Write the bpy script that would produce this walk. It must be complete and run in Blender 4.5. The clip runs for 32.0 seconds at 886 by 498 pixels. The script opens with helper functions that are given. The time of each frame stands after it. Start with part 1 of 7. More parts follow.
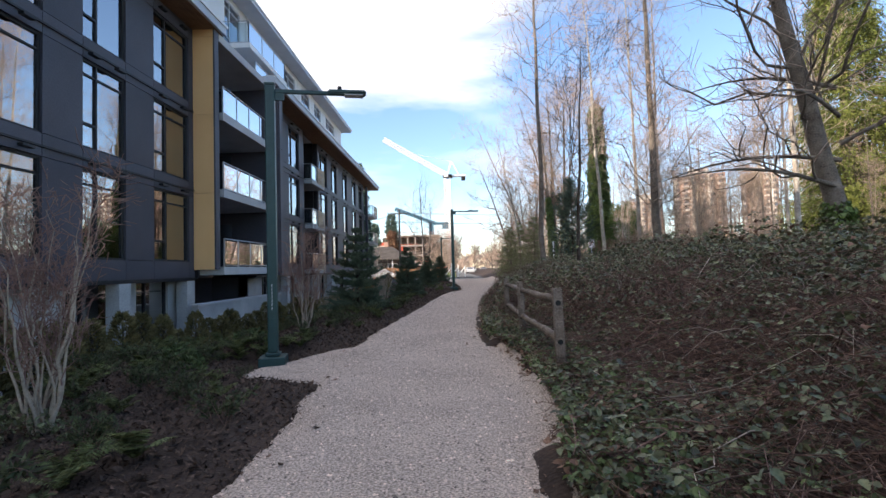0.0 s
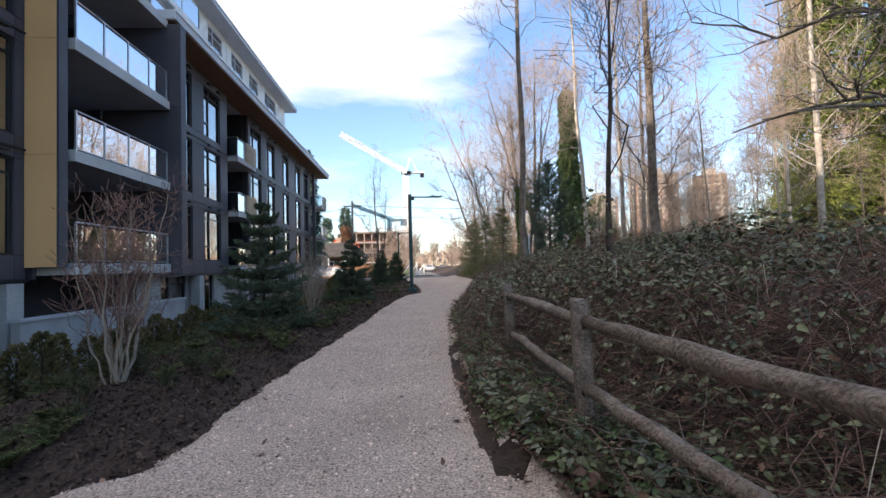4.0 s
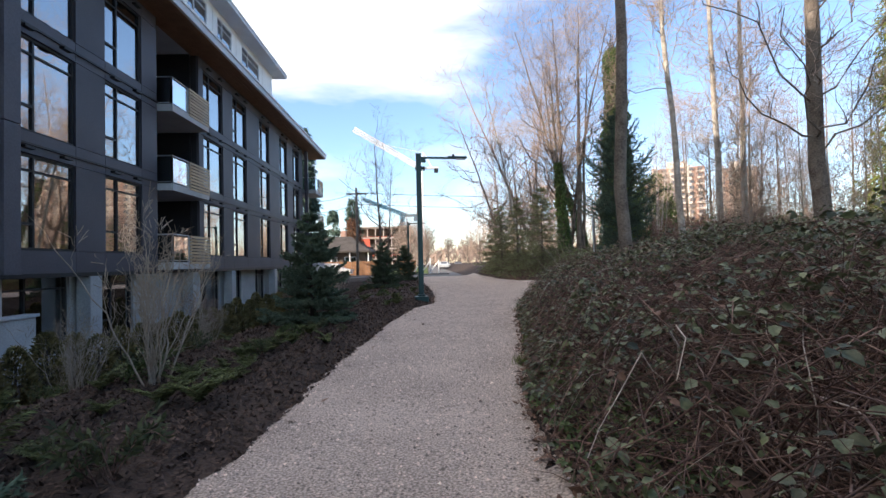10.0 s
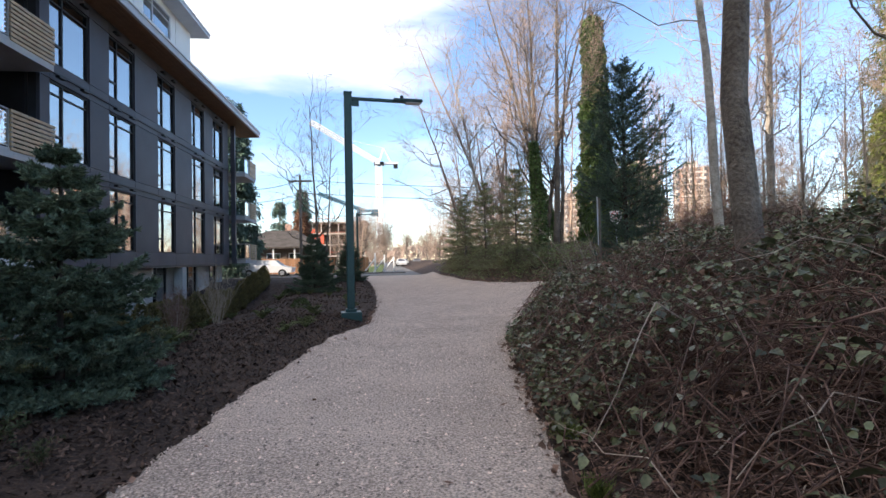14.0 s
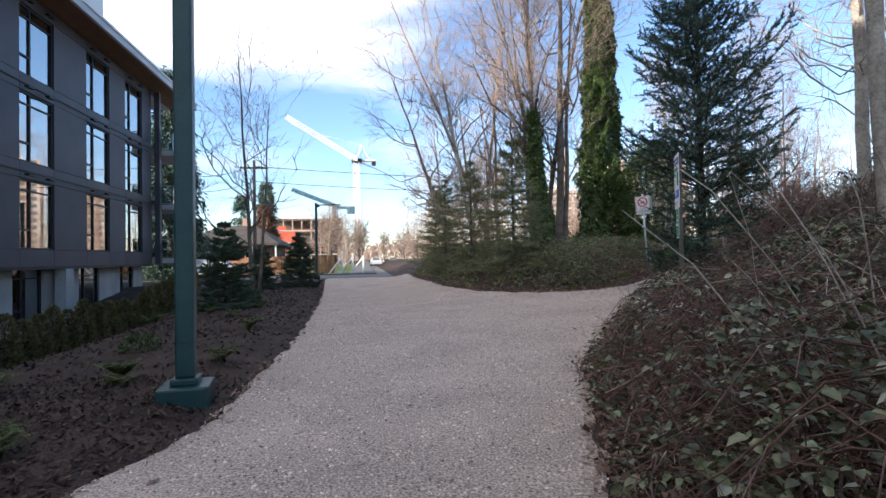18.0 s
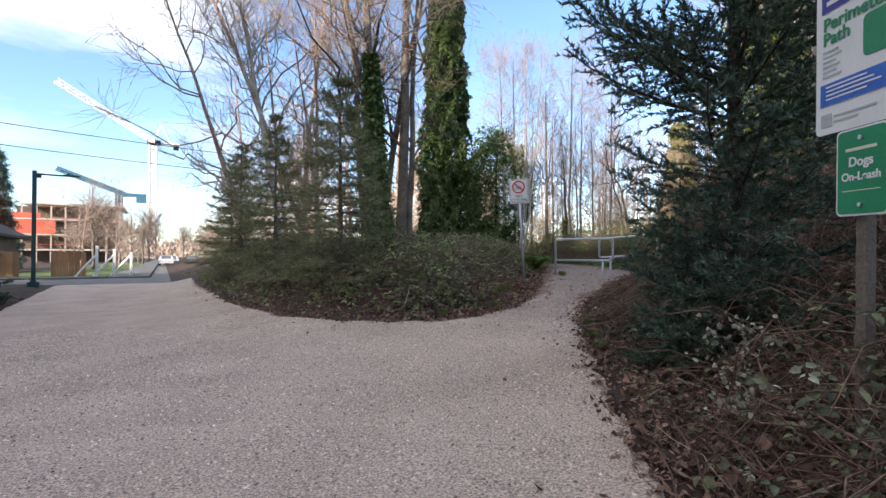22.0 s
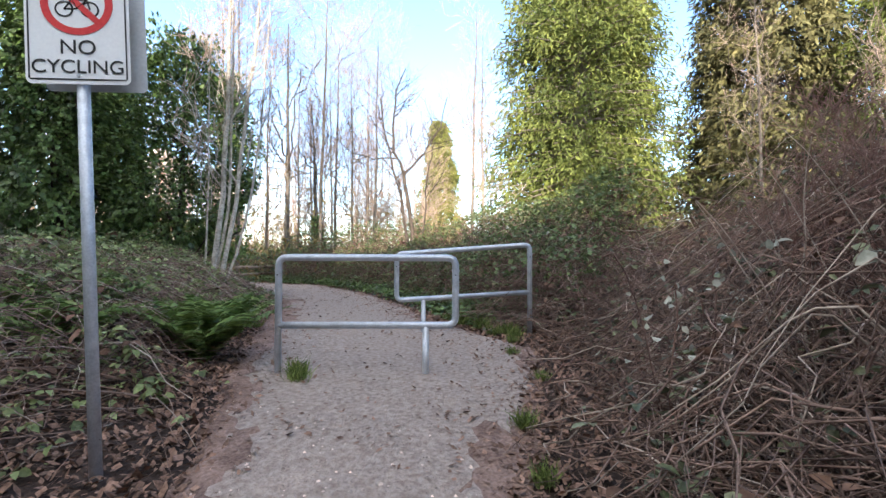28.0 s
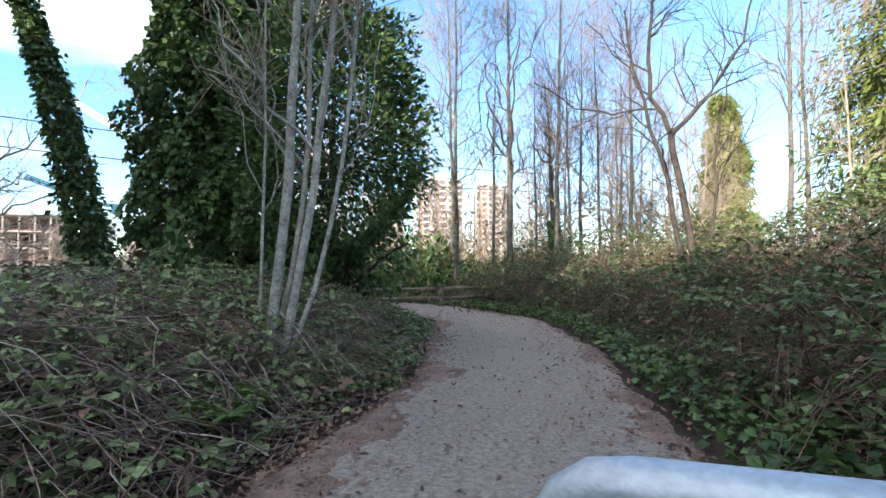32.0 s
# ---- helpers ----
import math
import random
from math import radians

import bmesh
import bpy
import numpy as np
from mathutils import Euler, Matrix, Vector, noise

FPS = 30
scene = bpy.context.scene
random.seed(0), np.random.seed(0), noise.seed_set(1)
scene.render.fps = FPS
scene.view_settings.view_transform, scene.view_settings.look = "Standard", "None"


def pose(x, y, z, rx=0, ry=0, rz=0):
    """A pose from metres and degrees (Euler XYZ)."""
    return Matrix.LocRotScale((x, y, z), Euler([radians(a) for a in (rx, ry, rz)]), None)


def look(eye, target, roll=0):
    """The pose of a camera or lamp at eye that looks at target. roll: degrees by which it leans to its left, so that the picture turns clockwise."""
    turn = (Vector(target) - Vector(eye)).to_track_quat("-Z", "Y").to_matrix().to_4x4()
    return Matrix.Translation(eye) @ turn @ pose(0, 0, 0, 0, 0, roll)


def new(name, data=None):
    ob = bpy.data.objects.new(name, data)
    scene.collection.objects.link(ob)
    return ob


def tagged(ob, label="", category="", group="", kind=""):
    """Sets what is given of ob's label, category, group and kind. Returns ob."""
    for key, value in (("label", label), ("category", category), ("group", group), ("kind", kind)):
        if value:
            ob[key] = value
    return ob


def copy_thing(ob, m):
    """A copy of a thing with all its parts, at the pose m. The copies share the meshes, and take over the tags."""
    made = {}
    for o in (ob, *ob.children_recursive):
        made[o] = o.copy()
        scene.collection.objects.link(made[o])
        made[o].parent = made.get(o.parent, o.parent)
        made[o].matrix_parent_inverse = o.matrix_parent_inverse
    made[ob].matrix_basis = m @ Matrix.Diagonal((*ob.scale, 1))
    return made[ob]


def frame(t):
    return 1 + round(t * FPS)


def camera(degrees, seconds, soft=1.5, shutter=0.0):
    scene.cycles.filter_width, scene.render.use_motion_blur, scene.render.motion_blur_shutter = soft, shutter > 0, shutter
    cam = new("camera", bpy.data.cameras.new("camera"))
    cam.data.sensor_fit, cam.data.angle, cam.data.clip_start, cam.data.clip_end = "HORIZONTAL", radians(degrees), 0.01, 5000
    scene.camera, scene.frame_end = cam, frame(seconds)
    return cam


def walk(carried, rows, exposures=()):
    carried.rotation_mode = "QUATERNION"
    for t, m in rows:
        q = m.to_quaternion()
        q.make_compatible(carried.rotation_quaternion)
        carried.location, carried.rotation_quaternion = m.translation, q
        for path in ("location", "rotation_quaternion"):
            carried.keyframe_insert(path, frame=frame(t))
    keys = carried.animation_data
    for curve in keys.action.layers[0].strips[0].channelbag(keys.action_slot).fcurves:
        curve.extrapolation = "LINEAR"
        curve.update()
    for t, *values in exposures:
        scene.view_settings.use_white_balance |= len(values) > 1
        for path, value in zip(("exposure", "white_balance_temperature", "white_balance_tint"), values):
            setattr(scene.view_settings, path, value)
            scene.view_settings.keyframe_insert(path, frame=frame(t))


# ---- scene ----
cam = camera(84.2, 32.0)
PATH = [
    (0, (0.012, 0.329, 1.301), (-0.031, 2.327, 1.381), -1.6),
    (0.5, (-0.038, 0.982, 1.281), (-0.067, 2.98, 1.362), -1.5),
    (1, (-0.037, 1.622, 1.244), (-0.04, 3.62, 1.325), -1.5),
    (1.5, (-0.044, 2.225, 1.215), (-0.013, 4.223, 1.298), -1.4),
    (2, (0.03, 2.772, 1.212), (0.11, 4.769, 1.289), -1.6),
    (2.5, (0.084, 3.313, 1.229), (0.202, 5.308, 1.298), -1.8),
    (4.5, (0.014, 6.061, 1.296), (0.141, 8.056, 1.363), -1.4),
    (5, (0.034, 6.713, 1.283), (0.16, 8.708, 1.353), -1.2),
    (5.5, (0.054, 7.398, 1.257), (0.174, 9.394, 1.325), -1.2),
    (6, (0.091, 8.087, 1.216), (0.199, 10.083, 1.281), -1.4),
    (6.5, (0.074, 8.817, 1.183), (0.165, 10.814, 1.25), -1.5),
    (7, (0.093, 9.494, 1.185), (0.167, 11.491, 1.249), -1.6),
    (7.5, (0.114, 10.141, 1.215), (0.179, 12.139, 1.279), -1.3),
    (8, (0.135, 10.815, 1.202), (0.195, 12.813, 1.265), -1.5),
    (8.5, (0.13, 11.477, 1.206), (0.187, 13.475, 1.267), -1.6),
    (9, (0.138, 12.154, 1.199), (0.191, 14.153, 1.261), -1.5),
    (9.5, (0.111, 12.802, 1.194), (0.164, 14.8, 1.253), -1.7),
    (10, (0.151, 13.434, 1.254), (0.22, 15.432, 1.31), -1.4),
    (10.5, (0.194, 14.116, 1.227), (0.276, 16.114, 1.285), -1.3),
    (11, (0.269, 14.755, 1.252), (0.36, 16.753, 1.305), -1.5),
    (11.5, (0.352, 15.441, 1.263), (0.45, 17.438, 1.314), -1.4),
    (12, (0.445, 16.061, 1.292), (0.563, 18.057, 1.337), -1.6),
    (12.5, (0.517, 16.744, 1.272), (0.661, 18.738, 1.32), -1.3),
    (13, (0.627, 17.447, 1.26), (0.792, 19.44, 1.309), -1.3),
    (13.5, (0.686, 18.11, 1.272), (0.892, 20.099, 1.317), -1.3),
    (14, (0.697, 18.789, 1.252), (0.93, 20.775, 1.293), -1.2),
    (14.5, (0.812, 19.468, 1.286), (1.001, 21.459, 1.321), -1.3),
    (16.5, (1.196, 22.162, 1.278), (1.429, 24.148, 1.315), -0.9),
    (17, (1.309, 22.841, 1.294), (1.578, 24.822, 1.331), -1.0),
    (17.5, (1.413, 23.662, 1.3), (1.703, 25.64, 1.337), -1.1),
    (18, (1.558, 24.376, 1.292), (1.876, 26.35, 1.327), -1.0),
    (18.5, (1.717, 25.095, 1.312), (2.112, 27.055, 1.344), -0.8),
    (19, (1.953, 25.796, 1.306), (2.417, 27.741, 1.338), -0.8),
    (19.5, (2.173, 26.531, 1.327), (2.71, 28.458, 1.359), -0.7),
    (20, (2.379, 27.27, 1.308), (2.972, 29.179, 1.34), -0.6),
    (20.5, (2.564, 28.011, 1.351), (3.204, 29.906, 1.385), -0.5),
    (21, (2.776, 28.734, 1.314), (3.513, 30.593, 1.348), -0.4),
    (21.5, (2.998, 29.449, 1.319), (3.864, 31.251, 1.353), -0.2),
    (22, (3.237, 30.101, 1.32), (4.228, 31.837, 1.351), -0.0),
    (22.5, (3.548, 30.782, 1.346), (4.655, 32.447, 1.381), -0.2),
    (23, (3.904, 31.397, 1.371), (5.118, 32.985, 1.404), -0.2),
    (23.5, (4.305, 31.967, 1.482), (5.618, 33.475, 1.505), -0.2),
    (24, (4.812, 32.506, 1.472), (6.19, 33.955, 1.498), -0.2),
    (24.5, (5.305, 33.094, 1.508), (6.751, 34.475, 1.536), -0.3),
    (25, (5.807, 33.617, 1.528), (7.296, 34.953, 1.555), -0.3),
    (25.5, (6.237, 34.095, 1.596), (7.761, 35.391, 1.621), -0.6),
    (27.5, (9.278, 36.649, 1.75), (10.946, 37.753, 1.789), 0.3),
    (28, (9.926, 37.035, 1.788), (11.627, 38.085, 1.83), 0.2),
    (28.5, (10.596, 37.414, 1.836), (12.327, 38.415, 1.882), -0.0),
    (29, (11.229, 37.752, 1.872), (12.976, 38.724, 1.921), 0.1),
    (29.5, (11.899, 38.117, 1.927), (13.655, 39.074, 1.979), 0.1),
    (30, (12.559, 38.367, 1.969), (14.317, 39.32, 2.02), -0.1),
    (30.5, (13.319, 38.651, 2.014), (15.077, 39.603, 2.067), -0.3),
    (31, (13.935, 39.042, 2.048), (15.613, 40.129, 2.107), -0.1),
    (31.5, (14.289, 39.591, 2.0), (15.65, 41.054, 2.084), 0.3),
    (32, (14.37, 40.258, 2.058), (15.319, 42.017, 2.138), -0.0),
]
EXPOSURES = [(0, 1.13, 6650, 14), (14, 1.15, 6500, 13), (19, 1.08, 6200, 12), (21, 1.13, 6300, 12), (23, 1.34, 6450, 13), (24, 1.62, 6500, 12), (25, 1.98, 6750, 15), (28, 2.02, 6300, 10), (30, 1.8, 6000, 6), (32, 1.55, 5800, 3)]
walk(cam, [(t, look(eye, target, roll)) for t, eye, target, roll in PATH], EXPOSURES)

# ---- light: low winter sun from behind the apartment block, open sky ----
CLOUD_SHIFT = (0.35, 0.2, 0.1)
SUN_AZ, SUN_EL = math.atan2(-0.86, -0.42), radians(21.8)
world = bpy.data.worlds.new("sky")
scene.world = world
world.use_nodes = True
wn = world.node_tree.nodes
sky = wn.new("ShaderNodeTexSky")
sky.sky_type, sky.sun_disc = "NISHITA", False
sky.sun_elevation, sky.sun_rotation = SUN_EL, SUN_AZ
sky.air_density, sky.dust_density, sky.ozone_density = 1.0, 0.1, 3.0
world.node_tree.links.new(sky.outputs[0], wn["Background"].inputs[0])
wn["Background"].inputs[1].default_value = 0.15
sun = new("sun", bpy.data.lights.new("sun", "SUN"))
sun.data.energy, sun.data.angle, sun.data.color = 4.2, radians(0.6), (1.0, 0.88, 0.72)
sun_dir = Vector((math.sin(SUN_AZ) * math.cos(SUN_EL), math.cos(SUN_AZ) * math.cos(SUN_EL), math.sin(SUN_EL)))
sun.matrix_world = look(sun_dir * 50, (0, 0, 0))
rng = np.random.default_rng(7)


# ---- materials ----
def mat(name, c1, c2, scale=8.0, rough=0.8, metal=0.0, bump=0.3, fine=60.0, island=0.0, spec=0.3, rand=0.0, trans=0.0, grain=0.45):
    """Two-scale noise between two base colours, with relief; island / rand: how far pieces differ in value."""
    m = bpy.data.materials.new(name)
    m.use_nodes = True
    n, l = m.node_tree.nodes, m.node_tree.links
    b = n["Principled BSDF"]
    tc = n.new("ShaderNodeTexCoord")
    big, small = n.new("ShaderNodeTexNoise"), n.new("ShaderNodeTexNoise")
    big.inputs["Scale"].default_value, big.inputs["Detail"].default_value = scale, 6
    small.inputs["Scale"].default_value, small.inputs["Detail"].default_value = fine, 3
    l.new(tc.outputs["Object"], big.inputs["Vector"])
    l.new(tc.outputs["Object"], small.inputs["Vector"])
    mixf = n.new("ShaderNodeMath")
    mixf.operation = "MULTIPLY_ADD"
    mixf.inputs[1].default_value = grain
    l.new(small.outputs[0], mixf.inputs[0])
    half = n.new("ShaderNodeMath")
    half.operation = "MULTIPLY"
    half.inputs[1].default_value = 1 - grain
    l.new(big.outputs[0], half.inputs[0])
    l.new(half.outputs[0], mixf.inputs[2])
    ramp = n.new("ShaderNodeValToRGB")
    ramp.color_ramp.elements[0].position, ramp.color_ramp.elements[1].position = 0.36, 0.64
    ramp.color_ramp.elements[0].color, ramp.color_ramp.elements[1].color = (*c1, 1), (*c2, 1)
    l.new(mixf.outputs[0], ramp.inputs[0])
    out = ramp.outputs[0]
    if island or rand:
        if island:
            g = n.new("ShaderNodeNewGeometry").outputs["Random Per Island"]
        else:
            g = n.new("ShaderNodeObjectInfo").outputs["Random"]
        mr = n.new("ShaderNodeMapRange")
        mr.inputs["To Min"].default_value, mr.inputs["To Max"].default_value = 1 - (island or rand), 1 + (island or rand)
        l.new(g, mr.inputs["Value"])
        hsv = n.new("ShaderNodeHueSaturation")
        l.new(mr.outputs[0], hsv.inputs["Value"])
        l.new(out, hsv.inputs["Color"])
        out = hsv.outputs[0]
    l.new(out, b.inputs["Base Color"])
    b.inputs["Roughness"].default_value, b.inputs["Metallic"].default_value = rough, metal
    b.inputs["Specular IOR Level"].default_value = spec
    if bump:
        bp = n.new("ShaderNodeBump")
        bp.inputs["Strength"].default_value, bp.inputs["Distance"].default_value = bump, 0.02
        l.new(small.outputs[0], bp.inputs["Height"])
        l.new(bp.outputs[0], b.inputs["Normal"])
    if trans:
        tl, mx = n.new("ShaderNodeBsdfTranslucent"), n.new("ShaderNodeMixShader")
        l.new(out, tl.inputs[0])
        mx.inputs[0].default_value = trans
        l.new(b.outputs[0], mx.inputs[1])
        l.new(tl.outputs[0], mx.inputs[2])
        l.new(mx.outputs[0], n["Material Output"].inputs[0])
    return m


def glass_mat(name, tint, gloss=0.1, ior=1.5):
    """Thin pane: clear or tinted, with Fresnel gloss."""
    m = bpy.data.materials.new(name)
    m.use_nodes = True
    n, l = m.node_tree.nodes, m.node_tree.links
    tr, gl, mx, fr = (n.new("ShaderNodeBsdfTransparent"), n.new("ShaderNodeBsdfGlossy"), n.new("ShaderNodeMixShader"), n.new("ShaderNodeFresnel"))
    tr.inputs[0].default_value = (*tint, 1)
    gl.inputs["Roughness"].default_value = 0.02
    fr.inputs[0].default_value = ior
    add = n.new("ShaderNodeMath")
    add.operation, add.use_clamp = "ADD", True
    add.inputs[1].default_value = gloss
    l.new(fr.outputs[0], add.inputs[0])
    l.new(add.outputs[0], mx.inputs[0])
    l.new(tr.outputs[0], mx.inputs[1])
    l.new(gl.outputs[0], mx.inputs[2])
    l.new(mx.outputs[0], n["Material Output"].inputs[0])
    return m


M = {
    "soil": mat("soil", (0.024, 0.015, 0.012), (0.085, 0.056, 0.043), 1.5, 0.95, bump=0.9, fine=35),
    "gravel": mat("gravel", (0.235, 0.180, 0.148), (0.83, 0.665, 0.555), 0.9, 0.95, bump=1.0, fine=62, grain=0.80),
    "gravel_bit": mat("gravel_bit", (0.27, 0.210, 0.175), (0.80, 0.645, 0.545), 20, 0.9, bump=0.2, island=0.7),
    "red_soil": mat("red_soil", (0.125, 0.075, 0.058), (0.36, 0.245, 0.20), 5, 0.95, bump=0.9, fine=45),
    "asphalt": mat("asphalt", (0.12, 0.115, 0.11), (0.22, 0.21, 0.20), 0.6, 0.9, bump=0.4, fine=50),
    "grass": mat("grass", (0.06, 0.09, 0.025), (0.16, 0.20, 0.06), 2, 0.9, bump=0.6, fine=30, island=0.3),
    "chip": mat("chip", (0.026, 0.017, 0.013), (0.125, 0.080, 0.060), 10, 0.95, bump=0.3, island=0.65),
    "litter": mat("litter", (0.105, 0.060, 0.043), (0.330, 0.205, 0.150), 8, 0.9, bump=0.2, island=0.5),
    "panel": mat("panel", (0.048, 0.046, 0.058), (0.080, 0.076, 0.094), 0.7, 0.55, bump=0.08, fine=25, rand=0.12, spec=0.4),
    "panel_join": mat("panel_join", (0.02, 0.019, 0.022), (0.03, 0.03, 0.033), 2, 0.8, bump=0.05),
    "black": mat("black", (0.012, 0.012, 0.014), (0.022, 0.022, 0.025), 3, 0.45, bump=0.05),
    "orange": mat("orange", (0.80, 0.45, 0.19), (0.86, 0.51, 0.23), 0.8, 0.55, bump=0.1, fine=30, rand=0.05),
    "soffit": mat("soffit", (0.19, 0.105, 0.060), (0.30, 0.175, 0.105), 3, 0.6, bump=0.1, fine=40, rand=0.12),
    "slat": mat("slat", (0.42, 0.29, 0.17), (0.58, 0.43, 0.28), 5, 0.6, bump=0.15, fine=40, rand=0.12),
    "white": mat("white", (0.72, 0.72, 0.72), (0.82, 0.82, 0.81), 0.8, 0.6, bump=0.06, rand=0.03),
    "fascia": mat("fascia", (0.46, 0.48, 0.52), (0.58, 0.60, 0.63), 1.2, 0.5, bump=0.05),
    "concrete": mat("concrete", (0.33, 0.32, 0.31), (0.50, 0.49, 0.47), 1.1, 0.9, bump=0.3, fine=30),
    "slab": mat("slab", (0.40, 0.39, 0.39), (0.55, 0.54, 0.53), 1.0, 0.85, bump=0.15, fine=30),
    "room": mat("room", (0.10, 0.095, 0.09), (0.16, 0.15, 0.14), 0.6, 0.9, bump=0.0),
    "curtain": mat("curtain", (0.34, 0.33, 0.30), (0.46, 0.45, 0.42), 3, 0.9, bump=0.1),
    "pane": glass_mat("pane", (0.50, 0.53, 0.55), 0.42, 1.6),
    "rail_glass": glass_mat("rail_glass", (0.80, 0.87, 0.89), 0.02, 1.32),
    "steel": mat("steel", (0.40, 0.41, 0.43), (0.56, 0.57, 0.59), 6, 0.35, 0.75, bump=0.05),
    "galv": mat("galv", (0.42, 0.45, 0.50), (0.62, 0.65, 0.70), 14, 0.48, 0.55, bump=0.12, fine=90),
    "lamp_green": mat("lamp_green", (0.008, 0.040, 0.042), (0.016, 0.062, 0.062), 5, 0.42, bump=0.1, spec=0.5),
    "lens": mat("lens", (0.5, 0.5, 0.5), (0.62, 0.62, 0.6), 9, 0.3, bump=0.0),
    "bark": mat("bark", (0.085, 0.066, 0.053), (0.25, 0.21, 0.175), 3, 0.9, bump=0.9, fine=28),
    "bark_pale": mat("bark_pale", (0.24, 0.21, 0.175), (0.54, 0.49, 0.43), 4, 0.85, bump=0.7, fine=22),
    "bark_dark": mat("bark_dark", (0.035, 0.027, 0.022), (0.11, 0.085, 0.07), 6, 0.9, bump=0.9, fine=28),
    "twig": mat("twig", (0.29, 0.20, 0.155), (0.54, 0.41, 0.33), 6, 0.85, bump=0.3, fine=40),
    "twig_red": mat("twig_red", (0.18, 0.095, 0.08), (0.34, 0.21, 0.17), 6, 0.8, bump=0.2, fine=40),
    "twig_tan": mat("twig_tan", (0.28, 0.215, 0.16), (0.46, 0.38, 0.30), 6, 0.8, bump=0.2, fine=40),
    "cane": mat("cane", (0.070, 0.036, 0.030), (0.290, 0.180, 0.140), 7, 0.8, bump=0.2, fine=40, island=0.45),
    "cane_tan": mat("cane_tan", (0.095, 0.060, 0.050), (0.340, 0.232, 0.185), 7, 0.8, bump=0.2, fine=40, island=0.5),
    # brighter copy of cedar; sunlight on the slim tree is put into its colour
    "cedar_sunlit": mat("cedar_sunlit", (0.11, 0.13, 0.028), (0.32, 0.32, 0.085), 0.6, 0.7, bump=0.3, fine=30, island=0.4, trans=0.2),
    "cane_pale": mat("cane_pale", (0.32, 0.25, 0.20), (0.56, 0.47, 0.39), 7, 0.8, bump=0.2, fine=40, island=0.35),
    "bramble": mat("bramble", (0.052, 0.068, 0.030), (0.205, 0.210, 0.108), 3, 0.38, bump=0.25, fine=40, island=0.65, trans=0.15, spec=0.45),
    "bramble_green": mat("bramble_green", (0.066, 0.105, 0.036), (0.215, 0.265, 0.105), 3, 0.4, bump=0.25, fine=40, island=0.5, trans=0.25),
    # lighter copy of bramble_green; its colour makes up for shade in the thickets
    "bramble_lightened": mat("bramble_lightened", (0.110, 0.155, 0.055), (0.36, 0.41, 0.18), 3, 0.45, bump=0.25, fine=40, island=0.5, trans=0.25),
    "bark_birch": mat("bark_birch", (0.19, 0.165, 0.14), (0.62, 0.57, 0.50), 9, 0.8, bump=0.4, fine=40),
    "bramble_pale": mat("bramble_pale", (0.27, 0.29, 0.22), (0.52, 0.50, 0.42), 4, 0.6, bump=0.2, fine=40, island=0.3, trans=0.15),
    "deadleaf": mat("deadleaf", (0.10, 0.055, 0.037), (0.22, 0.13, 0.09), 5, 0.85, bump=0.3, fine=30, island=0.45),
    "ivy": mat("ivy", (0.048, 0.088, 0.026), (0.170, 0.245, 0.072), 2, 0.4, bump=0.2, fine=30, island=0.5, trans=0.15, spec=0.4),
    "fir": mat("fir", (0.042, 0.080, 0.060), (0.145, 0.210, 0.155), 3, 0.7, bump=0.3, fine=50, island=0.4),
    "spruce": mat("spruce", (0.050, 0.080, 0.052), (0.155, 0.200, 0.130), 3, 0.7, bump=0.3, fine=50, island=0.4),
    "pine_soft": mat("pine_soft", (0.145, 0.160, 0.080), (0.41, 0.41, 0.225), 3, 0.7, bump=0.3, fine=50, island=0.4, trans=0.35),
    "cedar": mat("cedar", (0.060, 0.085, 0.020), (0.21, 0.23, 0.055), 0.6, 0.7, bump=0.3, fine=30, island=0.45, trans=0.2),
    "cedar_olive": mat("cedar_olive", (0.070, 0.068, 0.028), (0.19, 0.17, 0.070), 0.6, 0.75, bump=0.3, fine=30, island=0.45, trans=0.15),
    "cedar_dry": mat("cedar_dry", (0.16, 0.12, 0.05), (0.34, 0.25, 0.10), 0.6, 0.75, bump=0.3, fine=30, island=0.45, trans=0.15),
    "cedar_rust": mat("cedar_rust", (0.110, 0.055, 0.032), (0.27, 0.14, 0.08), 0.6, 0.75, bump=0.3, fine=30, island=0.45, trans=0.15),
    "thuja": mat("thuja", (0.085, 0.078, 0.030), (0.25, 0.20, 0.080), 4, 0.8, bump=0.3, fine=40, island=0.45),
    "feather": mat("feather", (0.033, 0.046, 0.021), (0.114, 0.125, 0.057), 4, 0.7, bump=0.2, fine=30, island=0.45, trans=0.15),
    "hedge": mat("hedge", (0.033, 0.056, 0.018), (0.104, 0.130, 0.040), 4, 0.7, bump=0.3, fine=40, island=0.45),
    "fern": mat("fern", (0.075, 0.135, 0.034), (0.24, 0.33, 0.095), 4, 0.6, bump=0.2, fine=30, island=0.35, trans=0.25),
    "fern_dull": mat("fern_dull", (0.060, 0.085, 0.030), (0.200, 0.220, 0.085), 4, 0.7, bump=0.2, fine=30, island=0.4, trans=0.2),
    "grassy": mat("grassy", (0.08, 0.13, 0.03), (0.26, 0.31, 0.09), 4, 0.7, bump=0.1, fine=30, island=0.5, trans=0.2),
    "rail_wood": mat("rail_wood", (0.085, 0.062, 0.048), (0.36, 0.285, 0.23), 5, 0.85, bump=1.0, fine=55),
    "sign_white": mat("sign_white", (0.76, 0.76, 0.77), (0.84, 0.84, 0.84), 3, 0.4, bump=0.0),
    "sign_back": mat("sign_back", (0.40, 0.41, 0.42), (0.5, 0.51, 0.52), 3, 0.5, 0.4, bump=0.05),
    "ink": mat("ink", (0.012, 0.012, 0.013), (0.02, 0.02, 0.02), 3, 0.5, bump=0.0),
    "red": mat("red", (0.55, 0.025, 0.03), (0.65, 0.05, 0.05), 3, 0.45, bump=0.0),
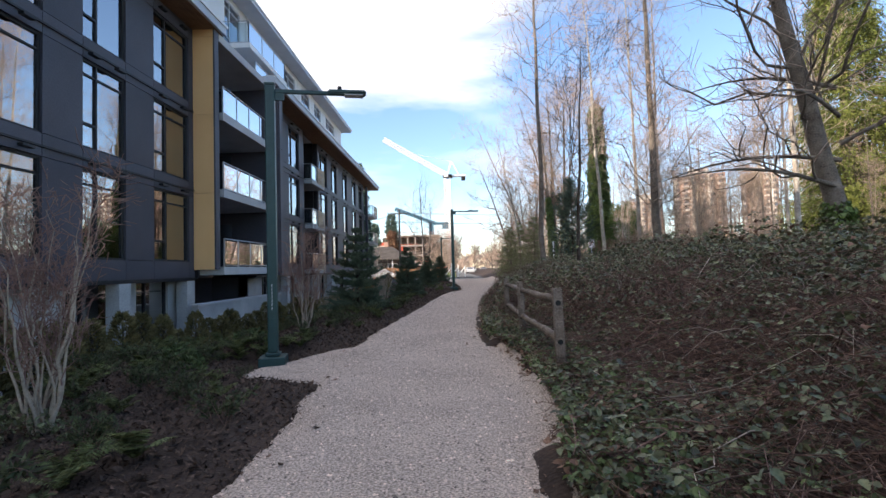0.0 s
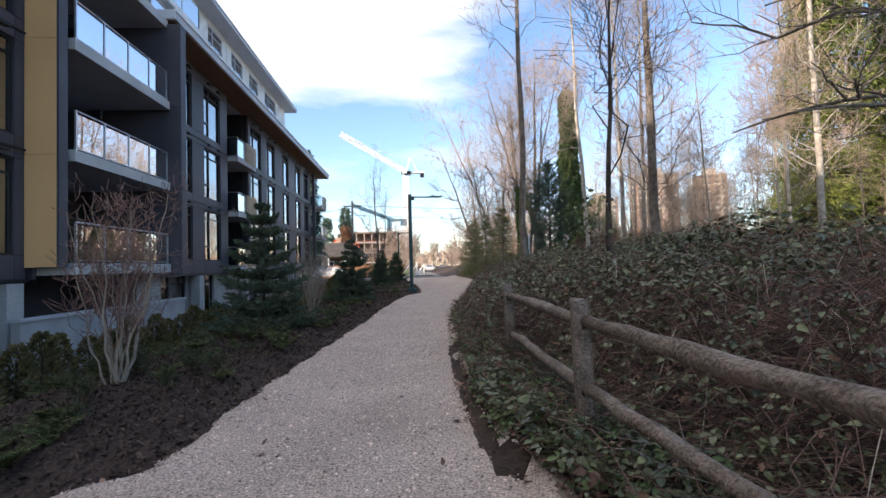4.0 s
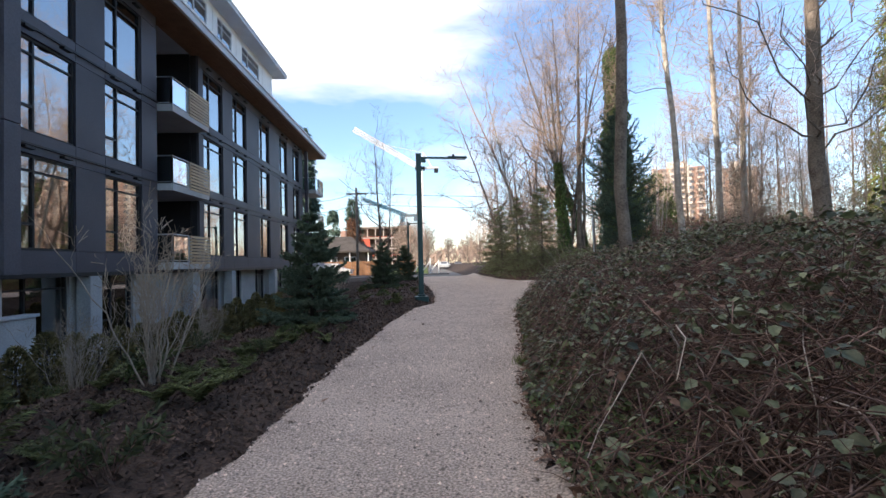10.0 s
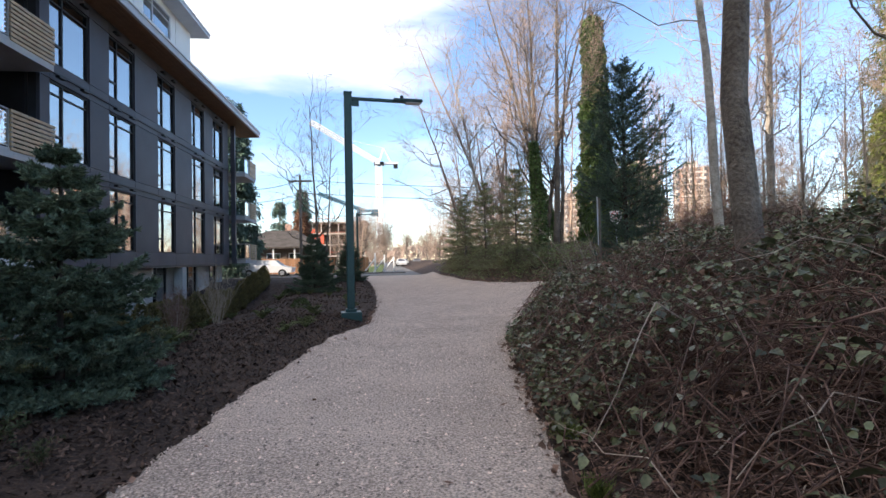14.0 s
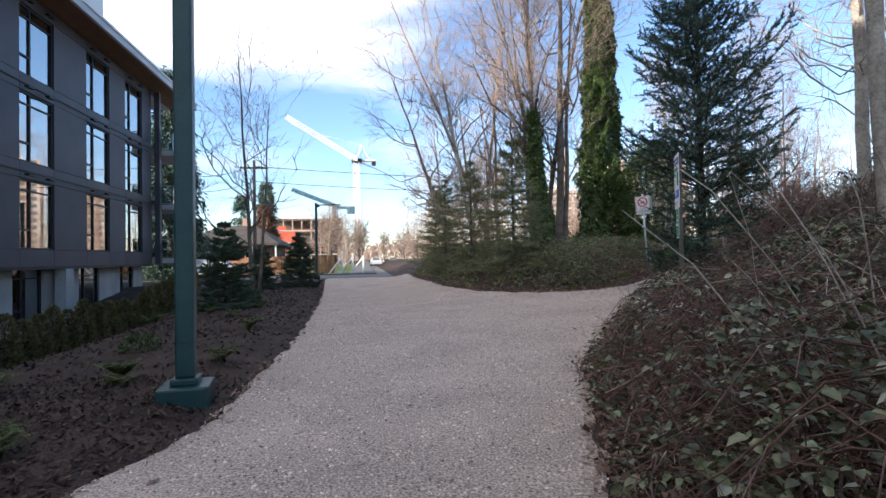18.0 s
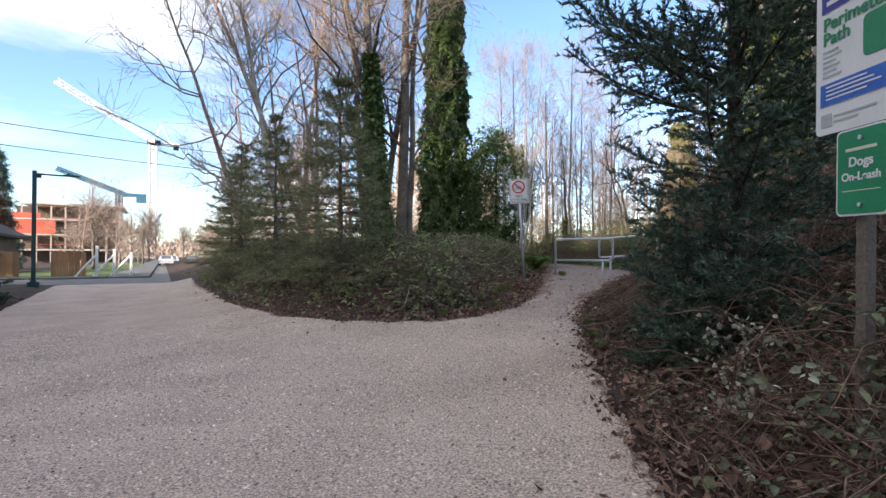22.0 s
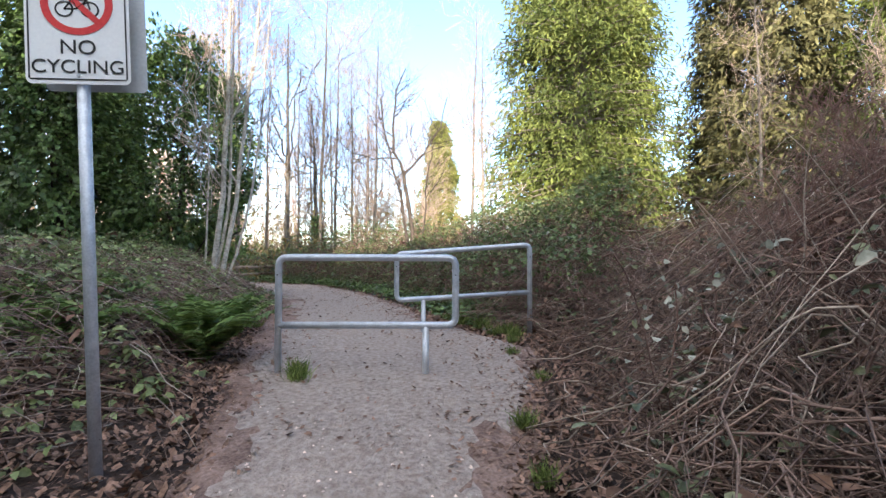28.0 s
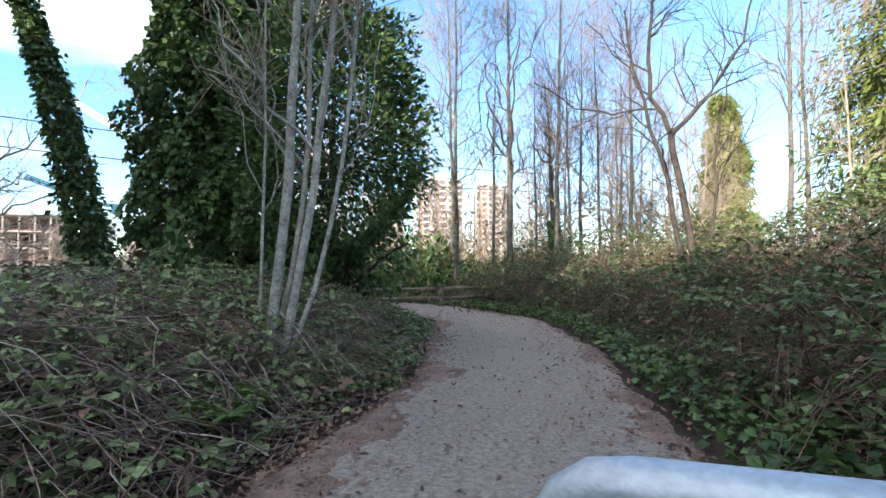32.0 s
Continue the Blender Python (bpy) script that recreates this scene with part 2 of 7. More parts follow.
    "blue": mat("blue", (0.03, 0.12, 0.50), (0.045, 0.16, 0.60), 3, 0.45, bump=0.0),
    "navy": mat("navy", (0.035, 0.035, 0.26), (0.05, 0.05, 0.33), 3, 0.45, bump=0.0),
    "green": mat("green", (0.01, 0.22, 0.10), (0.02, 0.28, 0.13), 3, 0.45, bump=0.0),
    "cream": mat("cream", (0.66, 0.65, 0.52), (0.72, 0.71, 0.58), 3, 0.45, bump=0.0),
    # the bungalow roof's shade is put into this dark colour
    "roof_tile_shaded": mat("roof_tile_shaded", (0.050, 0.042, 0.037), (0.105, 0.090, 0.080), 1.2, 0.9, bump=0.5, fine=12),
    "house_wall": mat("house_wall", (0.10, 0.075, 0.06), (0.17, 0.13, 0.105), 1, 0.9, bump=0.2),
    "cedar_fence": mat("cedar_fence", (0.30, 0.15, 0.075), (0.46, 0.25, 0.14), 2, 0.8, bump=0.3, rand=0.2),
    "safety_red": mat("safety_red", (0.60, 0.10, 0.06), (0.72, 0.16, 0.09), 0.3, 0.7, bump=0.05),
    "raw_slab": mat("raw_slab", (0.44, 0.36, 0.30), (0.58, 0.49, 0.42), 0.4, 0.9, bump=0.1),
    "crane_white": mat("crane_white", (0.80, 0.80, 0.80), (0.88, 0.88, 0.88), 0.5, 0.5, bump=0.0),
    "crane_blue": mat("crane_blue", (0.05, 0.14, 0.20), (0.08, 0.19, 0.26), 0.5, 0.5, bump=0.0),
    "tower_brick": mat("tower_brick", (0.42, 0.25, 0.19), (0.55, 0.35, 0.27), 0.1, 0.9, bump=0.0),
    "tower_pale": mat("tower_pale", (0.62, 0.54, 0.47), (0.74, 0.66, 0.58), 0.1, 0.9, bump=0.0),
    "tower_glass": mat("tower_glass", (0.10, 0.11, 0.13), (0.20, 0.21, 0.23), 0.2, 0.3, bump=0.0),
    "car_white": mat("car_white", (0.66, 0.66, 0.66), (0.72, 0.72, 0.72), 2, 0.3, bump=0.0),
    "car_grey": mat("car_grey", (0.09, 0.09, 0.10), (0.12, 0.12, 0.13), 2, 0.3, bump=0.0),
    "rubber": mat("rubber", (0.015, 0.015, 0.015), (0.03, 0.03, 0.03), 5, 0.9, bump=0.1),
    "pole_wood": mat("pole_wood", (0.12, 0.10, 0.085), (0.22, 0.19, 0.165), 2, 0.9, bump=0.4),
}



def earth_into(m, c1, c2, x0, x1):
    """Let bare earth take over from gravel between x0 and x1, in ragged patches."""
    n, l = m.node_tree.nodes, m.node_tree.links
    b = n["Principled BSDF"]
    old = b.inputs["Base Color"].links[0].from_socket
    tc, sp = n.new("ShaderNodeTexCoord"), n.new("ShaderNodeSeparateXYZ")
    l.new(tc.outputs["Object"], sp.inputs[0])
    a, g = n.new("ShaderNodeTexNoise"), n.new("ShaderNodeTexNoise")
    a.inputs["Scale"].default_value, a.inputs["Detail"].default_value = 1.3, 9
    g.inputs["Scale"].default_value, g.inputs["Detail"].default_value = 26.0, 10
    for q in (a, g):
        l.new(tc.outputs["Object"], q.inputs["Vector"])
    add = n.new("ShaderNodeMath")
    add.operation = "MULTIPLY_ADD"
    add.inputs[1].default_value = 9.0
    l.new(a.outputs[0], add.inputs[0])
    l.new(sp.outputs["X"], add.inputs[2])
    mr = n.new("ShaderNodeMapRange")
    mr.inputs["From Min"].default_value, mr.inputs["From Max"].default_value = x0 + 4.5, x1 + 4.5
    l.new(add.outputs[0], mr.inputs["Value"])
    rp = n.new("ShaderNodeValToRGB")
    rp.color_ramp.elements[0].position, rp.color_ramp.elements[1].position = 0.36, 0.64
    rp.color_ramp.elements[0].color, rp.color_ramp.elements[1].color = (*c1, 1), (*c2, 1)
    l.new(g.outputs[0], rp.inputs[0])
    mx = n.new("ShaderNodeMix")
    mx.data_type = "RGBA"
    l.new(mr.outputs[0], mx.inputs["Factor"])
    l.new(old, mx.inputs[6])
    l.new(rp.outputs[0], mx.inputs[7])
    l.new(mx.outputs[2], b.inputs["Base Color"])


earth_into(M["gravel"], (0.285, 0.220, 0.186), (0.43, 0.355, 0.308), 7.6, 10.6)


# ---- mesh helpers ----
class MB:
    """Collects vertices and faces of one mesh."""

    def __init__(self):
        self.v, self.f, self.n = [], [], 0

    def add(self, verts, faces):
        verts = np.asarray(verts, float).reshape(-1, 3)
        self.v.append(verts)
        self.f.extend([[i + self.n for i in q] for q in faces])
        self.n += len(verts)
        return self

    def box(self, x0, y0, z0, x1, y1, z1):
        v = [(x, y, z) for z in (z0, z1) for y in (y0, y1) for x in (x0, x1)]
        return self.add(v, [(0, 2, 3, 1), (4, 5, 7, 6), (0, 1, 5, 4), (2, 6, 7, 3), (0, 4, 6, 2), (1, 3, 7, 5)])

    def bbox(self, x0, y0, z0, x1, y1, z1, b=0.01):
        """Box with chamfered edges."""
        bm = bmesh.new()
        bmesh.ops.create_cube(bm, size=1, matrix=Matrix.Translation(((x0 + x1) / 2, (y0 + y1) / 2, (z0 + z1) / 2)) @ Matrix.Diagonal((x1 - x0, y1 - y0, z1 - z0, 1)))
        bmesh.ops.bevel(bm, geom=bm.edges[:], offset=b, segments=2, affect="EDGES", profile=0.6)
        bm.verts.index_update()
        self.add([v.co[:] for v in bm.verts], [[v.index for v in q.verts] for q in bm.faces])
        bm.free()
        return self

    def tube(self, pts, rad, sides=8, caps=True):
        pts = np.asarray(pts, float)
        rad = np.full(len(pts), rad) if np.isscalar(rad) else np.asarray(rad, float)
        d = np.gradient(pts, axis=0)
        d /= np.linalg.norm(d, axis=1)[:, None] + 1e-9
        ref = np.array([0, 0, 1.0]) if abs(d[0][2]) < 0.9 else np.array([1.0, 0, 0])
        a = np.cross(d, ref)
        a /= np.linalg.norm(a, axis=1)[:, None] + 1e-9
        b = np.cross(d, a)
        th = np.arange(sides) * 2 * math.pi / sides
        ring = pts[:, None] + rad[:, None, None] * (np.cos(th)[None, :, None] * a[:, None] + np.sin(th)[None, :, None] * b[:, None])
        fs = []
        for i in range(len(pts) - 1):
            for j in range(sides):
                k = (j + 1) % sides
                fs.append((i * sides + j, i * sides + k, (i + 1) * sides + k, (i + 1) * sides + j))
        if caps:
            fs.append(tuple(range(sides))[::-1])
            fs.append(tuple((len(pts) - 1) * sides + j for j in range(sides)))
        return self.add(ring.reshape(-1, 3), fs)

    def mesh(self, name, smooth=False):
        me = bpy.data.meshes.new(name)
        me.from_pydata(np.concatenate(self.v).tolist() if self.v else [], [], self.f)
        if smooth:
            me.polygons.foreach_set("use_smooth", [True] * len(me.polygons))
        me.update()
        return me


def raw_mesh(name, verts, quads, smooth=False):
    """Fast mesh from arrays: verts (n,3), faces (m,k)."""
    me = bpy.data.meshes.new(name)
    verts, quads = np.asarray(verts, np.float32), np.asarray(quads, np.int32)
    m, k = quads.shape
    me.vertices.add(len(verts))
    me.vertices.foreach_set("co", verts.ravel())
    me.loops.add(m * k)
    me.loops.foreach_set("vertex_index", quads.ravel())
    me.polygons.add(m)
    me.polygons.foreach_set("loop_start", np.arange(0, m * k, k, dtype=np.int32))
    if smooth:
        me.polygons.foreach_set("use_smooth", np.ones(m, bool))
    me.update(calc_edges=True)
    return me


def part(name, mesh, material, parent=None, label="", at=None):
    if isinstance(mesh, MB):
        mesh = mesh.mesh(name)
    if material and not mesh.materials:
        mesh.materials.append(M[material])
    ob = new(name, mesh)
    if parent:
        ob.parent = parent
    if at is not None:
        ob.matrix_local = at
    if label:
        tagged(ob, label)
    return ob


def thing(name, label, category, at=None, group="", kind=""):
    ob = new(name)
    ob.empty_display_size = 0.2
    if at is not None:
        ob.matrix_basis = at
    return tagged(ob, label, category, group, kind)


def solid(name, mesh, material, label, category, kind="", group="", at=None):
    return tagged(part(name, mesh, material, None, "", at), label, category, group, kind)


# ---- ground form ----
LEFT = [(-1.45, -14), (-1.45, 4), (-1.6, 6), (-2.75, 6.6), (-3.1, 8.1), (-1.72, 8.8), (-1.66, 10.4), (-1.56, 12), (-1.40, 14), (-1.21, 16), (-1.08, 18), (-0.98, 20), (-0.86, 21.5), (-0.62, 24.3), (-0.25, 27),
        (0.08, 27.8), (0.32, 28.6), (0.34, 30), (0.45, 32.5), (0.2, 40), (-0.2, 46), (-0.8, 55), (-1.0, 58)]
RIGHT = [(0.6, -14), (0.6, 3.2), (0.85, 4.5), (0.9, 7.1), (0.55, 9.2), (0.55, 11), (0.7, 13), (0.85, 16), (1.05, 18), (1.5, 20.2), (1.8, 22), (2.4, 25.7), (3.4, 28.2), (4.1, 29.8),
         (6.2, 32.6), (7, 33.6), (8.2, 35), (9.3, 36.1), (12.1, 37.9), (14.9, 38.9), (15.4, 40.1), (15.9, 40.9), (17.4, 42.4), (20.0, 45.9), (21.6, 49), (21.8, 53), (20.7, 58)]
ISLAND = [(19.0, 58), (19.8, 53), (18.9, 49), (16.6, 45.0), (14.3, 42.6), (13.0, 41.3), (11.4, 39.5), (9.8, 37.95), (8.8, 37.1), (7.6, 36.68), (6.9, 36.72), (6.3, 37.25), (5.75, 38.2), (5.2, 39.6), (4.9, 41.5), (4.65, 43.6), (4.4, 52), (4.5, 58)]


def smooth01(a, lo, hi):
    t = np.clip((a - lo) / (hi - lo), 0, 1)
    return t * t * (3 - 2 * t)


def line_dist(x, y, line):
    best = np.full(np.shape(x), 1e9)
    for (ax, ay), (bx, by) in zip(line[:-1], line[1:]):
        dx, dy = bx - ax, by - ay
        t = np.clip(((x - ax) * dx + (y - ay) * dy) / (dx * dx + dy * dy), 0, 1)
        best = np.minimum(best, np.hypot(x - ax - t * dx, y - ay - t * dy))
    return best


def inside(x, y, poly):
    c = np.zeros(np.shape(x), bool)
    j = len(poly) - 1
    for i in range(len(poly)):
        (xi, yi), (xj, yj) = poly[i], poly[j]
        c ^= ((yi > y) != (yj > y)) & (x < (xj - xi) * (y - yi) / (yj - yi + 1e-12) + xi)
        j = i
    return c


PATH_POLY = LEFT + ISLAND[::-1] + RIGHT[::-1]
RIGHT_POLY = RIGHT + [(60, 58), (60, -14)]
ISLAND_POLY = ISLAND


def wob(x, y, s):
    return np.sin(x * s + 1.3 * np.sin(y * s * 0.7)) * np.sin(y * s * 1.1 + 0.8 * np.sin(x * s * 0.9 + 2))


def ground_z(x, y):
    x, y = np.asarray(x, float), np.asarray(y, float)
    u = (x - 5) * 0.74 + (y - 32) * 0.676
    ramp = 0.068 * np.clip(u, 0, 13) * smooth01(x, 3.2, 7.0)
    dr = np.where(inside(x, y, RIGHT_POLY), line_dist(x, y, RIGHT), 0)
    bank = (0.62 + 0.53 * smooth01(y, 30.5, 35)) * smooth01(dr, 0.3, 6.5) * (1 - 0.55 * smooth01(y, 33, 42))
    di = np.where(inside(x, y, ISLAND_POLY), line_dist(x, y, ISLAND), 0)
    isl = 0.42 * smooth01(di, 0.2, 2.5)
    dl = np.where((x < 1) & ~inside(x, y, PATH_POLY) & (y < 58), line_dist(x, y, LEFT), 0)
    bed = 0.10 * smooth01(dl, 0.05, 0.6) - 1.3 * smooth01(dl, 1.3, 5.8) * smooth01(-x, 1.5, 6) * (1 - smooth01(y, 42, 52))
    pad = -0.17 * np.exp(-((x + 2.95) ** 2 + (y - 8.0) ** 2) / 0.9)
    rough = 0.025 * wob(x, y, 2.1) * np.clip(dr + di + dl, 0, 1)
    return ramp + bank + isl + bed + pad + rough


def gz(x, y):
    return float(ground_z(np.array([x]), np.array([y]))[0])


def path_sd(x, y):
    """Signed distance into the path: positive inside."""
    d = np.minimum(np.minimum(line_dist(x, y, LEFT), line_dist(x, y, RIGHT)), line_dist(x, y, ISLAND))
    return np.where(inside(x, y, PATH_POLY), d, -d)

# ---- ground, path, road ----
def grid_mesh(name, xs, ys, zf, keep=None):
    X, Y = np.meshgrid(xs, ys)
    Z = zf(X.ravel(), Y.ravel()).reshape(X.shape)
    ny, nx = X.shape
    idx = np.arange(nx * ny).reshape(ny, nx)
    q = np.stack([idx[:-1, :-1], idx[:-1, 1:], idx[1:, 1:], idx[1:, :-1]], -1).reshape(-1, 4)
    v = np.stack([X.ravel(), Y.ravel(), Z.ravel()], -1)
    if keep is not None:
        k = keep(X.ravel(), Y.ravel())
        q = q[k[q].all(1)]
        used = np.unique(q)
        remap = np.full(len(v), -1)
        remap[used] = np.arange(len(used))
        v, q = v[used], remap[q]
    return raw_mesh(name, v, q, True)


gx = np.concatenate([[-2500, -900, -300, -120, -60], np.arange(-40, -14, 3.0), np.arange(-14, 30, 0.3), np.arange(30, 62, 2.5), [80, 150, 400, 1000, 2500]])
gy = np.concatenate([[-2500, -600, -150, -50, -25], np.arange(-14, 60, 0.3), np.arange(60, 130, 3.0), [150, 220, 400, 900, 2500]])
ground = solid("ground", grid_mesh("ground", gx, gy, ground_z), "soil", "dark brown soil and bark mulch beside the path", "ground", "structure")


def path_z(x, y):
    sd = path_sd(x, y) + 0.05 * wob(x, y, 5.0) + 0.03 * wob(x, y, 13.0)
    return ground_z(x, y) + np.clip(sd * 0.35, -0.05, 0.035) + 0.004 * wob(x, y, 7)


def dirt_z(x, y):
    """Trodden soil, a little uneven."""
    return path_z(x, y) + 0.010 * wob(x, y, 3.1) * smooth01(x, 12, 14)


gravel_keep = lambda x, y: path_sd(x, y) > -0.22
solid("gravel_path", grid_mesh("gravel_path", np.arange(-3.2, 11.1, 0.12), np.arange(-13, 58.2, 0.12), path_z, gravel_keep), "gravel", "pale crushed gravel walking path", "path", "structure")
solid("dirt_path", grid_mesh("dirt_path", np.arange(-3.2 + 0.12 * 119, 22.4, 0.12), np.arange(-13, 58.2, 0.12), dirt_z, lambda x, y: gravel_keep(x, y) & (y > 35)), "gravel",
      "trodden grey-brown dirt trail past the barriers", "path", "structure")


def soil_depth(x, y):
    """How far a place lies inside the ragged strips of bare soil at the trail's edges."""
    near = np.minimum(line_dist(x, y, ISLAND), line_dist(x, y, RIGHT) + 0.14)
    crumbs = np.sin(x * 127.1 + y * 311.7) * 437.58
    strip = 0.30 + 0.20 * wob(x, y, 2.7) + 0.12 * wob(x + 3, y, 7.1) + 0.06 * wob(x, y + 2, 15.0) + 0.26 * (crumbs - np.floor(crumbs) - 0.5)
    return np.minimum(strip - near, (x + y - 47.0 + 1.2 * wob(x, y, 1.9)) * 0.2)


solid("soil_verge", grid_mesh("soil_verge", np.arange(8.0, 22.4, 0.07), np.arange(35, 54, 0.07), lambda x, y: dirt_z(x, y) + np.clip(soil_depth(x, y) * 0.12, -0.025, 0.010), lambda x, y: gravel_keep(x, y) & (soil_depth(x, y) > -0.2)), "red_soil",
      "bare reddish-brown soil along both edges of the trail", "soil", "structure")
road = MB().box(-90, 58.3, -0.2, 2.6, 65, 0.03).box(2.6, 58.3, -0.2, 9.4, 420, 0.03).box(9.4, 58.3, -0.2, 15, 65, 0.03)
solid("road", road, "asphalt", "grey asphalt street beyond the path", "road", "structure")
solid("pavement", MB().box(0.4, 65, -0.2, 2.5, 300, 0.13).box(-90, 65, -0.2, 0.3, 66.6, 0.13), "asphalt", "raised concrete pavement along the street", "pavement", "structure")
solid("verge", MB().box(-6, 66.7, -0.2, 0.3, 150, 0.10), "grass", "strip of green grass beside the street", "grass", "structure")


def scatter_quads(pts, size, normal_jit=0.4, aspect=0.6, lift=0.004):
    """Flat little chips at pts, with jittered tilt: verts and quads."""
    n = len(pts)
    a = rng.uniform(0, 2 * math.pi, n)
    s = size if not np.isscalar(size) else np.full(n, size)
    t = np.stack([np.cos(a), np.sin(a), rng.normal(0, normal_jit, n)], -1) * s[:, None]
    b = np.stack([-np.sin(a), np.cos(a), rng.normal(0, normal_jit, n)], -1) * (s * aspect)[:, None]
    c = pts + np.array([0, 0, lift])
    v = np.stack([c - t, c - b, c + t, c + b], 1).reshape(-1, 3)
    return v, np.arange(4 * n).reshape(-1, 4)


def rock_bits(pts, size):
    """Octahedral pebbles."""
    n = len(pts)
    d = np.array([[1, 0, -0.2], [0, 1, -0.2], [-1, 0, -0.2], [0, -1, -0.2], [0, 0, 0.6]], float)
    v = pts[:, None] + d[None] * (size[:, None] * rng.uniform(0.6, 1.3, (n, 1)))[:, :, None] * rng.uniform(0.6, 1.3, (n, 5, 1))
    f = np.array([[0, 1, 4], [1, 2, 4], [2, 3, 4], [3, 0, 4]])
    return v.reshape(-1, 3), (np.arange(n)[:, None, None] * 5 + f[None]).reshape(-1, 3)


def sample(n, x0, x1, y0, y1, ok):
    x, y = rng.uniform(x0, x1, n), rng.uniform(y0, y1, n)
    k = ok(x, y)
    return x[k], y[k]


def on_ground(x, y, dz=0.0):
    return np.stack([x, y, ground_z(x, y) + dz], -1)


gxs, gys = sample(430000, -3, 12.6, 1, 40.5, lambda x, y: (path_sd(x, y) > -0.1) & (x < 9.5 + 3 * rng.uniform(0, 1, len(x))))
pp = np.stack([gxs, gys, path_z(gxs, gys) + 0.002], -1)
v, f = rock_bits(pp, 0.004 + 0.011 * rng.uniform(0, 1, len(pp)) ** 1.5)
solid("gravel_stones", raw_mesh("gravel_stones", v, f), "gravel_bit", "loose pale gravel stones strewn over the path", "gravel", "stuff")
mx, my = sample(60000, -8.5, 0.6, 0, 50, lambda x, y: (path_sd(x, y) < 0.05) & (path_sd(x, y) > -6.5))
v, f = scatter_quads(on_ground(mx, my, 0.012), rng.uniform(0.012, 0.045, len(mx)), 0.5, 0.45)
solid("bark_mulch", raw_mesh("bark_mulch", v, f), "chip", "dark bark mulch chips covering the planting bed", "mulch", "stuff")
lx, ly = sample(60000, -2, 24, 0, 56, lambda x, y: (path_sd(x, y) < 0.12) & (path_sd(x, y) > -2.2) & (x > 0.5))
v, f = scatter_quads(on_ground(lx, ly, 0.03), rng.uniform(0.015, 0.05, len(lx)), 0.5, 0.6)
solid("leaf_litter", raw_mesh("leaf_litter", v, f), "litter", "brown fallen leaves and twigs along the path edge", "leaf litter", "stuff")
ex, ey = sample(16000, -2, 22, 0, 52, lambda x, y: (path_sd(x, y) < 0.9) & (path_sd(x, y) > 0.0))
ek = rng.uniform(size=len(ex)) < np.exp(-path_sd(ex, ey) * 3.5) * 0.5 + 0.03 + 0.12 * (wob(ex, ey, 2.3) > 0.75)
ex, ey = ex[ek], ey[ek]
v, f = scatter_quads(np.stack([ex, ey, path_z(ex, ey) + 0.008], -1), rng.uniform(0.012, 0.05, len(ex)), 0.35, 0.5)
solid("fallen_leaves", raw_mesh("fallen_leaves", v, f), "litter", "scattered brown leaves lying on the path", "leaf litter", "stuff")
sx, sy = sample(15000, 3.5, 10.5, 28.5, 37.5, lambda x, y: (path_sd(x, y) < 0.25 - 0.2 * rng.uniform(0, 1, len(x))) & (path_sd(x, y) > -1.6) & (x + y > 33))
v, f = scatter_quads(on_ground(sx, sy, 0.035), rng.uniform(0.012, 0.038, len(sx)), 0.6, 0.6)
solid("leaf_litter", raw_mesh("leaf_litter", v, f), "litter", "thick drift of curled brown leaves under the fir", "leaf litter", "stuff")
tx, ty = sample(60000, 12, 22, 37, 52, lambda x, y: (path_sd(x, y) > -0.05))
tk_ = rng.uniform(size=len(tx)) < np.exp(-path_sd(tx, ty) * 2.2) * 0.8 + 0.10
tx, ty = tx[tk_], ty[tk_]
v, f = scatter_quads(np.stack([tx, ty, dirt_z(tx, ty) + 0.008], -1), rng.uniform(0.008, 0.028, len(tx)), 0.3, 0.5)
solid("fallen_leaves", raw_mesh("fallen_leaves", v, f), "litter", "brown leaves trodden into the dirt trail", "leaf litter", "stuff")
ox, oy = sample(34000, 9, 17, 36, 45, lambda x, y: (path_sd(x, y) < 0.12) & (path_sd(x, y) > -1.5))
v, f = scatter_quads(on_ground(ox, oy, 0.03), rng.uniform(0.012, 0.036, len(ox)), 0.5, 0.6)
solid("leaf_litter", raw_mesh("leaf_litter", v, f), "litter", "red-brown fallen leaves along both sides of the trail", "leaf litter", "stuff")
bx, by = sample(150000, -5.5, 0.6, 0.5, 30, lambda x, y: (path_sd(x, y) < 0.06) & (path_sd(x, y) > -2.4))
v, f = scatter_quads(on_ground(bx, by, 0.010), rng.uniform(0.008, 0.030, len(bx)), 0.55, 0.4)
solid("bark_mulch", raw_mesh("bark_mulch", v, f), "chip", "coarse bark mulch along the edge of the path", "mulch", "stuff")
kx, ky = sample(90000, 0.3, 5.5, 0, 31, lambda x, y: (path_sd(x, y) < 0.14 * rng.uniform(0, 1, len(x))) & (path_sd(x, y) > -0.8))
v, f = scatter_quads(on_ground(kx, ky, 0.03), rng.uniform(0.010, 0.034, len(kx)), 0.5, 0.55)
solid("leaf_litter", raw_mesh("leaf_litter", v, f), "litter", "dry brown leaves and twigs under the bramble edge", "leaf litter", "stuff")
ax, ay = sample(52000, 4.4, 16, 30.5, 44, lambda x, y: (path_sd(x, y) < 0.05) & (path_sd(x, y) > -1.5) & (x + y > 37))
v, f = scatter_quads(on_ground(ax, ay, 0.03), rng.uniform(0.010, 0.030, len(ax)), 0.5, 0.55)
solid("leaf_litter", raw_mesh("leaf_litter", v, f), "litter", "deep layer of reddish-brown leaves round the trail mouth", "leaf litter", "stuff")
